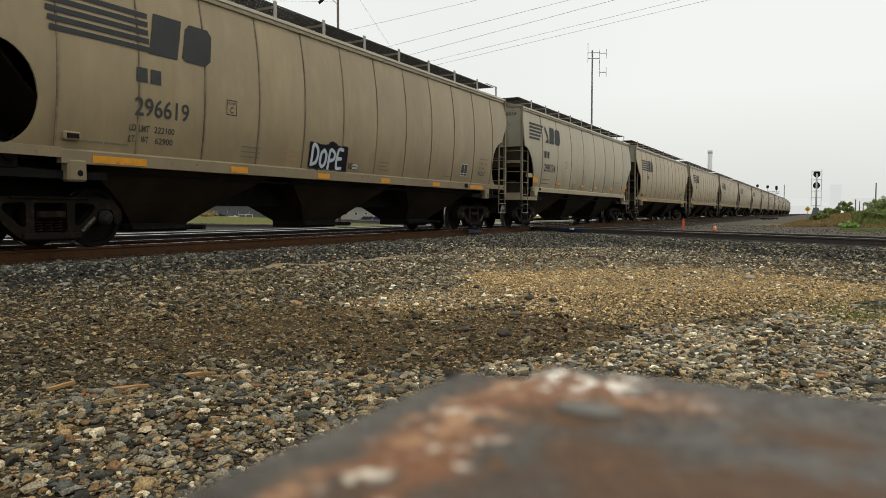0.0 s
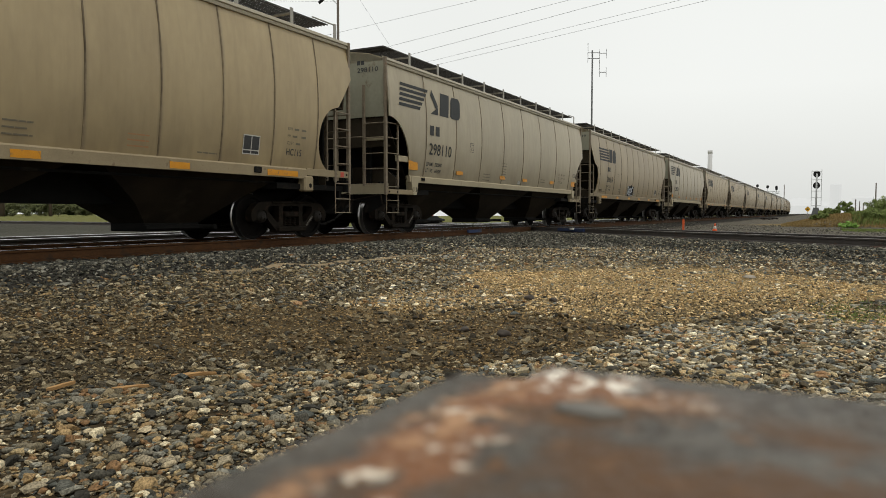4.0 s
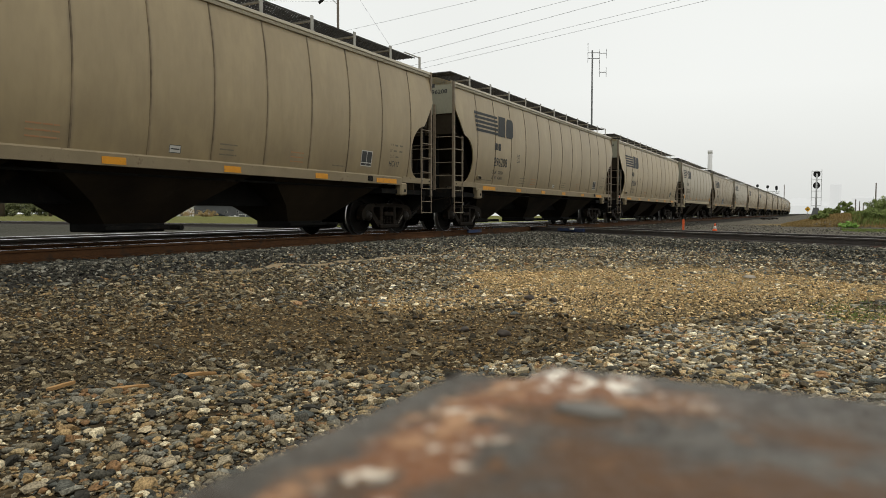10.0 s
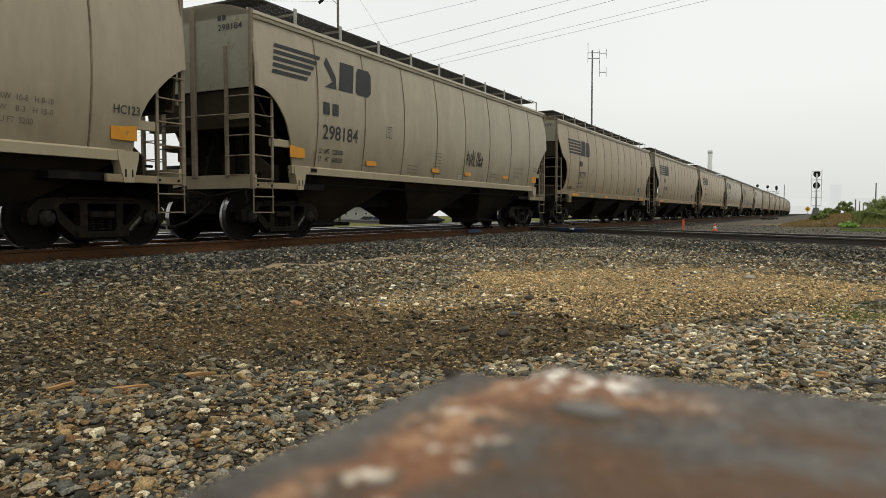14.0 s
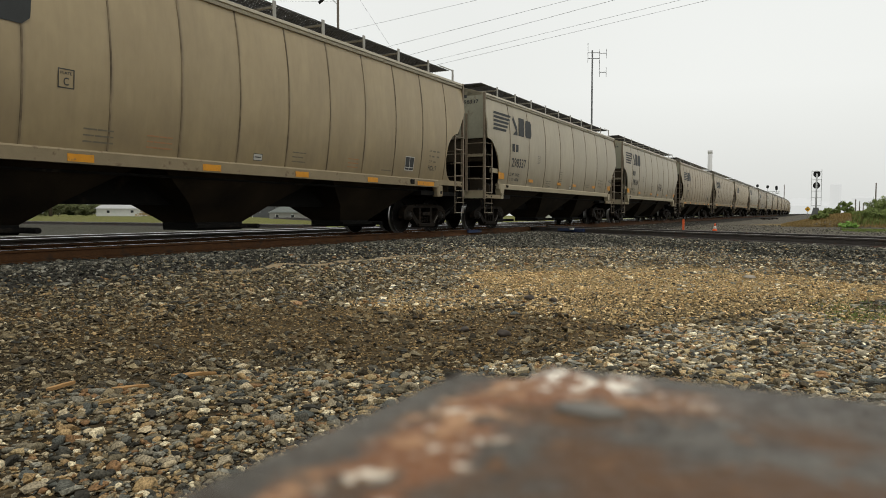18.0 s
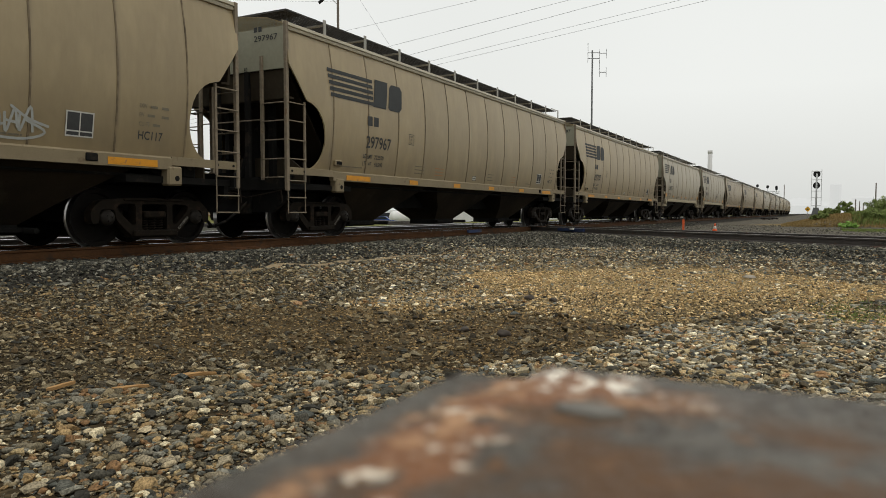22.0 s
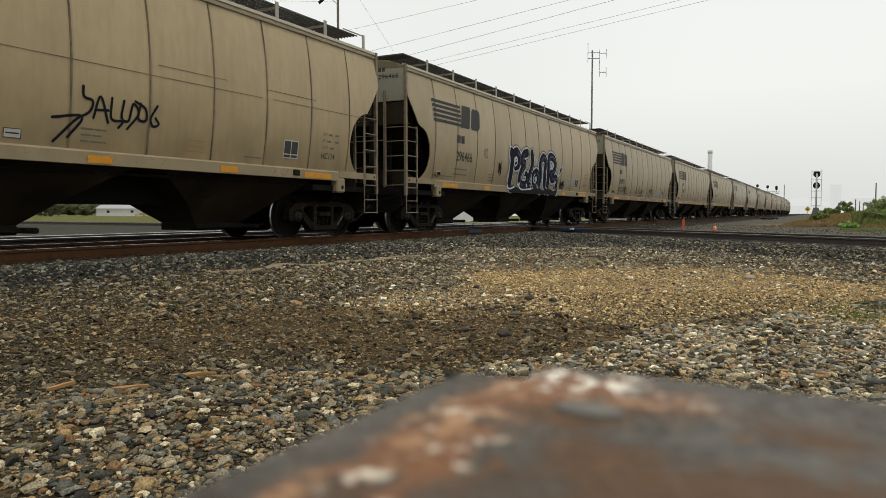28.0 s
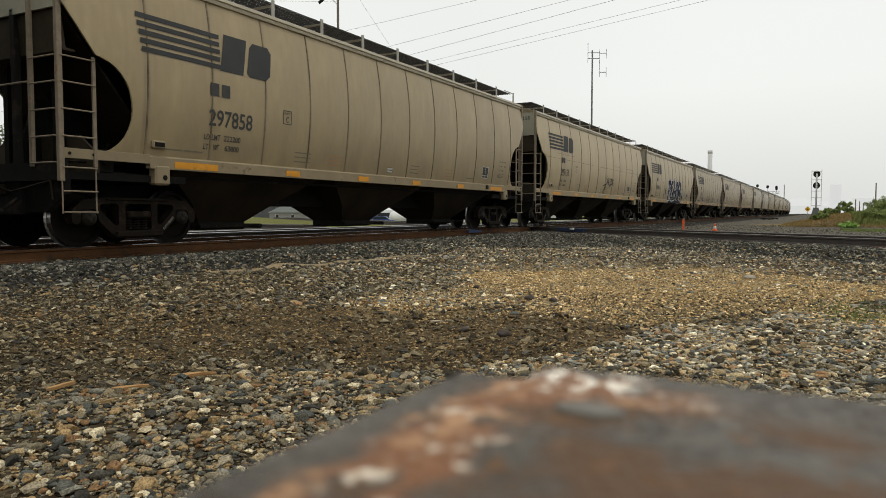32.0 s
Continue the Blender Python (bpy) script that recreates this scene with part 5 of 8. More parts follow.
def ground_material():
    """Brown dirt with sandy, sooty and mossy patches, grey ballast near the tracks, the train's shade painted in as a
    band, grass on the land behind.
    """
    m = bpy.data.materials.new("yard_ground")
    m.use_nodes = True
    n, l = m.node_tree.nodes, m.node_tree.links
    b = n["Principled BSDF"]
    b.inputs["Roughness"].default_value = 0.95
    b.inputs["Specular IOR Level"].default_value = 0.04
    co = n.new("ShaderNodeTexCoord")
    wob = n.new("ShaderNodeTexNoise")
    wob.inputs["Scale"].default_value, wob.inputs["Detail"].default_value = 0.9, 6
    l.new(co.outputs["Object"], wob.inputs["Vector"])
    grit = n.new("ShaderNodeTexVoronoi")
    grit.inputs["Scale"].default_value = 26
    l.new(co.outputs["Object"], grit.inputs["Vector"])
    grain = n.new("ShaderNodeTexNoise")
    grain.inputs["Scale"].default_value, grain.inputs["Detail"].default_value = 18, 6
    l.new(co.outputs["Object"], grain.inputs["Vector"])

    def blend(below, colour, mask):
        mx = n.new("ShaderNodeMix")
        mx.data_type = "RGBA"
        if isinstance(below, tuple):
            mx.inputs[6].default_value = (*below, 1)
        else:
            l.new(below, mx.inputs[6])
        mx.inputs[7].default_value = (*colour, 1)
        l.new(mask, mx.inputs[0])
        return mx.outputs[2]

    def patch(cx, cy, rx, ry, turn, soft=0.5, ragged=0.8):
        mp = n.new("ShaderNodeMapping")
        mp.vector_type = "TEXTURE"
        mp.inputs["Location"].default_value = (cx, cy, 0)
        mp.inputs["Rotation"].default_value = (0, 0, radians(turn))
        mp.inputs["Scale"].default_value = (rx, ry, 1e3)
        l.new(co.outputs["Object"], mp.inputs["Vector"])
        ln = n.new("ShaderNodeVectorMath")
        ln.operation = "LENGTH"
        l.new(mp.outputs[0], ln.inputs[0])
        ad = n.new("ShaderNodeMath")
        ad.operation = "MULTIPLY_ADD"
        ad.inputs[1].default_value = ragged * 2
        l.new(wob.outputs["Fac"], ad.inputs[0])
        l.new(ln.outputs["Value"], ad.inputs[2])
        mr = n.new("ShaderNodeMapRange")
        mr.interpolation_type = "SMOOTHSTEP"
        mr.inputs["From Min"].default_value, mr.inputs["From Max"].default_value = 1 + ragged + soft, 1 + ragged - soft
        l.new(ad.outputs[0], mr.inputs["Value"])
        return mr.outputs[0]
    cr = n.new("ShaderNodeValToRGB")
    cr.color_ramp.elements[0].position, cr.color_ramp.elements[1].position = 0.3, 0.7
    cr.color_ramp.elements[0].color, cr.color_ramp.elements[1].color = (0.022, 0.016, 0.009, 1), (0.080, 0.060, 0.035, 1)
    l.new(grain.outputs["Fac"], cr.inputs["Fac"])
    out = cr.outputs["Color"]
    out = blend(out, (0.082, 0.060, 0.033), patch(4.6, 3.6, 2.6, 1.5, 105))
    out = blend(out, (0.30, 0.222, 0.115), patch(9.2, 1.9, 3.3, 2.8, 28, 0.7, 0.9))
    out = blend(out, (0.30, 0.215, 0.11), patch(7.2, 3.0, 1.8, 0.8, -40))
    out = blend(out, (0.095, 0.069, 0.039), patch(5.5, 1.8, 1.35, 0.5, -62))
    out = blend(out, (0.05, 0.045, 0.04), patch(8.45, -0.55, 0.6, 0.28, -10, 0.3, 0.3))
    out = blend(out, (0.10, 0.125, 0.035), patch(7.4, -0.4, 0.75, 0.4, -20, 0.5, 0.7))
    # the land behind the tracks, the ground beyond the crossing track, and the mound
    def beyond(nx, ny, c, soft):
        dot = n.new("ShaderNodeVectorMath")
        dot.operation = "DOT_PRODUCT"
        dot.inputs[1].default_value = (nx, ny, 0)
        l.new(co.outputs["Object"], dot.inputs[0])
        ad = n.new("ShaderNodeMath")
        ad.operation = "MULTIPLY_ADD"
        ad.inputs[1].default_value = soft * 2
        l.new(wob.outputs["Fac"], ad.inputs[0])
        l.new(dot.outputs["Value"], ad.inputs[2])
        mr = n.new("ShaderNodeMapRange")
        mr.interpolation_type = "SMOOTHSTEP"
        mr.inputs["From Min"].default_value, mr.inputs["From Max"].default_value = c + soft * 0.5, c + soft * 1.5
        l.new(ad.outputs[0], mr.inputs["Value"])
        return mr.outputs[0]

    def both(p, q):
        mu = n.new("ShaderNodeMath")
        mu.operation = "MULTIPLY"
        l.new(p, mu.inputs[0])
        l.new(q, mu.inputs[1])
        return mu.outputs[0]
    side = CROSS_AT.x * CROSS_DIR.y - CROSS_AT.y * CROSS_DIR.x
    out = blend(out, (0.042, 0.040, 0.034), beyond(CROSS_DIR.y, -CROSS_DIR.x, side - 2.7, 0.8))
    out = blend(out, (0.118, 0.106, 0.085), beyond(CROSS_DIR.y, -CROSS_DIR.x, side + 0.9, 0.8))
    out = blend(out, (0.035, 0.032, 0.027), beyond(0, 1, 8.2, 0.5))
    # near-black band between the rails: shade under the train painted into the ground
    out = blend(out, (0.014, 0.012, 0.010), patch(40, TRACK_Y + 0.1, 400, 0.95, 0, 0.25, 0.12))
    out = blend(out, (0.068, 0.066, 0.052), beyond(0, 1, 16.6, 0.8))
    line = SIDING_AT.x * SIDING_DIR.y - SIDING_AT.y * SIDING_DIR.x
    out = blend(out, (0.135, 0.135, 0.045), both(beyond(SIDING_DIR.y, -SIDING_DIR.x, line + 2.0, 0.6), beyond(0, 1, 20.0, 1.5)))
    out = blend(out, (0.12, 0.13, 0.042), patch(43.5, -4.4, 3.6, 3.4, 80, 0.4, 0.5))
    out = blend(out, (0.24, 0.165, 0.060), patch(62, -20, 15, 24, 0, 0.12, 0.1))
    tint = n.new("ShaderNodeMapRange")
    tint.inputs["To Min"].default_value, tint.inputs["To Max"].default_value = 0.6, 1.35
    l.new(grit.outputs["Color"], tint.inputs["Value"])
    hs = n.new("ShaderNodeHueSaturation")
    l.new(tint.outputs[0], hs.inputs["Value"])
    l.new(out, hs.inputs["Color"])
    l.new(hs.outputs["Color"], b.inputs["Base Color"])
    bp = n.new("ShaderNodeBump")
    bp.inputs["Strength"].default_value, bp.inputs["Distance"].default_value = 0.8, 0.03
    l.new(grit.outputs["Distance"], bp.inputs["Height"])
    l.new(bp.outputs[0], b.inputs["Normal"])
    return m


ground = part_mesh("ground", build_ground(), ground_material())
tagged(ground, "gravelly brown yard with sandy and dark dirt patches", "ground", kind="structure")


# ---- tracks ----
def rail_mesh(length):
    """A rail along x: foot, web and head, with a polished running surface."""
    bm = bmesh.new()
    prism(bm, [(-0.12, -0.205), (0.12, -0.205), (0.12, -0.178), (0.075, -0.172), (0.075, -0.160), (0.015, -0.145), (0.010, -0.05), (0.034, -0.04), (0.036, -0.008), (0.028, 0.0),
               (-0.028, 0.0), (-0.036, -0.008), (-0.034, -0.04), (-0.010, -0.05), (-0.015, -0.145), (-0.075, -0.160), (-0.075, -0.172), (-0.12, -0.178)], "x", -length / 2, length / 2)
    for f in bm.faces:
        if f.normal.z > 0.5 and f.calc_center_median().z > -0.02:
            f.material_index = 1
    me = bpy.data.meshes.new("rail")
    bm.to_mesh(me)
    bm.free()
    return me


def build_track(name, label, m, spans, mat, ties, tie_from, head=None):
    """spans: (middle, length) of each piece of rail along the track."""
    track = thing(name, label, "railway track", m)
    for mid, length in spans:
        me = rail_mesh(length)
        for s in (-1, 1):
            ob = part_mesh("rail", me, (mat, head or M_SHINE), track)
            ob.location = (mid, s * 0.753, 0)
    bm = bmesh.new()
    box(bm, -0.11, 0.11, -1.3, 1.3, -0.37, -0.20, bevel=0.012)
    tm = bpy.data.meshes.new("tie")
    bm.to_mesh(tm)
    bm.free()
    for i in range(ties):
        ob = part_mesh("tie", tm, M_TIE, track)
        ob.location.x = tie_from + i * 0.55
    return track


# the far ends follow the curve of the line
build_track("track", "train's track with red-brown rusted rails on ballast", pose(100, TRACK_Y, 0), ((-49.5, 250), (87.6, 24.0)), M_RAIL, 100, -110)
build_track("track", "second track with bright rail heads behind the train", pose(100, TRACK2_Y, 0), ((-39.5, 270), (98.2, 5.0)), M_RAIL_GREY, 100, -110)
build_track("track", "crossing track with dark grey rails on ballast", pose(CROSS_AT.x, CROSS_AT.y, -0.002, 0, 0, CROSS_TURN), ((0, 130),), M_RAIL_GREY, 70, -34, M_DULL)
build_track("track", "siding with dark rails on a low ballast bank", pose(SIDING_AT.x, SIDING_AT.y, -0.03, 0, 0, SIDING_TURN), ((20, 70),), M_RAIL_GREY, 60, -14, M_DULL)

# diamond crossing: guard rails and painted joint bars where the tracks cross
M_BLUE = material("blue_marking_paint", (0.020, 0.042, 0.13), (0.012, 0.022, 0.055), rough=0.6, scale=8, rust=(0.05, 0.04, 0.04), rust_amount=0.3, rust_scale=6)
M_ORANGE = material("orange_plastic", (0.75, 0.13, 0.03), (0.55, 0.09, 0.03), rough=0.5, scale=5)
M_PALE = material("dirty_white_plastic", (0.62, 0.60, 0.55), (0.42, 0.40, 0.36), rough=0.5, scale=12)
diamond = thing("rail_crossing", "steel diamond crossing with blue-painted joint bars", "rail crossing", pose(CROSS_AT.x, CROSS_AT.y, 0))
for s in (-1, 1):
    bm = bmesh.new()
    box(bm, -2.2, 2.2, s * 0.66 - 0.03, s * 0.66 + 0.03, -0.15, -0.012, bevel=0.01)
    part("guard_rail", bm, M_RAIL_GREY, diamond)
    bm = bmesh.new()
    box(bm, -2.4, 2.4, s * 0.66 - 0.03, s * 0.66 + 0.03, -0.15, -0.014, bevel=0.01)
    ob = part("guard_rail", bm, M_RAIL_GREY, diamond)
    ob.rotation_euler.z = radians(CROSS_TURN)
for x, y, turn, w, mat, tint in ((-6.95, -0.80, 0, 1.0, M_BLUE, "blue-painted joint bar"),):
    bm = bmesh.new()
    box(bm, x - w / 2, x + w / 2, y - 0.05, y + 0.02, -0.12, -0.02, bevel=0.006)
    part("joint_bar", bm, mat, diamond, tint)
for a, b in ((-5.5, -3.8),):
    bm = bmesh.new()
    box(bm, a, b, 0.79, 0.86, -0.13, -0.015, bevel=0.006)
    ob = part("joint_bar", bm, M_BLUE, diamond, "blue-painted joint bar")
    ob.rotation_euler.z = radians(CROSS_TURN)
bm = bmesh.new()
box(bm, -4.92, -4.72, 0.82, 0.92, -0.07, 0.0, bevel=0.01)
ob = part("marker_tag", bm, M_PALE, diamond, "small white tag on the rail")
ob.rotation_euler.z = radians(CROSS_TURN)
for a, w in ((-16.5, 0.09), (-16.38, 0.05), (-16.3, 0.12)):
    bm = bmesh.new()
    box(bm, a, a + w, 0.763, 0.775, -0.105, -0.08)
    ob = part("rail_stamp", bm, M_STENCIL, diamond, "worn pale maker's stamp on the rail web")
    ob.rotation_euler.z = radians(CROSS_TURN)
bm = bmesh.new()
box(bm, -0.9, 1.1, -1.75, -1.25, -0.20, -0.11, bevel=0.02)
part("crossing_plate", bm, M_NEAR_BLACK, diamond)


# ---- loose stones ----
def stone_templates(fine):
    """Angular broken stones: hulls of a few scattered points."""
    out = []
    for k in range(14):
        rng = random.Random(40 + k)
        bm = bmesh.new()
        for i in range(17 if fine else 9):
            d = Vector((rng.gauss(0, 1), rng.gauss(0, 1), rng.gauss(0, 1))).normalized()
            bm.verts.new(d * 0.5 * rng.uniform(0.86, 1.14))
        hull = bmesh.ops.convex_hull(bm, input=bm.verts)
        bmesh.ops.delete(bm, geom=[v for v in bm.verts if not v.link_faces], context="VERTS")
        bmesh.ops.recalc_face_normals(bm, faces=bm.faces)
        bm.verts.index_update()
        out.append((np.array([v.co[:] for v in bm.verts]), np.array([[v.index for v in f.verts] for f in bm.faces])))
        bm.free()
    return out


def scatter(name, label, xy, sizes, mat, fine, seed, flat=0.62, sink=0.25):
    """Many stones as one mesh: each turned, squashed and bedded into the ground."""
    rng = np.random.default_rng(seed)
    temps = stone_templates(fine)
    kinds = rng.integers(0, len(temps), len(xy))
    z = ground_level(xy[:, 0], xy[:, 1])
    vs, fs, soft, base = [], [], [], 0
    for k, (tv, tf) in enumerate(temps):
        sel = np.where(kinds == k)[0]
        c = len(sel)
        if not c:
            continue
        sz = sizes[sel][:, None] * np.stack([rng.uniform(0.95, 1.6, c), rng.uniform(0.6, 1.0, c), rng.uniform(flat * 0.7, flat * 1.25, c)], -1)
        a, tilt = rng.uniform(0, 6.283, c), rng.normal(0, 0.42, c)
        v = tv[None] * sz[:, None, :]
        # tilt about a level axis, then turn about z
        ca, sa = np.cos(tilt)[:, None], np.sin(tilt)[:, None]
        v = np.stack([v[..., 0], v[..., 1] * ca - v[..., 2] * sa, v[..., 1] * sa + v[..., 2] * ca], -1)
        cz, szn = np.cos(a)[:, None], np.sin(a)[:, None]
        v = np.stack([v[..., 0] * cz - v[..., 1] * szn, v[..., 0] * szn + v[..., 1] * cz, v[..., 2]], -1)
        lift = sz[:, 2] * (0.5 - sink)
        v += np.stack([xy[sel, 0], xy[sel, 1], z[sel] + lift], -1)[:, None, :]
        f = tf[None] + (np.arange(c) * len(tv))[:, None, None] + base
        vs.append(v.reshape(-1, 3))
        fs.append(f.reshape(-1, 3))
        soft.append(np.full(c * len(tf), fine and k % 3 == 0))
        base += c * len(tv)
    v, f = np.concatenate(vs), np.concatenate(fs)
    me = bpy.data.meshes.new(name)
    me.vertices.add(len(v))
    me.vertices.foreach_set("co", v.ravel())
    me.loops.add(f.size)
    me.loops.foreach_set("vertex_index", f.ravel())
    me.polygons.add(len(f))
    me.polygons.foreach_set("loop_start", np.arange(0, f.size, 3))
    me.polygons.foreach_set("loop_total", np.full(len(f), 3))
    me.polygons.foreach_set("use_smooth", np.concatenate(soft))
    me.update()
    ob = part_mesh(name, me, mat)
    return tagged(ob, label, "gravel", kind="stuff")


def fan(count, r0, r1, seed, a0=-12, a1=70):
    """Points spread evenly over the yard before the tracks, between two distances."""
    rng = np.random.default_rng(seed)
    r = np.sqrt(rng.uniform(r0 * r0, r1 * r1, count))
    a = np.radians(rng.uniform(a0, a1, count))
    return np.stack([r * np.cos(a), r * np.sin(a)], -1)


def thinned(p, seed, a0=-10, a1=72, least=0.3):
    """Fewer points the further they lie from the well-trodden side of the yard."""
    rng = np.random.default_rng(seed)
    a = np.degrees(np.arctan2(p[:, 1], p[:, 0]))
    off = np.abs((a - (a0 + a1) / 2 + 180) % 360 - 180) - (a1 - a0) / 2
    return p[rng.uniform(size=len(p)) < 1 - (1 - least) * smooth(0, 75, off)]


def in_patch(p, cx, cy, rx, ry, turn):
    c, s = math.cos(radians(turn)), math.sin(radians(turn))
    d = p - np.array([cx, cy])
    u, v = (d[:, 0] * c + d[:, 1] * s) / rx, (-d[:, 0] * s + d[:, 1] * c) / ry
    return np.sqrt(u * u + v * v) + 0.25 * np.sin(p[:, 0] * 2.1) * np.sin(p[:, 1] * 2.6)


PEBBLE = [(0.12, 0.108, 0.080), (0.18, 0.155, 0.108), (0.066, 0.067, 0.062), (0.24, 0.195, 0.12), (0.098, 0.105, 0.102), (0.25, 0.185, 0.105), (0.14, 0.128, 0.10), (0.40, 0.37, 0.29),
          (0.085, 0.095, 0.096), (0.20, 0.145, 0.08), (0.046, 0.046, 0.043), (0.155, 0.152, 0.135), (0.17, 0.105, 0.058), (0.30, 0.265, 0.20), (0.115, 0.094, 0.06), (0.075, 0.075, 0.068),
          (0.21, 0.19, 0.15), (0.13, 0.118, 0.09), (0.175, 0.178, 0.165), (0.21, 0.15, 0.085)]
DUSTY = [(0.150, 0.116, 0.068), (0.088, 0.072, 0.047), (0.215, 0.168, 0.098), (0.055, 0.046, 0.033), (0.27, 0.222, 0.140), (0.125, 0.106, 0.074), (0.165, 0.136, 0.088), (0.29, 0.25, 0.175), (0.075, 0.063, 0.044), (0.135, 0.096, 0.055),
         (0.105, 0.098, 0.082), (0.060, 0.058, 0.051), (0.19, 0.162, 0.112)]
SANDY = [(0.34, 0.25, 0.128), (0.25, 0.185, 0.095), (0.41, 0.32, 0.178), (0.18, 0.138, 0.078), (0.31, 0.24, 0.132), (0.48, 0.385, 0.23), (0.24, 0.16, 0.075), (0.12, 0.093, 0.055)]
BALLAST = [(0.070, 0.069, 0.062), (0.11, 0.104, 0.088), (0.040, 0.041, 0.039), (0.16, 0.15, 0.122), (0.080, 0.078, 0.066), (0.054, 0.058, 0.055), (0.19, 0.186, 0.165), (0.088, 0.084, 0.070), (0.046, 0.046, 0.040)]


def vivid(colours, power, gain, middle=0.14):
    """The same stones with pale ones paler and dark ones darker."""
    return [tuple(c * t * gain * (max(col) / middle) ** power for c, t in zip(col, (1.03, 1.0, 0.91))) for col in colours]


SOOTY = [(0.090, 0.064, 0.032), (0.120, 0.086, 0.043), (0.065, 0.047, 0.025), (0.16, 0.116, 0.060), (0.10, 0.074, 0.040), (0.19, 0.142, 0.08), (0.060, 0.045, 0.026), (0.13, 0.095, 0.050)]

M_PALE_GRAVEL = stones("pale_mixed_gravel", vivid(PEBBLE, 0.16, 1.75))
M_SOOTY = stones("dark_dirt_grit", vivid([(r * 1.05, g, b * 0.95) for r, g, b in SOOTY], 0.3, 1.6, 0.11))
M_PEBBLE, M_DUSTY, M_SANDY, M_BALLAST = stones("mixed_river_pebbles", vivid([(r * 1.05, g, b * 0.92) for r, g, b in PEBBLE], 0.32, 1.0), 0.75), stones("dusty_brown_gravel", vivid(DUSTY, 0.22, 0.90)), stones("sandy_fine_gravel", vivid([(r * 1.03, g, b * 0.98) for r, g, b in SANDY], 0.2, 1.48, 0.3)), stones("dark_grey_ballast", vivid(BALLAST, 0.3, 1.04, 0.09))


def build_stones():
    rng = np.random.default_rng(5)
    # coarse pebbles close by
    p = fan(44000, 2.0, 4.9, 1, -12, 74)
    rim = np.hypot(p[:, 0], p[:, 1]) + 0.32 * np.sin(p[:, 0] * 2.7 + 1.0) * np.sin(p[:, 1] * 2.1) + 0.16 * np.sin(p[:, 0] * 7.3) * np.sin(p[:, 1] * 6.1)
    p = p[rng.uniform(size=len(p)) < 1 - smooth(3.95, 4.65, rim)]
    sparse = (p[:, 1] > 1.0 * p[:, 0]) & (np.sin(p[:, 0] * 3.1 + 1.2 * np.sin(p[:, 1] * 2.3)) * np.sin(p[:, 1] * 3.7) > -0.2) & (rng.uniform(size=len(p)) < 0.5)
    p = p[~sparse]
    size = np.clip(rng.lognormal(math.log(0.0195), 0.52, len(p)), 0.009, 0.075)
    scatter("pebbles", "mixed grey, tan and white river pebbles lying loose", p, size, M_PEBBLE, True, 11, 0.55, 0.15)
    p = thinned(np.concatenate([fan(8000, 0.35, 2.1, 41, -12, 74), fan(72000, 0.35, 4.6, 42, 70, 352)]), 43, least=0.5)
    size = np.clip(rng.lognormal(math.log(0.036), 0.40, len(p)), 0.016, 0.09)
    clear = (np.abs(p[:, 0] + 0.02) < 0.30) & (np.abs(p[:, 1] + 0.1) < 0.28)
    scatter("pebbles", "mixed pebbles lying round the steel block", p[~clear], size[~clear], M_PEBBLE, False, 42)
    p = fan(20000, 4.2, 9.5, 43, 66, 352)
    p = p[np.abs(p[:, 1] - TRACK_Y) > 2.6]
    scatter("gravel", "brown gravel over the rest of the yard", p, np.clip(rng.lognormal(math.log(0.055), 0.40, len(p)), 0.02, 0.12), M_DUSTY, False, 44, 0.6, 0.2)
    # a belt of pebbles swinging away to the far side of the sandy ground
    p = fan(20000, 4.0, 7.4, 2, -14, 38)
    keep = (in_patch(p, 6.2, -0.4, 2.6, 1.25, -32) < 1.05) & (in_patch(p, 7.6, -0.4, 0.75, 0.4, -20) > 0.8)
    p = p[keep]
    scatter("pebbles", "grey and tan pebbles in a belt across the yard", p, np.clip(rng.lognormal(math.log(0.028), 0.4, len(p)), 0.013, 0.07), M_PALE_GRAVEL, True, 12, 0.55)
    # dusty gravel over the worn dirt
    p = fan(62000, 3.9, 11.5, 3, -14, 72)
    p = p[(np.abs(p[:, 1] - TRACK_Y) > 2.6)]
    sand = np.minimum(in_patch(p, 9.2, 1.9, 3.3, 2.8, 28), in_patch(p, 7.2, 3.0, 1.8, 0.8, -40)) < 1.0
    def worn(a):
        return np.minimum(in_patch(a, 4.6, 3.6, 2.6, 1.5, 105), in_patch(a, 5.5, 1.8, 1.35, 0.5, -62)) < 1.0
    dirt = worn(p)
    q = p[~sand & (~dirt | (rng.uniform(size=len(p)) < 0.55))]
    small = fan(30000, 3.6, 8.6, 45, -10, 68)
    small = small[(np.abs(small[:, 1] - TRACK_Y) > 2.8)]
    sizes = np.clip(rng.lognormal(math.log(0.017), 0.35, len(small)), 0.008, 0.035)
    dark = worn(small)
    scatter("grit", "fine brown grit covering the yard", small[~dark], sizes[~dark], M_DUSTY, False, 46, 0.65, 0.15)
    scatter("grit", "dark brown grit on the worn dirt", small[dark], sizes[dark], M_SOOTY, False, 47, 0.65, 0.15)
    scatter("gravel", "dusty brown gravel trodden into dirt", q, np.clip(rng.lognormal(math.log(0.0225), 0.52, len(q)), 0.010, 0.075), M_DUSTY, False, 13, 0.66, 0.12)
    def bare(a):
        return in_patch(a, 8.45, -0.55, 0.6, 0.28, -10) > 1.0
    q = p[sand & bare(p)]
    scatter("gravel", "fine sandy yellow gravel spread over the yard", q, np.clip(rng.lognormal(math.log(0.019), 0.4, len(q)), 0.008, 0.05), M_SANDY, False, 14, 0.6, 0.2)
    q = fan(40000, 5, 15, 19, -25, 50)
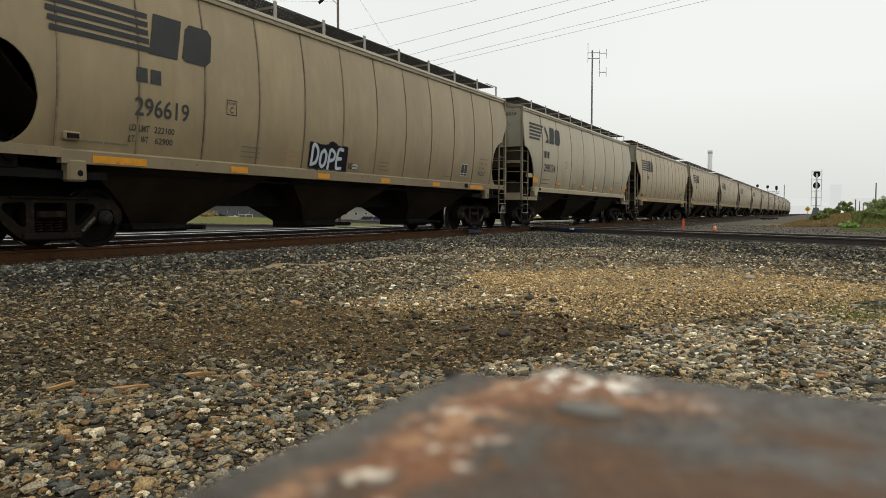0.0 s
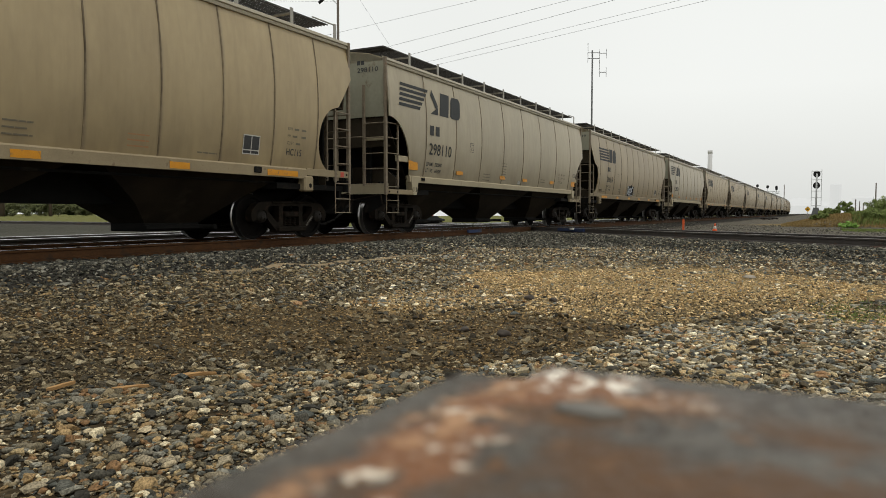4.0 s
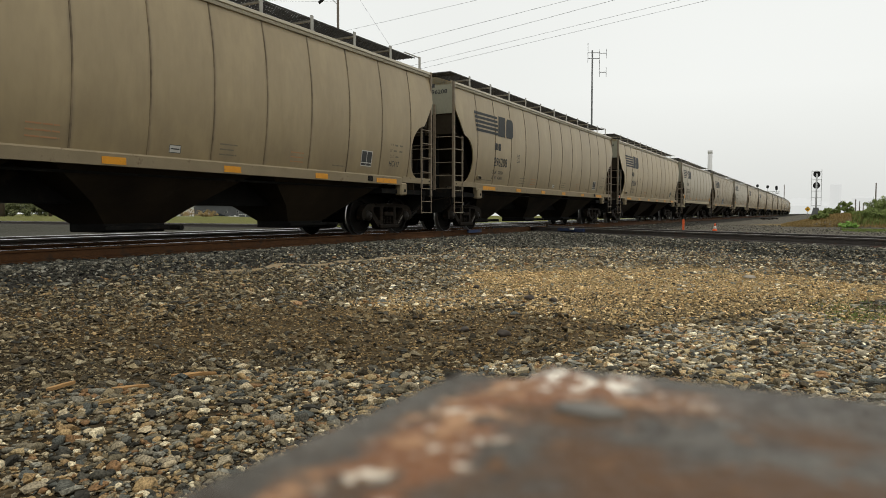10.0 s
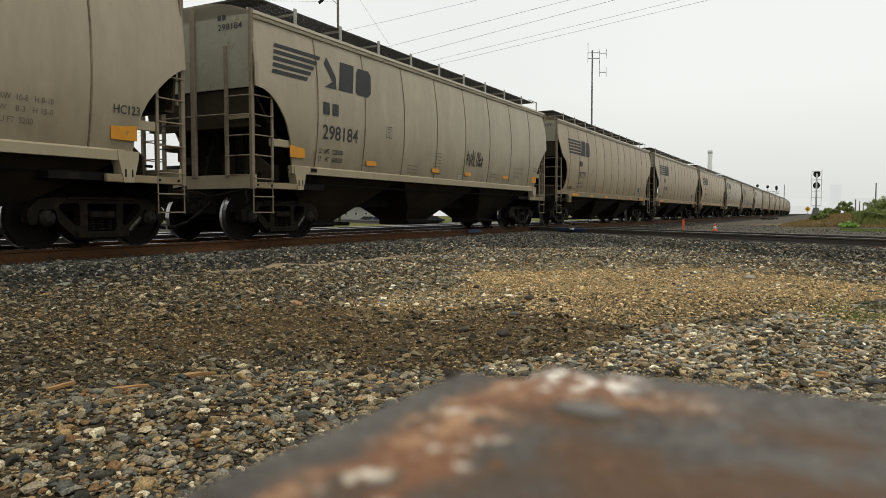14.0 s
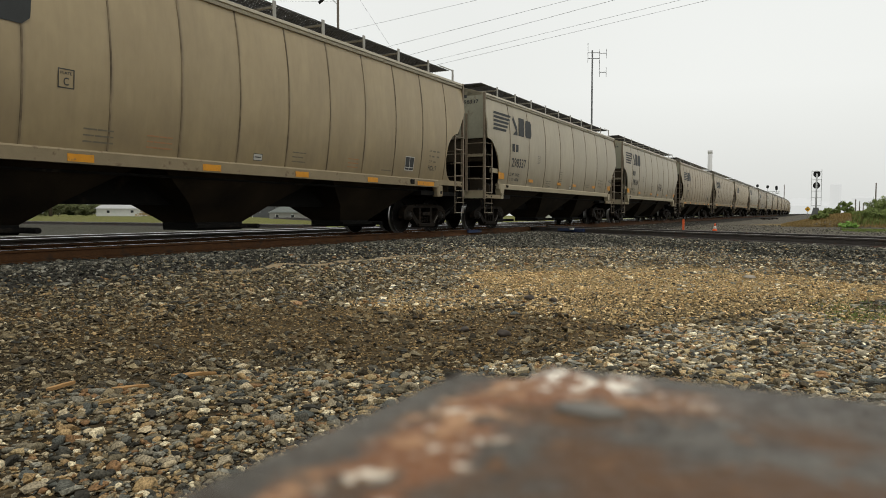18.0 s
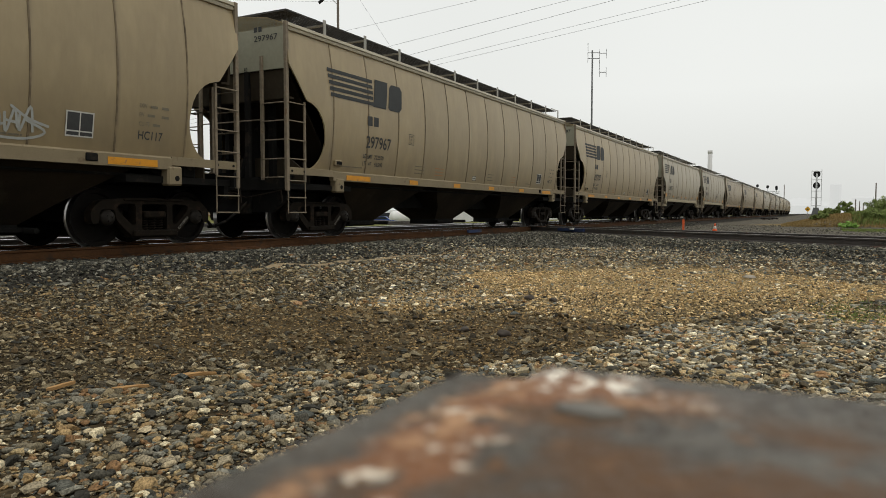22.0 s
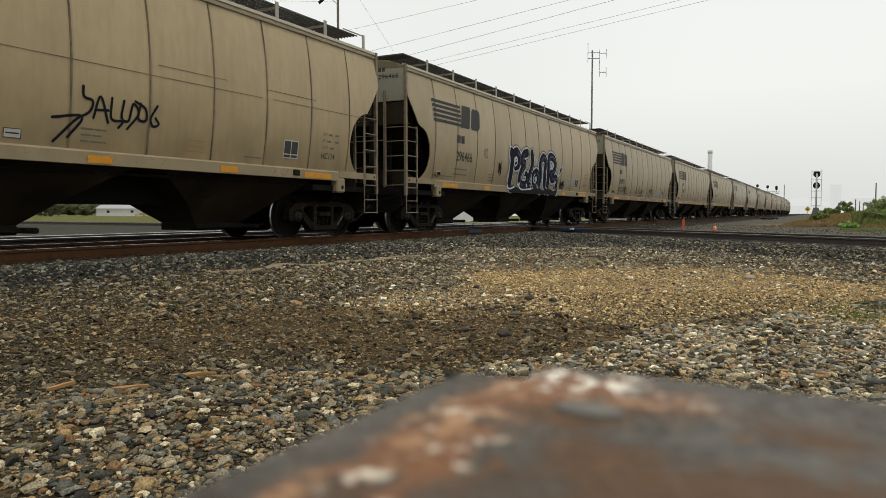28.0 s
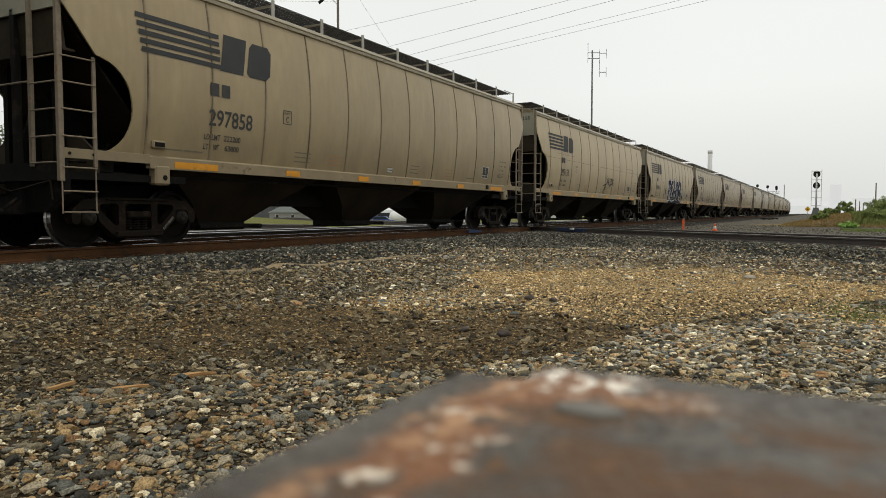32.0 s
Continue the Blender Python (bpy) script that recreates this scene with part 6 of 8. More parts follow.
    q = q[np.minimum(in_patch(q, 9.2, 1.9, 3.3, 2.8, 28), in_patch(q, 7.2, 3.0, 1.8, 0.8, -40)) < 1.1]
    q = q[bare(q)]
    pale = rng.uniform(size=len(q)) < 0.30 + 0.28 * np.sin(q[:, 0] * 1.3 + 1.0) * np.sin(q[:, 1] * 1.1)
    sizes = np.clip(rng.lognormal(math.log(0.022), 0.4, len(q)), 0.008, 0.06)
    scatter("gravel", "fine sandy yellow gravel spread over the yard", q[~pale], sizes[~pale], M_SANDY, False, 20, 0.6, 0.2)
    scatter("gravel", "pale grey gravel strewn on the sand", q[pale], sizes[pale] * 1.3, M_PALE_GRAVEL, False, 21, 0.6, 0.2)
    # paler gravel between the dirt and the ballast
    p = np.stack([rng.uniform(1, 27, 70000), rng.uniform(-6.0, 9.2, 70000)], -1)
    r = np.hypot(p[:, 0], p[:, 1])
    d3 = np.abs((p[:, 0] - CROSS_AT.x) * CROSS_DIR.y - (p[:, 1] - CROSS_AT.y) * CROSS_DIR.x)
    def wedge(a):
        along = (a[:, 0] - CROSS_AT.x) * CROSS_DIR.x + (a[:, 1] - CROSS_AT.y) * CROSS_DIR.y
        off = (a[:, 0] - CROSS_AT.x) * CROSS_DIR.y - (a[:, 1] - CROSS_AT.y) * CROSS_DIR.x
        ragged = 0.35 * np.sin(a[:, 0] * 2.3) * np.sin(a[:, 1] * 1.9)
        return (off < -0.9) & ((TRACK_Y - a[:, 1] + ragged < 2.0 + 0.34 * np.maximum(0, a[:, 0] - 8.5)) & (-off + ragged < 1.8 + 0.5 * np.maximum(0, along + 17)) | (TRACK_Y - a[:, 1] + ragged < 2.1))
    dark = np.stack([rng.uniform(7, 26, 60000), rng.uniform(-1.5, 9.2, 60000)], -1)
    dark = dark[wedge(dark)][:22000]
    scatter("ballast", "dark grey ballast spread between the crossing tracks", dark, np.clip(rng.lognormal(math.log(0.043), 0.38, len(dark)), 0.02, 0.1), M_BALLAST, False, 25, 0.7, 0.2)
    p = p[~wedge(p) & (r > 7.0) & (r < 24.5) & (d3 > 1.5) & (p[:, 0] < 20.5 + 0.84 * (p[:, 1] - 3.9)) & (in_patch(p, 9.2, 1.9, 3.3, 2.8, 28) > 0.9)]
    sizes = np.clip(rng.lognormal(math.log(0.036), 0.42, len(p)), 0.014, 0.09)
    brown = p[:, 0] + rng.normal(0, 0.8, len(p)) < 1.25 * p[:, 1]
    scatter("gravel", "pale grey gravel along the foot of the ballast", p[~brown], sizes[~brown], M_PALE_GRAVEL, False, 15, 0.62, 0.2)
    scatter("gravel", "grey-brown gravel along the foot of the ballast", p[brown], sizes[brown], M_PEBBLE, False, 22, 0.62, 0.2)
    # ballast shoulders
    p = np.stack([rng.uniform(2, 28, 25000), TRACK_Y - 0.90 - np.abs(rng.normal(0, 1.05, 25000))], -1)
    p = p[p[:, 1] > TRACK_Y - 3.3]
    scatter("ballast", "dark grey crushed ballast along the rusted rail", p, np.clip(rng.lognormal(math.log(0.043), 0.35, len(p)), 0.022, 0.10), M_BALLAST, False, 16, 0.72, 0.2)
    u = rng.uniform(-21, 1, 30000)
    side = -(0.90 + np.abs(rng.normal(0, 0.85, 30000)))
    q = np.stack([CROSS_AT.x + u * CROSS_DIR.x + side * CROSS_DIR.y, CROSS_AT.y + u * CROSS_DIR.y - side * CROSS_DIR.x], -1)
    p = q[np.abs(q[:, 1] - TRACK_Y) > 1.2]
    scatter("ballast", "dark grey crushed ballast along the crossing track", p, np.clip(rng.lognormal(math.log(0.043), 0.35, len(p)), 0.022, 0.10), M_BALLAST, False, 17, 0.72, 0.2)
    p = np.stack([rng.uniform(20, 60, 9000), rng.uniform(-6, TRACK_Y - 0.9, 9000)], -1)
    d3 = (p[:, 0] - CROSS_AT.x) * CROSS_DIR.y - (p[:, 1] - CROSS_AT.y) * CROSS_DIR.x
    p = p[(d3 > 0.9) & ((p[:, 0] < 49) | (p[:, 1] > 2))]
    scatter("gravel", "grey gravel beyond the crossing track", p, np.clip(rng.lognormal(math.log(0.06), 0.3, len(p)), 0.03, 0.11), M_BALLAST, False, 18, 0.55, 0.3)


build_stones()

# ---- rusty steel block in front of the lens ----
TOP = EYE.z - 0.05


def rusty_material():
    """Weathered grey steel: rust and bright chipped flakes along the worn ridge that follows its edge."""
    m = material("rust_and_grey_steel", (0.115, 0.100, 0.080), (0.040, 0.035, 0.027), rough=0.6, scale=50, fine=260, bump=0.5, rust=(0.080, 0.047, 0.023), rust_amount=0.30, rust_scale=30)
    n, l = m.node_tree.nodes, m.node_tree.links
    b = n["Principled BSDF"]
    below = b.inputs["Base Color"].links[0].from_socket
    co = n.new("ShaderNodeTexCoord")
    sep = n.new("ShaderNodeSeparateXYZ")
    l.new(co.outputs["Object"], sep.inputs[0])
    mx = n.new("ShaderNodeMath")
    mx.operation = "SMOOTH_MAX"
    mx.inputs[2].default_value = 0.03
    l.new(sep.outputs["X"], mx.inputs[0])
    l.new(sep.outputs["Y"], mx.inputs[1])
    ns = n.new("ShaderNodeTexNoise")
    ns.inputs["Scale"].default_value, ns.inputs["Detail"].default_value = 60, 6
    l.new(co.outputs["Object"], ns.inputs["Vector"])
    off = n.new("ShaderNodeMath")
    off.operation = "MULTIPLY_ADD"
    off.inputs[1].default_value = 0.03
    l.new(ns.outputs["Fac"], off.inputs[0])
    l.new(mx.outputs[0], off.inputs[2])

    def band(centre, width):
        d = n.new("ShaderNodeMath")
        d.operation = "SUBTRACT"
        d.inputs[1].default_value = centre
        l.new(off.outputs[0], d.inputs[0])
        a = n.new("ShaderNodeMath")
        a.operation = "ABSOLUTE"
        l.new(d.outputs[0], a.inputs[0])
        r = n.new("ShaderNodeMapRange")
        r.interpolation_type = "SMOOTHSTEP"
        r.inputs["From Min"].default_value, r.inputs["From Max"].default_value = width, width * 0.4
        l.new(a.outputs[0], r.inputs["Value"])
        return r.outputs[0]

    def chips(scale, lo, hi, mask):
        t = n.new("ShaderNodeTexNoise")
        t.inputs["Scale"].default_value, t.inputs["Detail"].default_value = scale, 4
        l.new(co.outputs["Object"], t.inputs["Vector"])
        r = n.new("ShaderNodeMapRange")
        r.interpolation_type = "SMOOTHSTEP"
        r.inputs["From Min"].default_value, r.inputs["From Max"].default_value = lo, hi
        l.new(t.outputs["Fac"], r.inputs["Value"])
        mu = n.new("ShaderNodeMath")
        mu.operation = "MULTIPLY"
        l.new(r.outputs[0], mu.inputs[0])
        l.new(mask, mu.inputs[1])
        return mu.outputs[0]
    side = n.new("ShaderNodeMapRange")
    side.interpolation_type = "SMOOTHSTEP"
    side.inputs["From Min"].default_value, side.inputs["From Max"].default_value = -0.10, -0.055
    l.new(sep.outputs["Y"], side.inputs["Value"])
    keep = n.new("ShaderNodeMath")
    keep.operation = "MULTIPLY"
    l.new(band(-0.021, 0.016), keep.inputs[0])
    l.new(side.outputs[0], keep.inputs[1])
    ridge, inner = keep.outputs[0], band(-0.058, 0.044)
    gap = n.new("ShaderNodeVectorMath")
    gap.operation = "DISTANCE"
    gap.inputs[1].default_value = (-0.026, -0.048, TOP)
    l.new(co.outputs["Object"], gap.inputs[0])
    worn = n.new("ShaderNodeMapRange")
    worn.interpolation_type = "SMOOTHSTEP"
    worn.inputs["From Min"].default_value, worn.inputs["From Max"].default_value = 0.024, 0.010
    l.new(gap.outputs["Value"], worn.inputs["Value"])
    corner = worn.outputs[0]
    whole = n.new("ShaderNodeValue")
    whole.outputs[0].default_value = 0.8
    for colour, mask in (((0.120, 0.110, 0.093), chips(30, 0.44, 0.60, whole.outputs[0])), ((0.040, 0.027, 0.017), chips(80, 0.52, 0.66, whole.outputs[0])), ((0.062, 0.054, 0.045), chips(210, 0.50, 0.64, whole.outputs[0])), ((0.16, 0.15, 0.128), chips(260, 0.56, 0.68, whole.outputs[0])), ((0.092, 0.045, 0.017), chips(34, 0.43, 0.58, inner)),
                         ((0.135, 0.062, 0.020), chips(100, 0.57, 0.68, inner)), ((0.20, 0.085, 0.034), chips(60, 0.36, 0.52, ridge)), ((0.42, 0.235, 0.12), chips(95, 0.47, 0.62, ridge)), ((0.80, 0.70, 0.56), chips(130, 0.58, 0.68, ridge)), ((0.24, 0.105, 0.045), chips(120, 0.44, 0.58, corner)), ((0.88, 0.82, 0.70), chips(170, 0.50, 0.60, corner))):
        mix = n.new("ShaderNodeMix")
        mix.data_type = "RGBA"
        mix.inputs[7].default_value = (*colour, 1)
        l.new(mask, mix.inputs[0])
        l.new(below, mix.inputs[6])
        below = mix.outputs[2]
    l.new(below, b.inputs["Base Color"])
    return m


def build_block():
    bm = bmesh.new()
    box(bm, -0.5, 0.0, -0.42, 0.0, GROUND - 0.02, TOP)
    vertical = [e for e in bm.edges if abs(e.verts[0].co.z - e.verts[1].co.z) > 0.2]
    bmesh.ops.bevel(bm, geom=vertical, offset=0.021, segments=8, affect="EDGES")
    rim = [e for e in bm.edges if all(v.co.z > TOP - 0.001 for v in e.verts)]
    bmesh.ops.bevel(bm, geom=rim, offset=0.012, segments=4, affect="EDGES")
    return bm


block = part("steel_block", build_block(), rusty_material())
block.matrix_world = pose(0.231, 0.1105, 0, 0, 0, -0.4)
bm = bmesh.new()
rngf = random.Random(4)
outer = [(0.0070 * rngf.uniform(0.8, 1.15) * math.cos(a), 0.0075 * rngf.uniform(0.8, 1.15) * math.sin(a)) for a in np.linspace(0, 2 * math.pi, 14, endpoint=False)]
foot = [bm.verts.new((x, y, TOP)) for x, y in outer]
rim = [bm.verts.new((x * 0.93, y * 0.93, TOP + 0.0013)) for x, y in outer]
for i in range(14):
    bm.faces.new((foot[i], foot[(i + 1) % 14], rim[(i + 1) % 14], rim[i]))
bm.faces.new(rim)
flake = part("paint_flake", bm, material("grey_paint_flake", (0.17, 0.158, 0.135), (0.10, 0.092, 0.078), rough=0.6, scale=120), block, "raised flake of grey paint")
flake.location = (-0.058, -0.060, 0)
flake.scale = (0.85, 1.2, 1)
tagged(block, "weathered grey steel block with rust and flaking paint", "steel block")

# ---- small things in the yard ----
M_CHIP = material("splintered_wood", (0.46, 0.27, 0.11), (0.30, 0.165, 0.065), rough=0.85, scale=9, stretch=(1, 8, 8))
for x, y, w, turn, h in ((2.82, 3.08, 0.25, -58, 0.012), (2.47, 3.16, 0.20, -64, 0.012), (2.31, 3.50, 0.14, -20, 0.016)):
    bm = bmesh.new()
    prism(bm, [(-w / 2, -0.006), (-w * 0.2, -0.012), (w * 0.2, -0.009), (w / 2, -0.002), (w * 0.46, 0.006), (w * 0.1, 0.013), (-w * 0.48, 0.005)], "z", 0.0, h)
    for v in bm.verts:
        v.co.z += 0.009 * math.sin(v.co.x * 22)
    ob = part("wood_splinter", bm, M_CHIP)
    ob.matrix_world = pose(x, y, float(ground_level(x, y)) + 0.018, 6, 0, turn)
    tagged(ob, "reddish splinter of wood lying on gravel", "wood scrap", "wood splinters")


def lump(name, label, category, x, y, size, mat, seed, flat=0.7):
    bm = bmesh.new()
    bmesh.ops.create_icosphere(bm, subdivisions=3, radius=0.5)
    for v in bm.verts:
        v.co *= 1 + 0.35 * noise.noise(v.co * 2 + Vector((seed, 3, 1)))
        v.co = Vector((v.co.x * size * 1.2, v.co.y * size, v.co.z * size * flat))
    for f in bm.faces:
        f.smooth = True
    ob = part(name, bm, mat)
    ob.matrix_world = pose(x, y, float(ground_level(x, y)) + size * flat * 0.3, 0, 0, seed * 40)
    return tagged(ob, label, category)


M_ROCK = material("dark_brown_rock", (0.07, 0.055, 0.042), (0.035, 0.028, 0.022), scale=14)
M_RAG = material("grey_cloth", (0.36, 0.32, 0.26), (0.26, 0.23, 0.18), rough=0.9, scale=14)
for i, (x, y, sz) in enumerate(((7.05, 2.72, 0.10), (7.0, 2.44, 0.08), (4.95, 2.12, 0.09), (5.05, 2.5, 0.07), (7.9, 3.75, 0.08))):
    lump("rock", "lone dark brown rock on sandy gravel", "rock", x, y, sz, M_ROCK, i + 1)
lump("rag", "crumpled pale rag lying on the gravel", "rag", 10.9, 0.9, 0.15, M_RAG, 7, 0.35)

# sandy streak spilled along the foot of the ballast
M_STREAK = material("pale_spilled_grain", (0.33, 0.25, 0.145), (0.22, 0.165, 0.095), rough=0.95, scale=8, fine=90, bump=0.6)


def build_streak():
    bm = bmesh.new()
    rows = []
    rng = random.Random(4)
    for i in range(60):
        t = i / 59
        x, y = 7.6 + 5.6 * t, 8.0 + 0.2 * math.sin(t * 5) + 0.12 * math.sin(t * 23) - 0.1 * t
        w = 0.12 * (0.5 + math.sin(math.pi * t)) * rng.uniform(0.5, 1.25)
        g = float(ground_level(x, y))
        rows.append([bm.verts.new((x, y + k * w, g + (0.03 if k == 0 else -0.01))) for k in (-1, 0, 1)])
    for a, b in zip(rows, rows[1:]):
        for j in (0, 1):
            bm.faces.new((a[j], b[j], b[j + 1], a[j + 1])).smooth = True
    return bm


tagged(part("spilled_grain", build_streak(), M_STREAK), "pale streak of grain spilled along the ballast", "spilled grain")

# marker post and cone beyond the crossing
marker = thing("marker_post", "thin orange plastic marker post in gravel", "marker post", pose(37.5, 6.22, float(ground_level(37.5, 6.22)), 0, 2, 0))
bm = bmesh.new()
prism(bm, [(-0.05, 0.0), (0.05, 0.0), (0.05, 0.60), (0.03, 0.64), (-0.03, 0.64), (-0.05, 0.60)], "x", -0.012, 0.012)
part("blade", bm, M_ORANGE, marker)
bm = bmesh.new()
rod(bm, (0, 0, 0), (0, 0, 0.05), 0.09, 12)
part("base", bm, M_NEAR_BLACK, marker)
cone = thing("traffic_cone", "small battered orange and white traffic cone", "traffic cone", pose(37.2, 4.68, float(ground_level(37.2, 4.68)), 0, 8, 0))
bm = bmesh.new()
box(bm, -0.15, 0.15, -0.15, 0.15, 0.0, 0.03, bevel=0.01)
part("base", bm, M_ORANGE, cone)
for z0, z1, mat, note in ((0.03, 0.14, M_ORANGE, "orange lower part"), (0.14, 0.27, M_PALE, "white reflective collar"), (0.27, 0.42, M_ORANGE, "orange tip")):
    bm = bmesh.new()
    rod(bm, (0, 0, z0), (0, 0, z1), 0.125 - 0.24 * z0, 16, 0.125 - 0.24 * z1)
    part("cone_body", bm, mat, cone, note)
# old ties and rails lying beside the line
for i, (x, y, turn) in enumerate(((112, 7.6, 8), (114, 6.9, 12), (117, 7.4, -6), (119, 6.4, 10), (109, 6.6, 4))):
    bm = bmesh.new()
    box(bm, -2.6, 2.6, -0.13, 0.13, 0, 0.2, bevel=0.015)
    ob = part("old_tie", bm, M_TIE)
    ob.matrix_world = pose(x, y, float(ground_level(x, y)), 0, 0, turn)
    tagged(ob, "old wooden tie lying beside the line", "railway tie", "old ties beside the line")

# ---- plants ----
M_DRY = material("dry_yellow_grass", (0.35, 0.245, 0.095), (0.19, 0.13, 0.05), rough=0.9, scale=0.6, fine=12, bump=0)
M_GREEN = material("green_weed_leaves", (0.20, 0.25, 0.06), (0.10, 0.135, 0.035), rough=0.7, scale=0.8, fine=14, bump=0)
M_LIME = material("bright_green_leaves", (0.26, 0.44, 0.09), (0.16, 0.29, 0.05), rough=0.6, scale=3, fine=20, bump=0)
# leaf colour paled to stand in for the haze over the field
M_HEDGE = material("hazy_olive_leaves", (0.19, 0.20, 0.085), (0.11, 0.125, 0.05), rough=0.8, scale=0.3, fine=5, bump=0)
M_TWIG = material("brown_twigs", (0.10, 0.075, 0.05), (0.06, 0.045, 0.03), rough=0.9, scale=6)
M_LEAF = material("dull_tree_leaves", (0.075, 0.105, 0.035), (0.035, 0.055, 0.02), rough=0.75, scale=0.5, fine=9, bump=0)


def blades(name, label, pts, height, width, mat, seed, category="grass"):
    """Narrow bent blades standing on the ground."""
    rng = random.Random(seed)
    verts, faces = [], []
    for x, y in pts:
        z = float(ground_level(x, y)) - 0.02
        h, a, lean = height * rng.uniform(0.5, 1.25), rng.uniform(0, 6.28), rng.uniform(0.1, 0.5) * height
        dx, dy = math.cos(a) * width / 2, math.sin(a) * width / 2
        lx, ly = math.cos(a + 1.3) * lean, math.sin(a + 1.3) * lean
        k = len(verts)
        verts += [(x - dx, y - dy, z), (x + dx, y + dy, z), (x + dx * 0.8 + lx * 0.35, y + dy * 0.8 + ly * 0.35, z + h * 0.6), (x - dx * 0.8 + lx * 0.35, y - dy * 0.8 + ly * 0.35, z + h * 0.6), (x + lx, y + ly, z + h)]
        faces += [(k, k + 1, k + 2, k + 3), (k + 3, k + 2, k + 4)]
    me = bpy.data.meshes.new(name)
    me.from_pydata(verts, [], faces)
    ob = part_mesh(name, me, mat)
    return tagged(ob, label, category, kind="stuff")


def leaf_cloud(clumps, leaf, count, seed):
    """Leaves spread in ragged clumps: (x, y, z, radius)."""
    rng = random.Random(seed)
    verts, faces = [], []
    for cx, cy, cz, r in clumps:
        for _ in range(count):
            d = Vector((rng.gauss(0, 1), rng.gauss(0, 1), rng.gauss(0, 1))).normalized() * r * rng.uniform(0.25, 1.0) ** 0.6
            c = Vector((cx, cy, cz)) + Vector((d.x, d.y, d.z * 0.8))
            u = Vector((rng.gauss(0, 1), rng.gauss(0, 1), rng.gauss(0, 1))).normalized()
            w = u.orthogonal().normalized()
            s = leaf * rng.uniform(0.6, 1.3)
            k = len(verts)
            verts += [tuple(c - u * s), tuple(c + w * s * 0.45), tuple(c + u * s), tuple(c - w * s * 0.45)]
            faces.append((k, k + 1, k + 2, k + 3))
    me = bpy.data.meshes.new("leaves")
    me.from_pydata(verts, [], faces)
    return me


def shrub(name, label, x, y, height, spread, mat, seed, leaf=0.06, count=70, clumps=26):
    rng = random.Random(seed)
    z = float(ground_level(x, y))
    plant = thing(name, label, "shrub", pose(x, y, z))
    bm = bmesh.new()
    spots = []
    for i in range(9):
        a = rng.uniform(0, 6.28)
        tip = Vector((math.cos(a) * spread * rng.uniform(0.2, 0.8), math.sin(a) * spread * rng.uniform(0.2, 0.8), height * rng.uniform(0.5, 0.9)))
        mid = tip * 0.5 + Vector((0, 0, height * 0.1))
        rod(bm, (0, 0, -0.05), mid, 0.018, 5, 0.012)
        rod(bm, mid, tip, 0.012, 5, 0.005)
    part("branch", bm, M_TWIG, plant)
    for i in range(clumps):
        a, r = rng.uniform(0, 6.28), spread * math.sqrt(rng.random())
        spots.append((math.cos(a) * r, math.sin(a) * r, height * rng.uniform(0.15, 0.95) * (1 - 0.5 * r / spread), spread * rng.uniform(0.16, 0.32)))
    part_mesh("foliage", leaf_cloud(spots, leaf, count, seed), mat, plant)
    return plant


def tree(name, label, x, y, height, spread, mat, seed):
    rng = random.Random(seed)
    z = float(ground_level(x, y))
    plant = thing(name, label, "tree", pose(x, y, z))
    bm = bmesh.new()
    rod(bm, (0, 0, -0.1), (0.1, 0, height * 0.4), height * 0.03, 9, height * 0.02)
    rod(bm, (0.1, 0, height * 0.4), (0.3, 0.1, height * 0.8), height * 0.02, 8, height * 0.008)
    spots = []
    for i in range(12):
        a, zz = rng.uniform(0, 6.28), height * rng.uniform(0.35, 0.75)
        tip = Vector((math.cos(a) * spread * rng.uniform(0.4, 0.9), math.sin(a) * spread * rng.uniform(0.4, 0.9), zz + height * rng.uniform(0.05, 0.2)))
        rod(bm, (0.15, 0.03, zz * 0.85), tip, height * 0.008, 6, height * 0.003)
        spots.append((*tip, spread * rng.uniform(0.25, 0.4)))
    part("trunk", bm, M_TWIG, plant)
    for i in range(26):
        a, r = rng.uniform(0, 6.28), spread * math.sqrt(rng.random()) * 0.85
        spots.append((math.cos(a) * r, math.sin(a) * r, height * rng.uniform(0.4, 0.95) * (1 - 0.25 * r / spread), spread * rng.uniform(0.2, 0.36)))
    part_mesh("crown", leaf_cloud(spots, height * 0.022, 70, seed), mat, plant)
    return plant


def mound_points(count, seed, x0=48.5, x1=60, y0=-22, y1=3.0):
    rng = np.random.default_rng(seed)
    p = np.stack([rng.uniform(x0, x1, count), rng.uniform(y0, y1, count)], -1)
    h = ground_level(p[:, 0], p[:, 1]) - GROUND
    return p[h > 0.06]


blades("dry_grass", "dry yellow grass covering the low mound", mound_points(46000, 31, 48.2, 60, -12, 3.2), 0.17, 0.026, M_DRY, 51)
blades("green_grass", "green weeds among the dry grass", mound_points(16000, 32, 49, 58, -12, -1.6), 0.30, 0.03, M_GREEN, 52)
rngp = np.random.default_rng(33)
blades("short_grass", "short green grass at the mound's foot", np.stack([rngp.normal(44.0, 1.8, 6000), -0.9 - np.abs(rngp.normal(0, 3.0, 6000))], -1), 0.08, 0.02, M_GREEN, 53)
blades("weeds", "sparse green weeds on sandy gravel", np.stack([rngp.normal(7.7, 0.6, 3000), rngp.normal(-0.38, 0.26, 3000)], -1), 0.04, 0.009, M_GREEN, 54)
shrub("leafy_weed", "clump of bright green broad-leaved weed", 48.5, -1.25, 0.40, 0.55, M_LIME, 61, 0.10, 26, 18)
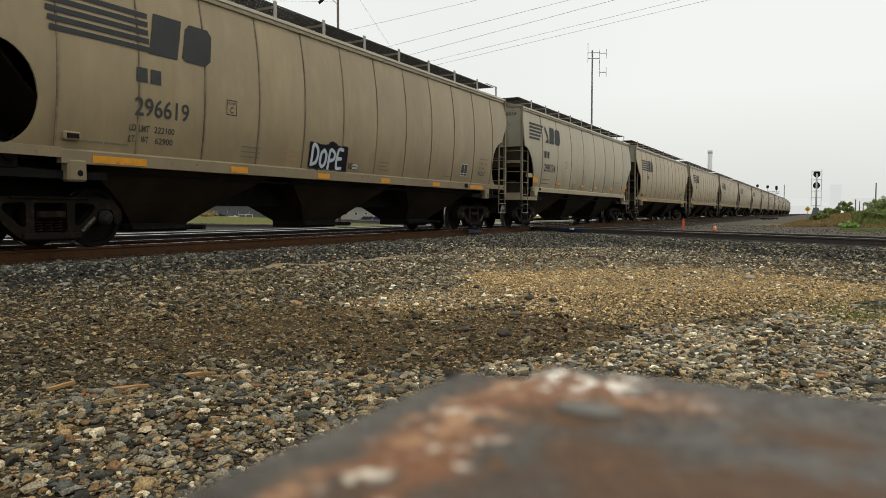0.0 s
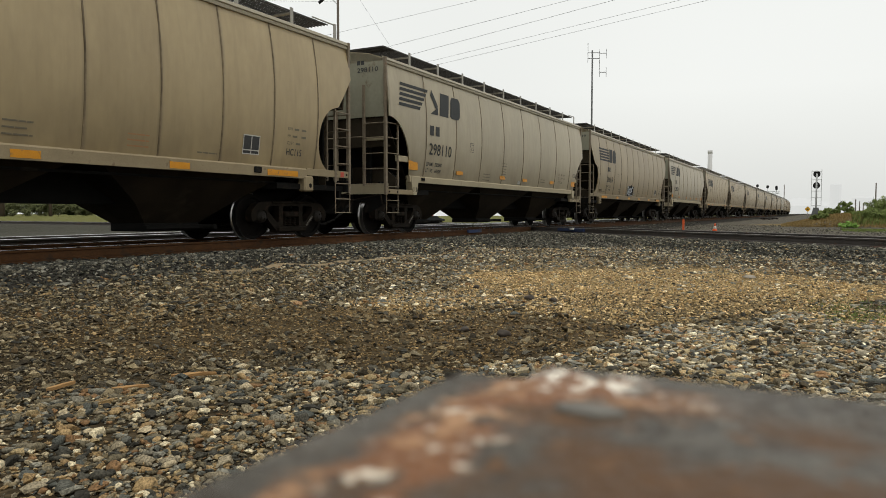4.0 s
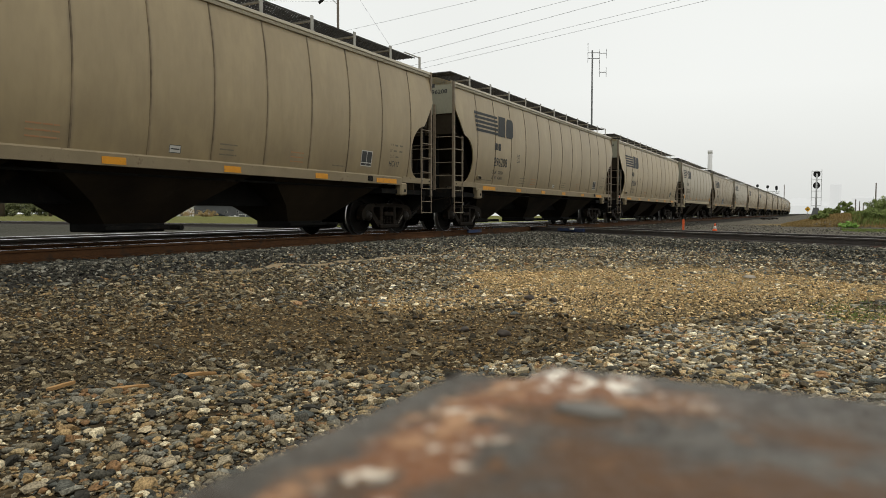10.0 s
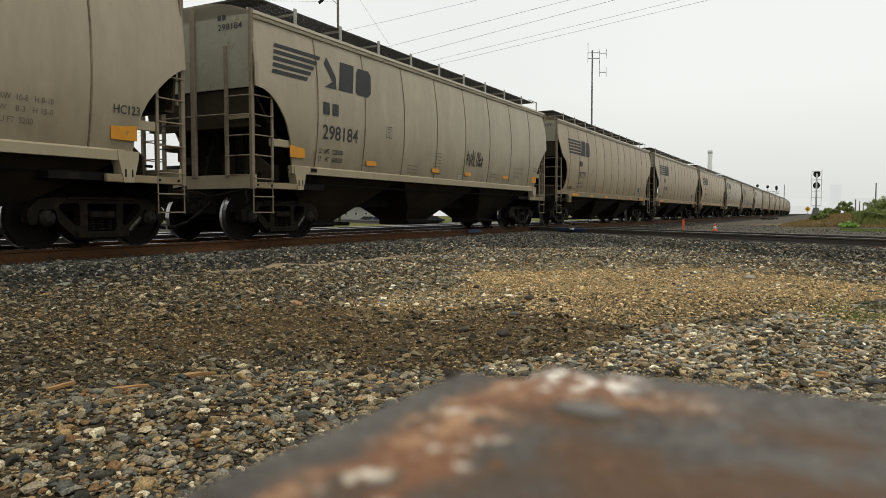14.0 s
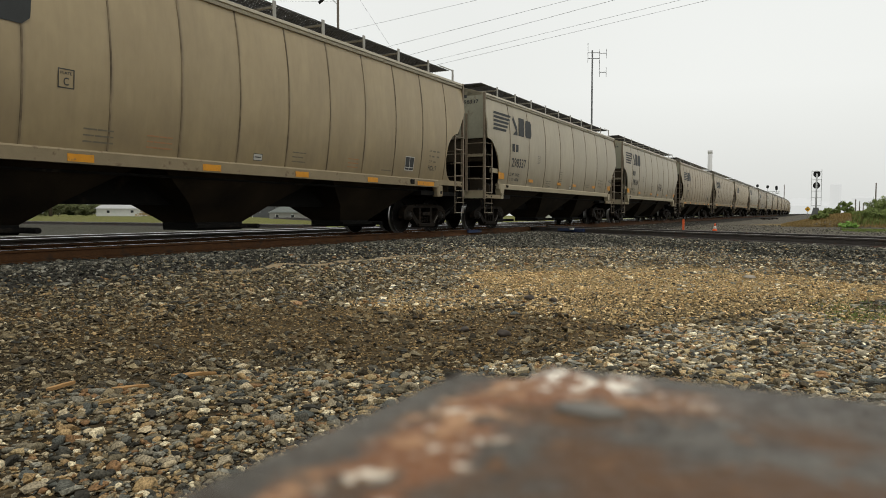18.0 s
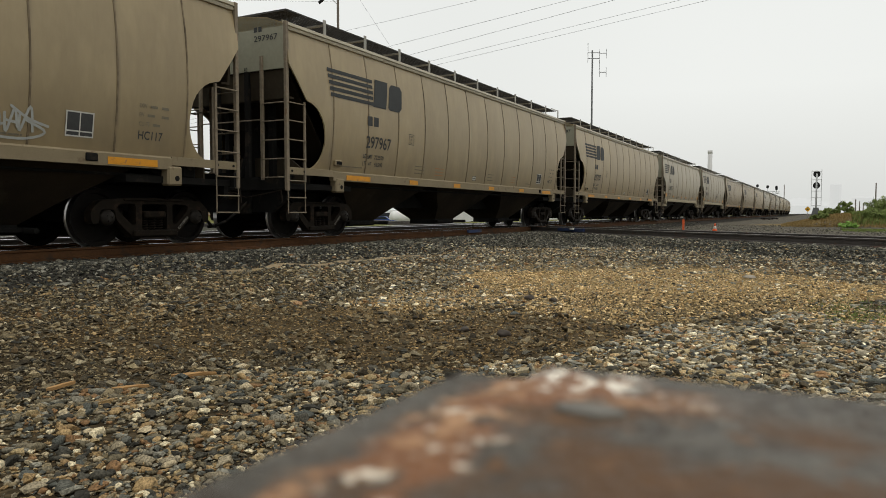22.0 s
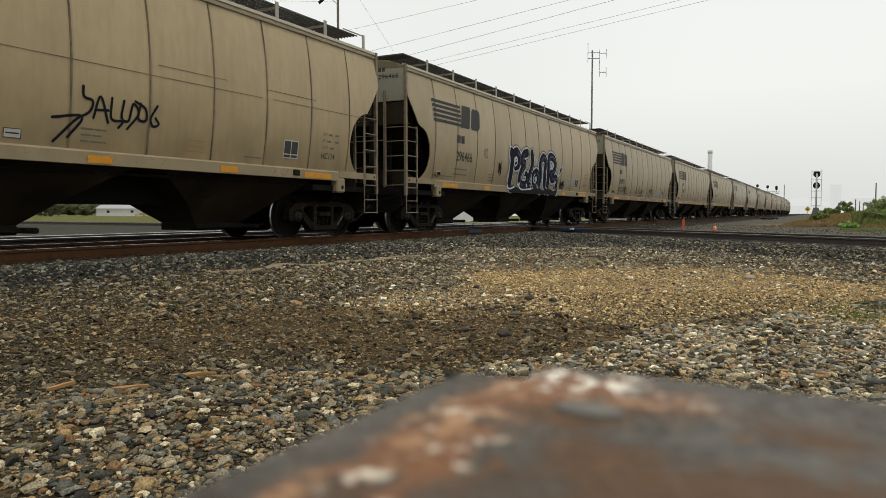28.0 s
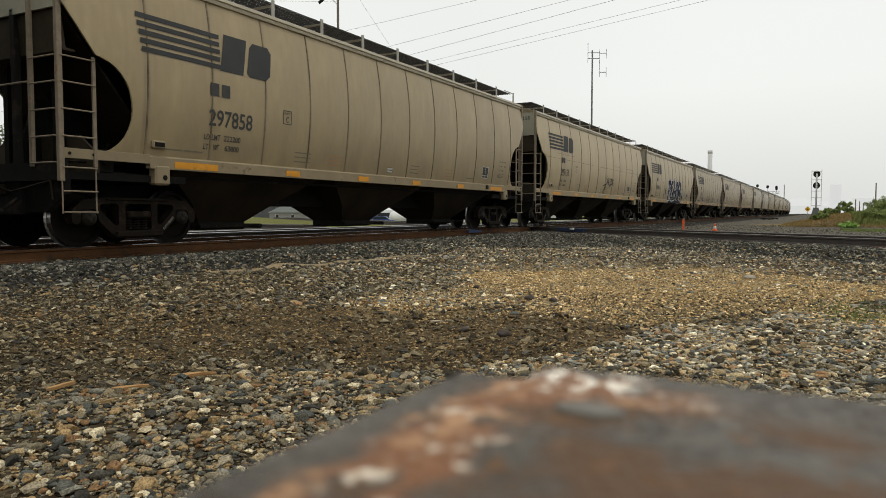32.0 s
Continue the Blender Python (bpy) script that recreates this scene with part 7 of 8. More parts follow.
for i, (x, y, h, sp) in enumerate(((57.0, -1.35, 1.25, 0.6), (54.0, -3.0, 1.35, 0.8), (53.0, -3.9, 1.7, 1.0), (51.5, -2.9, 0.8, 0.8), (56.5, -4.6, 1.9, 1.2), (52.0, 0.2, 0.55, 0.5), (51.0, -4.0, 0.9, 0.9), (58.5, -0.4, 0.7, 0.6))):
    shrub("green_shrub", "green shrub growing on the dry mound", x, y, h, sp, M_GREEN, 70 + i, 0.055, 90, 34)
tree("tree", "round leafy tree far behind the tracks", 118, 203, 27, 8, M_LEAF, 81)
for i, (x, y) in enumerate(((133.0, 239.0), (136.0, 233.5), (139.0, 228.0), (142.0, 222.5), (144.5, 217.5), (147.0, 212.5), (149.5, 208.0), (152.0, 203.0))):
    shrub("hedge_bush", "dull green bush in the hedge behind the field", x, y, 7.6 + 1.0 * math.sin(i * 2.3), 4.6, M_HEDGE, 120 + i, 0.36, 110, 44)
tree("tree", "round leafy tree far behind the tracks", 124.6, 191.3, 17, 5, M_LEAF, 82)

# ---- signals, poles and wires ----
M_STEEL = material("galvanised_signal_steel", (0.50, 0.51, 0.50), (0.36, 0.37, 0.36), rough=0.55, metal=0.2, scale=5)
M_BLACK = material("matt_black_signal_paint", (0.02, 0.02, 0.021), (0.012, 0.012, 0.012), rough=0.6, scale=6)
M_GLASS = material("dark_signal_lens", (0.02, 0.02, 0.02), (0.01, 0.01, 0.01), rough=0.12, scale=4, bump=0)
M_WOODPOLE = material("weathered_pole_wood", (0.16, 0.135, 0.11), (0.085, 0.072, 0.06), rough=0.9, scale=3, stretch=(6, 6, 1))
M_SIGN = material("yellow_sign_sheet", (0.80, 0.45, 0.03), (0.68, 0.36, 0.02), rough=0.45, scale=3, bump=0)
M_WIRE = material("dark_wire", (0.06, 0.06, 0.06), (0.04, 0.04, 0.04), rough=0.6, scale=2, bump=0)


def signal_head(parent, x, y, z, lamps, width):
    """A black target with rounded top, hoods and lenses, facing the camera's side (-x)."""
    h = lamps * 0.36 + 0.3
    outline = [(width / 2 * math.cos(a), math.copysign(h / 2 - width / 2, math.sin(a)) + width / 2 * math.sin(a)) for a in np.linspace(0.01, 2 * math.pi + 0.01, 24, endpoint=False)]
    bm = bmesh.new()
    prism(bm, [(y + a, z + b) for a, b in outline], "x", x - 0.02, x + 0.02)
    head = part("signal_target", bm, M_BLACK, parent)
    for i in range(lamps):
        zz = z - h / 2 + 0.33 + i * 0.36
        bm = bmesh.new()
        rod(bm, (x - 0.02, y, zz), (x - 0.04, y, zz), 0.11, 14)
        part("lens", bm, M_GLASS, head, "unlit dark lens")
        bm = bmesh.new()
        n = 12
        for a0 in range(n):
            a, b = math.pi * (a0 / n * 1.4 - 0.2), math.pi * ((a0 + 1) / n * 1.4 - 0.2)
            p = [Vector((x - 0.02, y + 0.13 * math.cos(t), zz + 0.13 * math.sin(t))) for t in (a, b)]
            q = [v + Vector((-0.28, 0, 0)) for v in p]
            bm.faces.new([bm.verts.new(v) for v in (p[0], p[1], q[1], q[0])])
        part("hood", bm, M_BLACK, head)
    return head


SIG = pose(124.1, 0.98, float(ground_level(124.1, 0.98)))
sig = thing("railway_signal", "tall two-headed railway signal with ladder cage", "railway signal", SIG)
bm = bmesh.new()
rod(bm, (0, 0, 0), (0, 0, 7.0), 0.12, 12)
part("mast", bm, M_STEEL, sig)
for z in (6.95, 5.2):
    for k in (-0.3, 0.0, 0.3):
        bm = bmesh.new()
        box(bm, 0.05, 0.40, -0.28, 0.28, z + k - 0.09, z + k + 0.09, bevel=0.03)
        part("lamp_housing", bm, M_BLACK, sig)
bm = bmesh.new()
box(bm, -0.35, 0.35, -0.35, 0.35, 0, 0.35, bevel=0.03)
part("base", bm, material("concrete_base", (0.35, 0.34, 0.32), rough=0.9), sig)
for z in (6.95, 5.2):
    signal_head(sig, 0.45, 0, z, 2, 1.0)
for y in (-0.68, 0.68):
    bm = bmesh.new()
    rod(bm, (-0.1, y, 2.1), (-0.1, y, 7.6), 0.04, 6)
    part("cage_upright", bm, M_STEEL, sig)
for z in (2.1, 3.3, 4.3, 6.05, 7.3):
    bm = bmesh.new()
    rod(bm, (-0.1, -0.68, z), (-0.1, 0.68, z), 0.04, 6)
    part("cage_bar", bm, M_STEEL, sig)
bm = bmesh.new()
prism(bm, [(-0.75, 0.05), (0.75, 0.05), (0.62, 0.8), (0.36, 1.75), (-0.36, 1.75), (-0.62, 0.8)], "x", -0.35, 0.4)
part("equipment_box", bm, material("dull_grey_cabinet", (0.16, 0.165, 0.16), rough=0.7), sig)

sign = thing("warning_sign", "yellow diamond warning sign on a thin post", "road sign", pose(129.1, 2.2, float(ground_level(129.1, 2.2))))
bm = bmesh.new()
rod(bm, (0, 0, 0), (0, 0, 1.9), 0.03, 8)
part("post", bm, M_STEEL, sign)
bm = bmesh.new()
prism(bm, [(0, 1.08), (0.46, 1.54), (0, 2.0), (-0.46, 1.54)], "x", -0.04, -0.032)
panel = part("panel", bm, M_SIGN, sign)
bm = bmesh.new()
box(bm, -0.046, -0.041, -0.14, 0.14, 1.45, 1.62)
part("marking", bm, M_BLACK, panel, "plain dark marking")

gantry = thing("signal_gantry", "distant signal bridge carrying three black signal heads", "signal gantry", pose(252, 16.0, 0))
bm = bmesh.new()
for z in (6.7, 7.5):
    for x in (-0.4, 0.4):
        rod(bm, (x, -3.6, z), (x, 9.2, z), 0.06, 6)
for i in range(16):
    y = -3.6 + i * 0.8
    for x in (-0.4, 0.4):
        rod(bm, (x, y, 6.7 if i % 2 else 7.5), (x, y + 0.8, 7.5 if i % 2 else 6.7), 0.035, 6)
part("truss", bm, M_STEEL, gantry)
for x in (-0.4, 0.4):
    bm = bmesh.new()
    rod(bm, (x, 9.2, -1.2), (x, 9.2, 7.5), 0.1, 8)
    part("leg", bm, M_STEEL, gantry)
    bm = bmesh.new()
    rod(bm, (x, -2.4, -0.6), (x, -2.4, 6.7), 0.1, 8)
    part("leg", bm, M_STEEL, gantry)
for y, z, n in ((2.9, 9.3, 1), (-0.1, 8.9, 2), (-2.7, 8.5, 3)):
    signal_head(gantry, -0.5, y, z, n, 0.8)
    bm = bmesh.new()
    rod(bm, (-0.4, y, 6.8), (-0.4, y, z), 0.05, 6)
    part("head_post", bm, M_STEEL, gantry)


def wood_pole(x, y, height, r, label="weathered wooden utility pole", arms=True):
    pole = thing("utility_pole", label, "utility pole", pose(x, y, float(ground_level(x, y))), "utility poles")
    bm = bmesh.new()
    rod(bm, (0, 0, -0.2), (0, 0, height), r, 10, r * 0.75)
    part("pole", bm, M_WOODPOLE, pole)
    if arms:
        bm = bmesh.new()
        box(bm, -0.06, 0.06, -1.2, 1.2, height - 0.8, height - 0.66)
        part("crossarm", bm, M_WOODPOLE, pole)
    return pole


lamp_pole = wood_pole(40.7, 29.94, 17.6, 0.11, "wooden utility pole with a street lamp arm", True)
bm = bmesh.new()
pts = [Vector((0, 0, 15.3)), Vector((-0.25, 0.45, 15.75)), Vector((-0.42, 0.78, 15.75))]
for a, b in zip(pts, pts[1:]):
    rod(bm, a, b, 0.025, 6)
arm = part("lamp_arm", bm, M_STEEL, lamp_pole, "thin curved steel arm")
bm = bmesh.new()
rod(bm, (-0.40, 0.75, 15.78), (-0.62, 1.18, 15.42), 0.08, 10, 0.11)
part("lamp_head", bm, M_BLACK, arm, "dark cobra-head lamp, unlit")
for x, y, h, r, arms in ((332, 14.6, 12.6, 0.2, False), (163.5, -9.06, 6.8, 0.14, False), (150, -5.2, 3.4, 0.12, False), (175, -6.8, 3.4, 0.12, False), (185, -7.9, 3.2, 0.12, False)):
    wood_pole(x, y, h, r, "bare wooden pole standing beside the line", arms)

mast = thing("antenna_mast", "slim grey radio mast with dipole antennas", "antenna mast", pose(88.19, 25.89, float(ground_level(88.19, 25.89))))
bm = bmesh.new()
rod(bm, (0, 0, -0.1), (0, 0, 21.2), 0.13, 10, 0.09)
M_MAST = material("dark_mast_steel", (0.13, 0.135, 0.135), (0.08, 0.083, 0.083), rough=0.6, scale=3)
part("mast", bm, M_MAST, mast)
across = Vector((math.sin(radians(YAW)), -math.cos(radians(YAW)), 0))
for z, a, b in ((20.9, -0.55, 0.9), (20.2, -0.55, 0.9), (20.85, 0.9, 1.75), (18.5, 0.9, 1.75)):
    bm = bmesh.new()
    rod(bm, across * a + Vector((0, 0, z)), across * b + Vector((0, 0, z)), 0.04, 6)
    part("antenna_arm", bm, M_MAST, mast)
for a, z0, z1 in ((-0.55, 19.6, 22.1), (0.9, 17.9, 21.3), (1.75, 20.2, 21.4), (1.75, 17.9, 19.1)):
    bm = bmesh.new()
    rod(bm, across * a + Vector((0, 0, z0)), across * a + Vector((0, 0, z1)), 0.025, 6)
    part("dipole", bm, M_MAST, mast)


def wire(a, b, r, label="thin dark overhead wire"):
    bm = bmesh.new()
    a, b = Vector(a), Vector(b)
    rod(bm, a, b, r * 0.62, 5)
    tagged(part("overhead_wire", bm, M_WIRE), label, "wire", "overhead wires")


far_pole = wood_pole(40.0, 84.4, 13.5, 0.16)
near_pole = wood_pole(38.5, -13.0, 15.6, 0.16)
wire((36.5, -8.95, 14.25), (40.0, 84.37, 8.9), 0.012)
wire((37.5, -10.75, 14.42), (40.0, 84.37, 5.12), 0.014)
wire((38.1, -12.0, 14.55), (40.0, 84.37, 3.15), 0.014)
wire((40.2, -15.95, 14.5), (40.0, 84.37, 3.2), 0.012)
wire((41.0, -17.3, 14.5), (40.0, 84.37, 2.95), 0.012)
wire((40.7, 29.94, 15.2), (62.0, 8.0, 25.0), 0.009)
wire((40.7, 29.94, 15.1), (30.0, 60.0, 17.0), 0.009)
wire((34.9, 19.5, 6.5), (31.9, 25.2, 16.3), 0.008, "thin slanting stay wire")

# ---- far behind the tracks ----
M_SIDING = material("grey_painted_siding", (0.30, 0.295, 0.275), (0.24, 0.235, 0.22), rough=0.7, scale=1.5, stretch=(1, 1, 8))
M_WHITEWALL = material("white_wall_paint", (0.72, 0.72, 0.70), (0.58, 0.58, 0.56), rough=0.7, scale=1.0)
M_DARKWALL = material("dark_grey_wall", (0.11, 0.115, 0.12), (0.07, 0.072, 0.075), rough=0.8, scale=0.8)
M_ROOFG = material("grey_green_shingles", (0.15, 0.165, 0.15), (0.10, 0.11, 0.10), rough=0.85, scale=2)
M_ROOFL = material("light_metal_roof", (0.42, 0.42, 0.41), (0.34, 0.34, 0.33), rough=0.5, scale=2)
M_REDWALL = material("red_brick_paint", (0.36, 0.10, 0.07), (0.26, 0.07, 0.05), rough=0.8, scale=1.5)
M_PANE = material("dark_window_glass", (0.03, 0.035, 0.04), (0.02, 0.022, 0.025), rough=0.1, scale=1, bump=0)


def house(label, x, y, turn, length, depth, wall_h, roof_h, wall_mat, roof_mat, windows=3, hip=0.0, door=True):
    """A building along its local x, its front facing local -y."""
    z = float(ground_level(x, y))
    h = thing("building", label, "building", pose(x, y, z, 0, 0, turn))
    bm = bmesh.new()
    t = 0.2
    box(bm, -length / 2, length / 2, -depth / 2, -depth / 2 + t, -0.3, wall_h)
    box(bm, -length / 2, length / 2, depth / 2 - t, depth / 2, -0.3, wall_h)
    box(bm, -length / 2, -length / 2 + t, -depth / 2 + t, depth / 2 - t, -0.3, wall_h)
    box(bm, length / 2 - t, length / 2, -depth / 2 + t, depth / 2 - t, -0.3, wall_h)
    part("wall", bm, wall_mat, h)
    bm = bmesh.new()
    e = 0.4
    lo = [bm.verts.new(p) for p in ((-length / 2 - e, -depth / 2 - e, wall_h), (length / 2 + e, -depth / 2 - e, wall_h), (length / 2 + e, depth / 2 + e, wall_h), (-length / 2 - e, depth / 2 + e, wall_h))]
    hi = [bm.verts.new(p) for p in ((-length / 2 - e + hip, 0, wall_h + roof_h), (length / 2 + e - hip, 0, wall_h + roof_h))]
    bm.faces.new((lo[0], lo[1], hi[1], hi[0]))
    bm.faces.new((lo[2], lo[3], hi[0], hi[1]))
    bm.faces.new((lo[3], lo[0], hi[0]))
    bm.faces.new((lo[1], lo[2], hi[1]))
    bm.faces.new(lo[::-1])
    part("roof", bm, roof_mat, h)
    for i in range(windows):
        wx = -length / 2 + length * (i + 0.5) / windows
        bm = bmesh.new()
        box(bm, wx - 0.5, wx + 0.5, -depth / 2 - 0.05, -depth / 2 - 0.01, wall_h * 0.4, wall_h * 0.4 + 0.9)
        win = part("window", bm, M_WHITEWALL, h)
        bm = bmesh.new()
        box(bm, wx - 0.42, wx + 0.42, -depth / 2 - 0.06, -depth / 2 - 0.052, wall_h * 0.4 + 0.08, wall_h * 0.4 + 0.82)
        part("pane", bm, M_PANE, win)
    if door:
        bm = bmesh.new()
        box(bm, length * 0.38, length * 0.38 + 1.0, -depth / 2 - 0.05, -depth / 2 - 0.01, 0, 2.05)
        part("door", bm, M_DARKWALL, h)
    return h


house("grey shed with a light metal roof behind the field", 148.2, 190, -62, 14.5, 8, 2.3, 1.2, M_WHITEWALL, M_ROOFL, 2, 0, False)
house("white flat-fronted building behind the field", 169, 193.5, -62, 11.5, 9, 3.2, 0.5, M_WHITEWALL, M_ROOFL, 1, 0, True)
house("long dark grey warehouse beyond the grass", 231, 228, -62, 42, 14, 5.6, 1.6, M_DARKWALL, M_ROOFG, 9, 2, True)
house("low house with a grey-green hipped roof", 158.5, 129, -62, 17, 9, 2.4, 2.4, M_SIDING, M_ROOFG, 4, 4, True)
house("grey commercial building with a pale band", 215, 150, -62, 18, 10, 4.2, 0.9, M_SIDING, M_ROOFG, 5, 0, True)
house("small grey building behind the white tank", 121, 73.5, -62, 8.0, 3.5, 2.0, 0.6, M_SIDING, M_ROOFL, 1, 0, False)
house("red-fronted building beside the road", 141, 79.5, -62, 3.2, 5, 2.7, 0.6, M_REDWALL, M_ROOFL, 1, 0, False)
house("small white gabled house", 135, 66, 28, 3.0, 3.6, 1.7, 1.3, M_WHITEWALL, M_WHITEWALL, 1, 0, False)
house("small white gabled house", 211, 73, 28, 5, 6, 1.6, 1.2, M_WHITEWALL, M_WHITEWALL, 1, 0, False)

tank = thing("storage_tank", "white horizontal storage tank on steel saddles", "storage tank", pose(103.5, 63.0, float(ground_level(103.5, 63.0)), 0, 0, 28))
bm = bmesh.new()
lathe(bm, [(0.05, -2.3), (0.62, -2.15), (1.0, -1.8), (1.1, -1.35), (1.1, 1.35), (1.0, 1.8), (0.62, 2.15), (0.05, 2.3)], 28)
bmesh.ops.translate(bm, verts=bm.verts, vec=(0, 0, 1.25))
part("tank_shell", bm, M_WHITEWALL, tank)
for y in (-1.2, 1.2):
    bm = bmesh.new()
    box(bm, -0.8, 0.8, y - 0.12, y + 0.12, -0.1, 0.5)
    part("saddle", bm, M_STEEL, tank)

goal = thing("football_goal", "white football goal standing on grass", "goal", pose(225.6, 214.5, float(ground_level(225.6, 214.5)), 0, 0, -62))
for x in (-2.85, 2.85, 0.0):
    bm = bmesh.new()
    rod(bm, (x, 0, -0.1), (x, 0, 1.9), 0.09, 8)
    part("post", bm, M_WHITEWALL, goal)
bm = bmesh.new()
rod(bm, (-2.9, 0, 1.9), (2.9, 0, 1.9), 0.09, 8)
part("crossbar", bm, M_WHITEWALL, goal)


def parked_car(label, x, y, turn, mat, van=False):
    z = float(ground_level(x, y))
    car = thing("parked_car", label, "car", pose(x, y, z, 0, 0, turn), "parked vehicles")
    bm = bmesh.new()
    if van:
        prism(bm, [(-2.6, 0.4), (2.6, 0.4), (2.6, 1.1), (2.1, 1.3), (1.5, 2.1), (-2.6, 2.1)], "y", -0.95, 0.95)
    else:
        prism(bm, [(-2.2, 0.35), (2.2, 0.35), (2.2, 0.8), (1.2, 0.95), (0.6, 1.42), (-1.1, 1.42), (-1.7, 0.98), (-2.2, 0.92)], "y", -0.88, 0.88)
    part("body", bm, mat, car)
    bm = bmesh.new()
    if van:
        prism(bm, [(1.45, 1.4), (1.95, 1.35), (1.5, 2.0), (1.45, 2.0)], "y", -0.96, 0.96)
    else:
        prism(bm, [(-1.45, 1.0), (1.0, 1.0), (0.52, 1.36), (-1.05, 1.36)], "y", -0.885, 0.885)
    part("window", bm, M_PANE, car)
    for wx in (-1.4, 1.4):
        for wy in (-0.8, 0.8):
            bm = bmesh.new()
            rod(bm, (wx, wy - 0.1, 0.33), (wx, wy + 0.1, 0.33), 0.33, 16)
            part("wheel", bm, M_NEAR_BLACK, car)
    return car


M_CARWHITE = material("white_car_paint", (0.70, 0.70, 0.69), (0.6, 0.6, 0.59), rough=0.25, scale=2, bump=0)
M_CARDARK = material("dark_car_paint", (0.03, 0.033, 0.04), (0.02, 0.022, 0.026), rough=0.25, scale=2, bump=0)
M_CARBLUE = material("blue_car_paint", (0.03, 0.09, 0.32), (0.025, 0.06, 0.22), rough=0.3, scale=2, bump=0)
for label, x, y, turn, mat, van in (("white van parked by the road", 136.5, 106, -62, M_CARWHITE, True), ("dark car parked by the road", 110, 74, -62, M_CARDARK, False),
                                    ("dark van parked by the road", 113, 71, -60, M_CARDARK, True), ("blue car parked beside the white tank", 92.9, 60.2, -62, M_CARBLUE, False),
                                    ("white car parked before the warehouse", 214, 226, -62, M_CARWHITE, False), ("white car parked before the warehouse", 220, 216, -62, M_CARWHITE, False),
                                    ("dark car parked before the warehouse", 217, 221, -62, M_CARDARK, False), ("white van parked beside the gabled house", 128, 63.2, -62, M_CARWHITE, True),
                                    ("dark car parked near the red building", 133, 73, -62, M_CARDARK, False)):
    parked_car(label, x, y, turn, mat, van)

for i, (x, y, h, sp) in enumerate(((150, 172, 3.0, 3.2), (154, 168, 2.6, 3.0), (145, 178, 2.2, 2.6), (158, 165, 2.2, 2.4), (92, 61, 1.1, 1.3), (94, 59.6, 0.9, 1.0))):
    shrub("dry_bush", "dry yellow bush at the field's edge", x, y, h, sp, M_DRY, 90 + i, 0.16, 60, 26)
rngq = np.random.default_rng(35)
blades("field_grass", "long grass along the bank of the siding", np.stack([rngq.uniform(31, 38, 6000), rngq.uniform(26, 70, 6000)], -1), 0.22, 0.04, M_GREEN, 55)

# chimney and the distance, its fog painted as a pale glow
chimney = thing("chimney", "tall pale chimney faint in the fog", "chimney", pose(952, 127, -5))
M_FOGGED = material("pale_concrete", (0.58, 0.575, 0.56), (0.52, 0.515, 0.50), rough=0.9, scale=0.05, bump=0)
bm = bmesh.new()
rod(bm, (0, 0, 0), (0, 0, 80), 3.4, 24, 2.7)
part("shaft", bm, M_FOGGED, chimney)
bm = bmesh.new()
rod(bm, (0, 0, 80), (0, 0, 84), 2.9, 24, 2.9)
part("rim", bm, M_FOGGED, chimney)


def build_backdrop():
    """A ring of tree tops round the place, its fog only a pale glow."""
    bm = bmesh.new()
    n = 240
    rng = random.Random(9)
    rows = []
    for i in range(n + 1):
        a = 2 * math.pi * i / n
        h = 11 + 6 * noise.noise(Vector((math.cos(a) * 6, math.sin(a) * 6, 0))) + 5 * noise.noise(Vector((math.cos(a) * 25, math.sin(a) * 25, 4)))
        x, y = 760 * math.cos(a), 760 * math.sin(a)
        rows.append((bm.verts.new((x, y, -8)), bm.verts.new((x, y, h))))
    for p, q in zip(rows, rows[1:]):
        bm.faces.new((p[0], q[0], q[1], p[1]))
    return bm


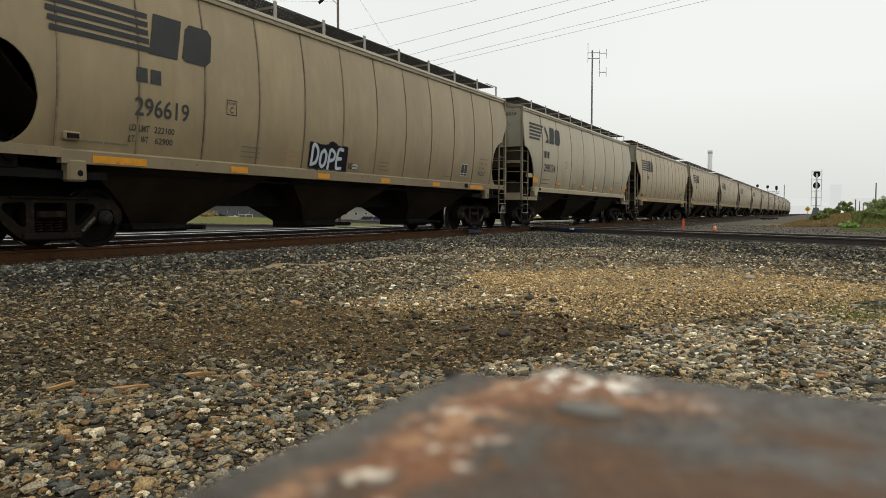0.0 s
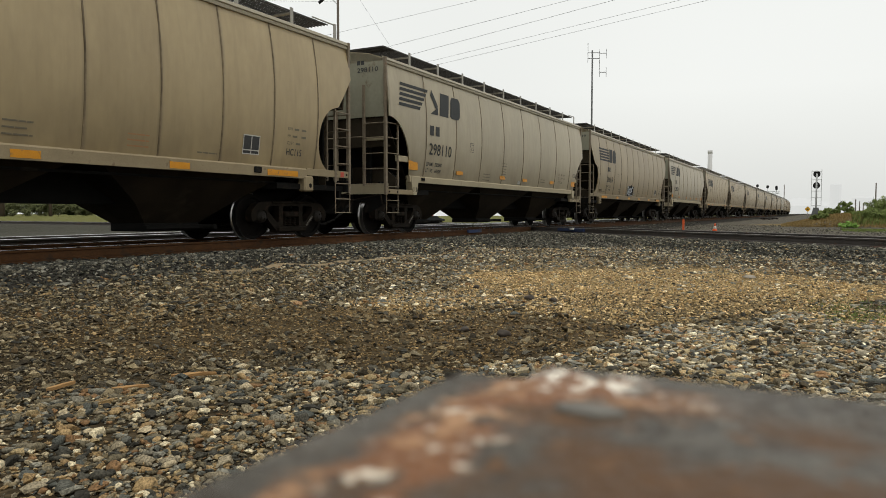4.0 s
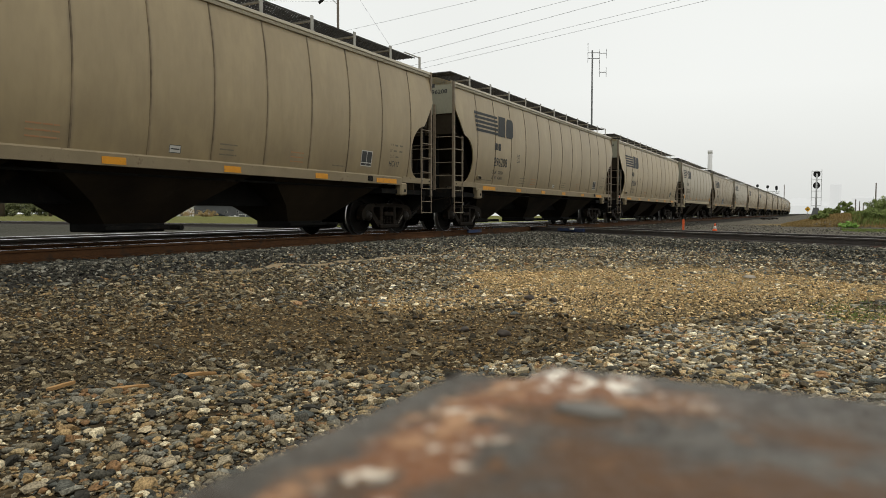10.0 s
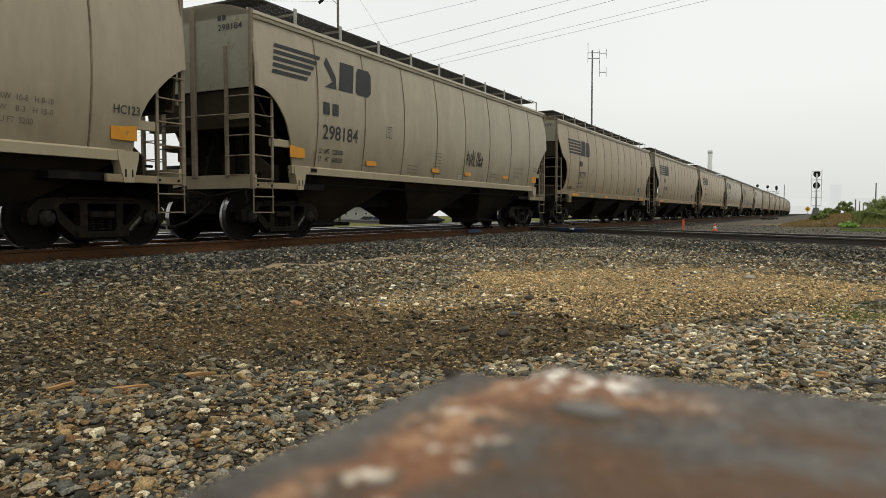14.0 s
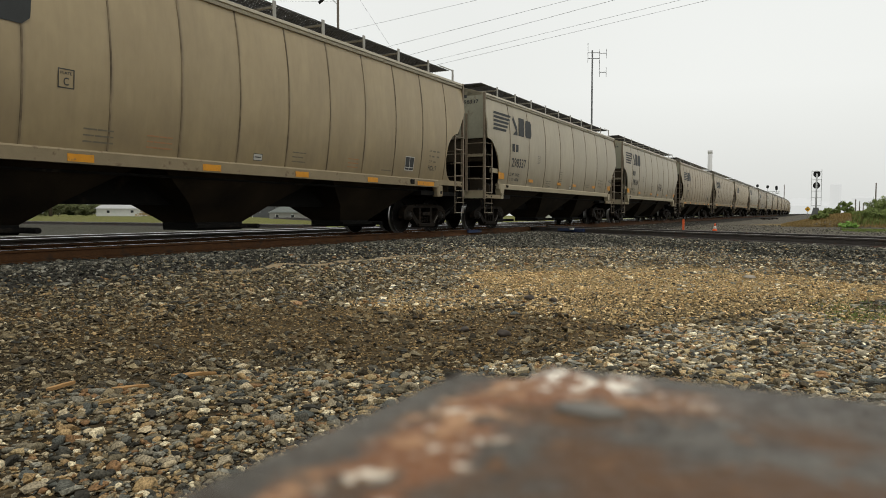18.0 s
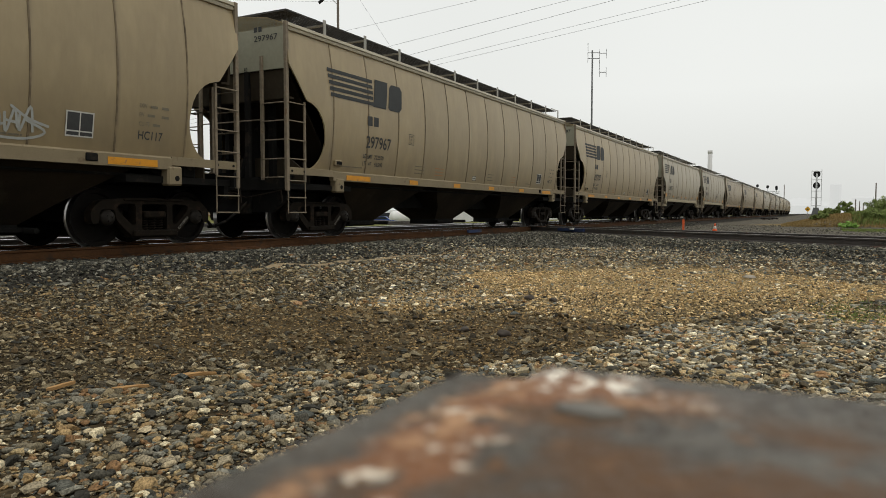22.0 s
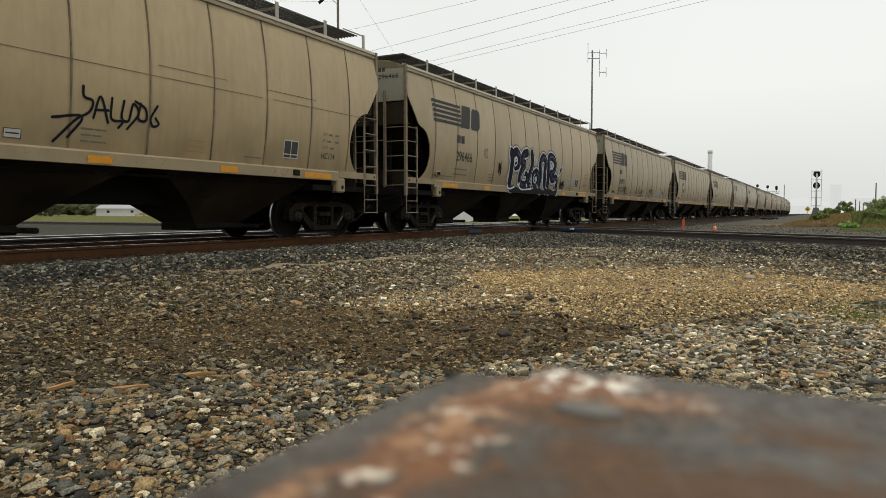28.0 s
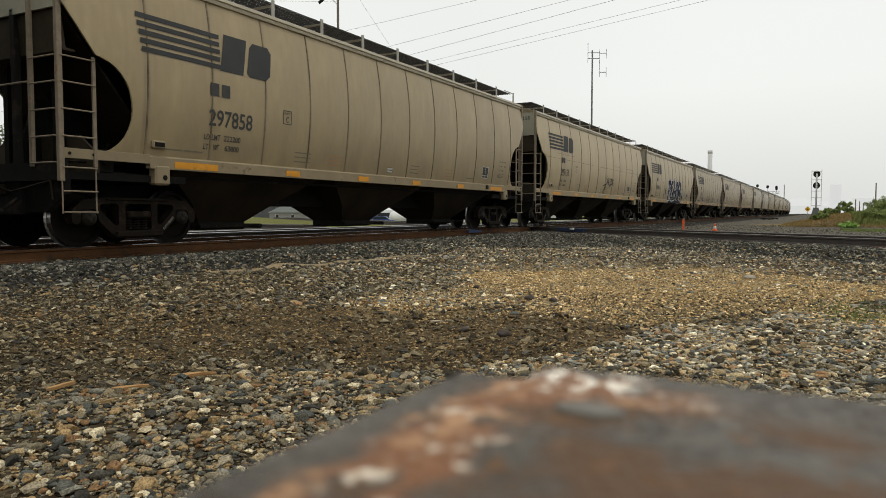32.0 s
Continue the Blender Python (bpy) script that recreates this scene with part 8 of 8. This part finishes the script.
# no fog is modelled: flat emission paints the haze over the distance
M_MIST = bpy.data.materials.new("fog_glow")
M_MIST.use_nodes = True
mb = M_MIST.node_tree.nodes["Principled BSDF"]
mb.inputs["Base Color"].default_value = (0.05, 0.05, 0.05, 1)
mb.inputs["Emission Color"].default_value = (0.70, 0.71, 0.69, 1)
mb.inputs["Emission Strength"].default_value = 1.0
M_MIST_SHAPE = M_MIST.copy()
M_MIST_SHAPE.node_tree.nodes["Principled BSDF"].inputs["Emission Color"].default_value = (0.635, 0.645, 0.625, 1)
# boxes in a slightly darker glow for buildings dimmed by haze
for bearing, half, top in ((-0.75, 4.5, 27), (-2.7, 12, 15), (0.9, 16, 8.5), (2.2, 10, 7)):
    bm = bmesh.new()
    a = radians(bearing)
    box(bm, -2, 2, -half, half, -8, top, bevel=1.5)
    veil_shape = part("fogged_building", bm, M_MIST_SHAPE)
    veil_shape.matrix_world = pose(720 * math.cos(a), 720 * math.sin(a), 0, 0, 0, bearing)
    tagged(veil_shape, "box with a painted haze glow for a fogged building", "building", kind="structure")
tagged(part("backdrop", build_backdrop(), M_MIST), "ring of distant trees glowing pale in place of fog", "backdrop", kind="structure")


DIST = ((0.0, -0.05), (3.0, 20.34), (6.0, 40.9), (9.0, 61.5), (12.0, 82.2), (14.0, 96.1), (17.0, 116.95), (19.0, 130.95), (21.0, 145.05), (23.0, 159.1), (24.0, 166.03), (25.0, 173.05), (28.0, 194.1), (30.0, 208.17), (32.0, 222.1))
COUPLED = {"bowed": 18.7, "plain": 17.45}
START = 5.12           # near end of the first numbered car at the start


def near_end(k):
    if k >= 0:
        return START - sum(COUPLED[STYLES[j]] for j in range(1, k + 1))
    return START + sum(COUPLED[STYLES[j]] for j in range(k + 1, 1))


def bend(x):
    """The far curve of the track: (y offset, heading)."""
    if x < 200:
        return 0.0, 0.0
    return (x - 200) ** 2 / (2 * 3150), (x - 200) / 3150


def car_pose(k, d):
    x = near_end(k) + HALVES[STYLES[k]] + d - (0.22 if STYLES[k] == "bowed" else 0.05)
    dy, h = bend(x)
    return pose(x, TRACK_Y + dy, 0, 0, 0, math.degrees(h))


def motions():
    for k, car in CARS.items():
        walk(car, [(t, car_pose(k, d)) for t, d in DIST])
    spin = [(t, np.interp(t, [a for a, _ in DIST], [b for _, b in DIST]) / 0.457) for t in np.arange(0, 32.01, 1 / 15)]
    done = {}
    for car in CARS.values():
        for truck in [c for c in car.children if c.name.startswith("truck")]:
            for axle in [c for c in truck.children if c.name.startswith("wheelset")]:
                key = round(axle.location.x, 2)
                if key not in done:
                    x, y, z = axle.location
                    walk(axle, [(t, Matrix.Translation((x, y, z)) @ Matrix.Rotation(a, 4, "Y")) for t, a in spin])
                    done[key] = axle
                else:
                    axle.rotation_mode = "QUATERNION"
                    data = axle.animation_data_create()
                    data.action = done[key].animation_data.action
                    data.action_slot = done[key].animation_data.action_slot


motions()
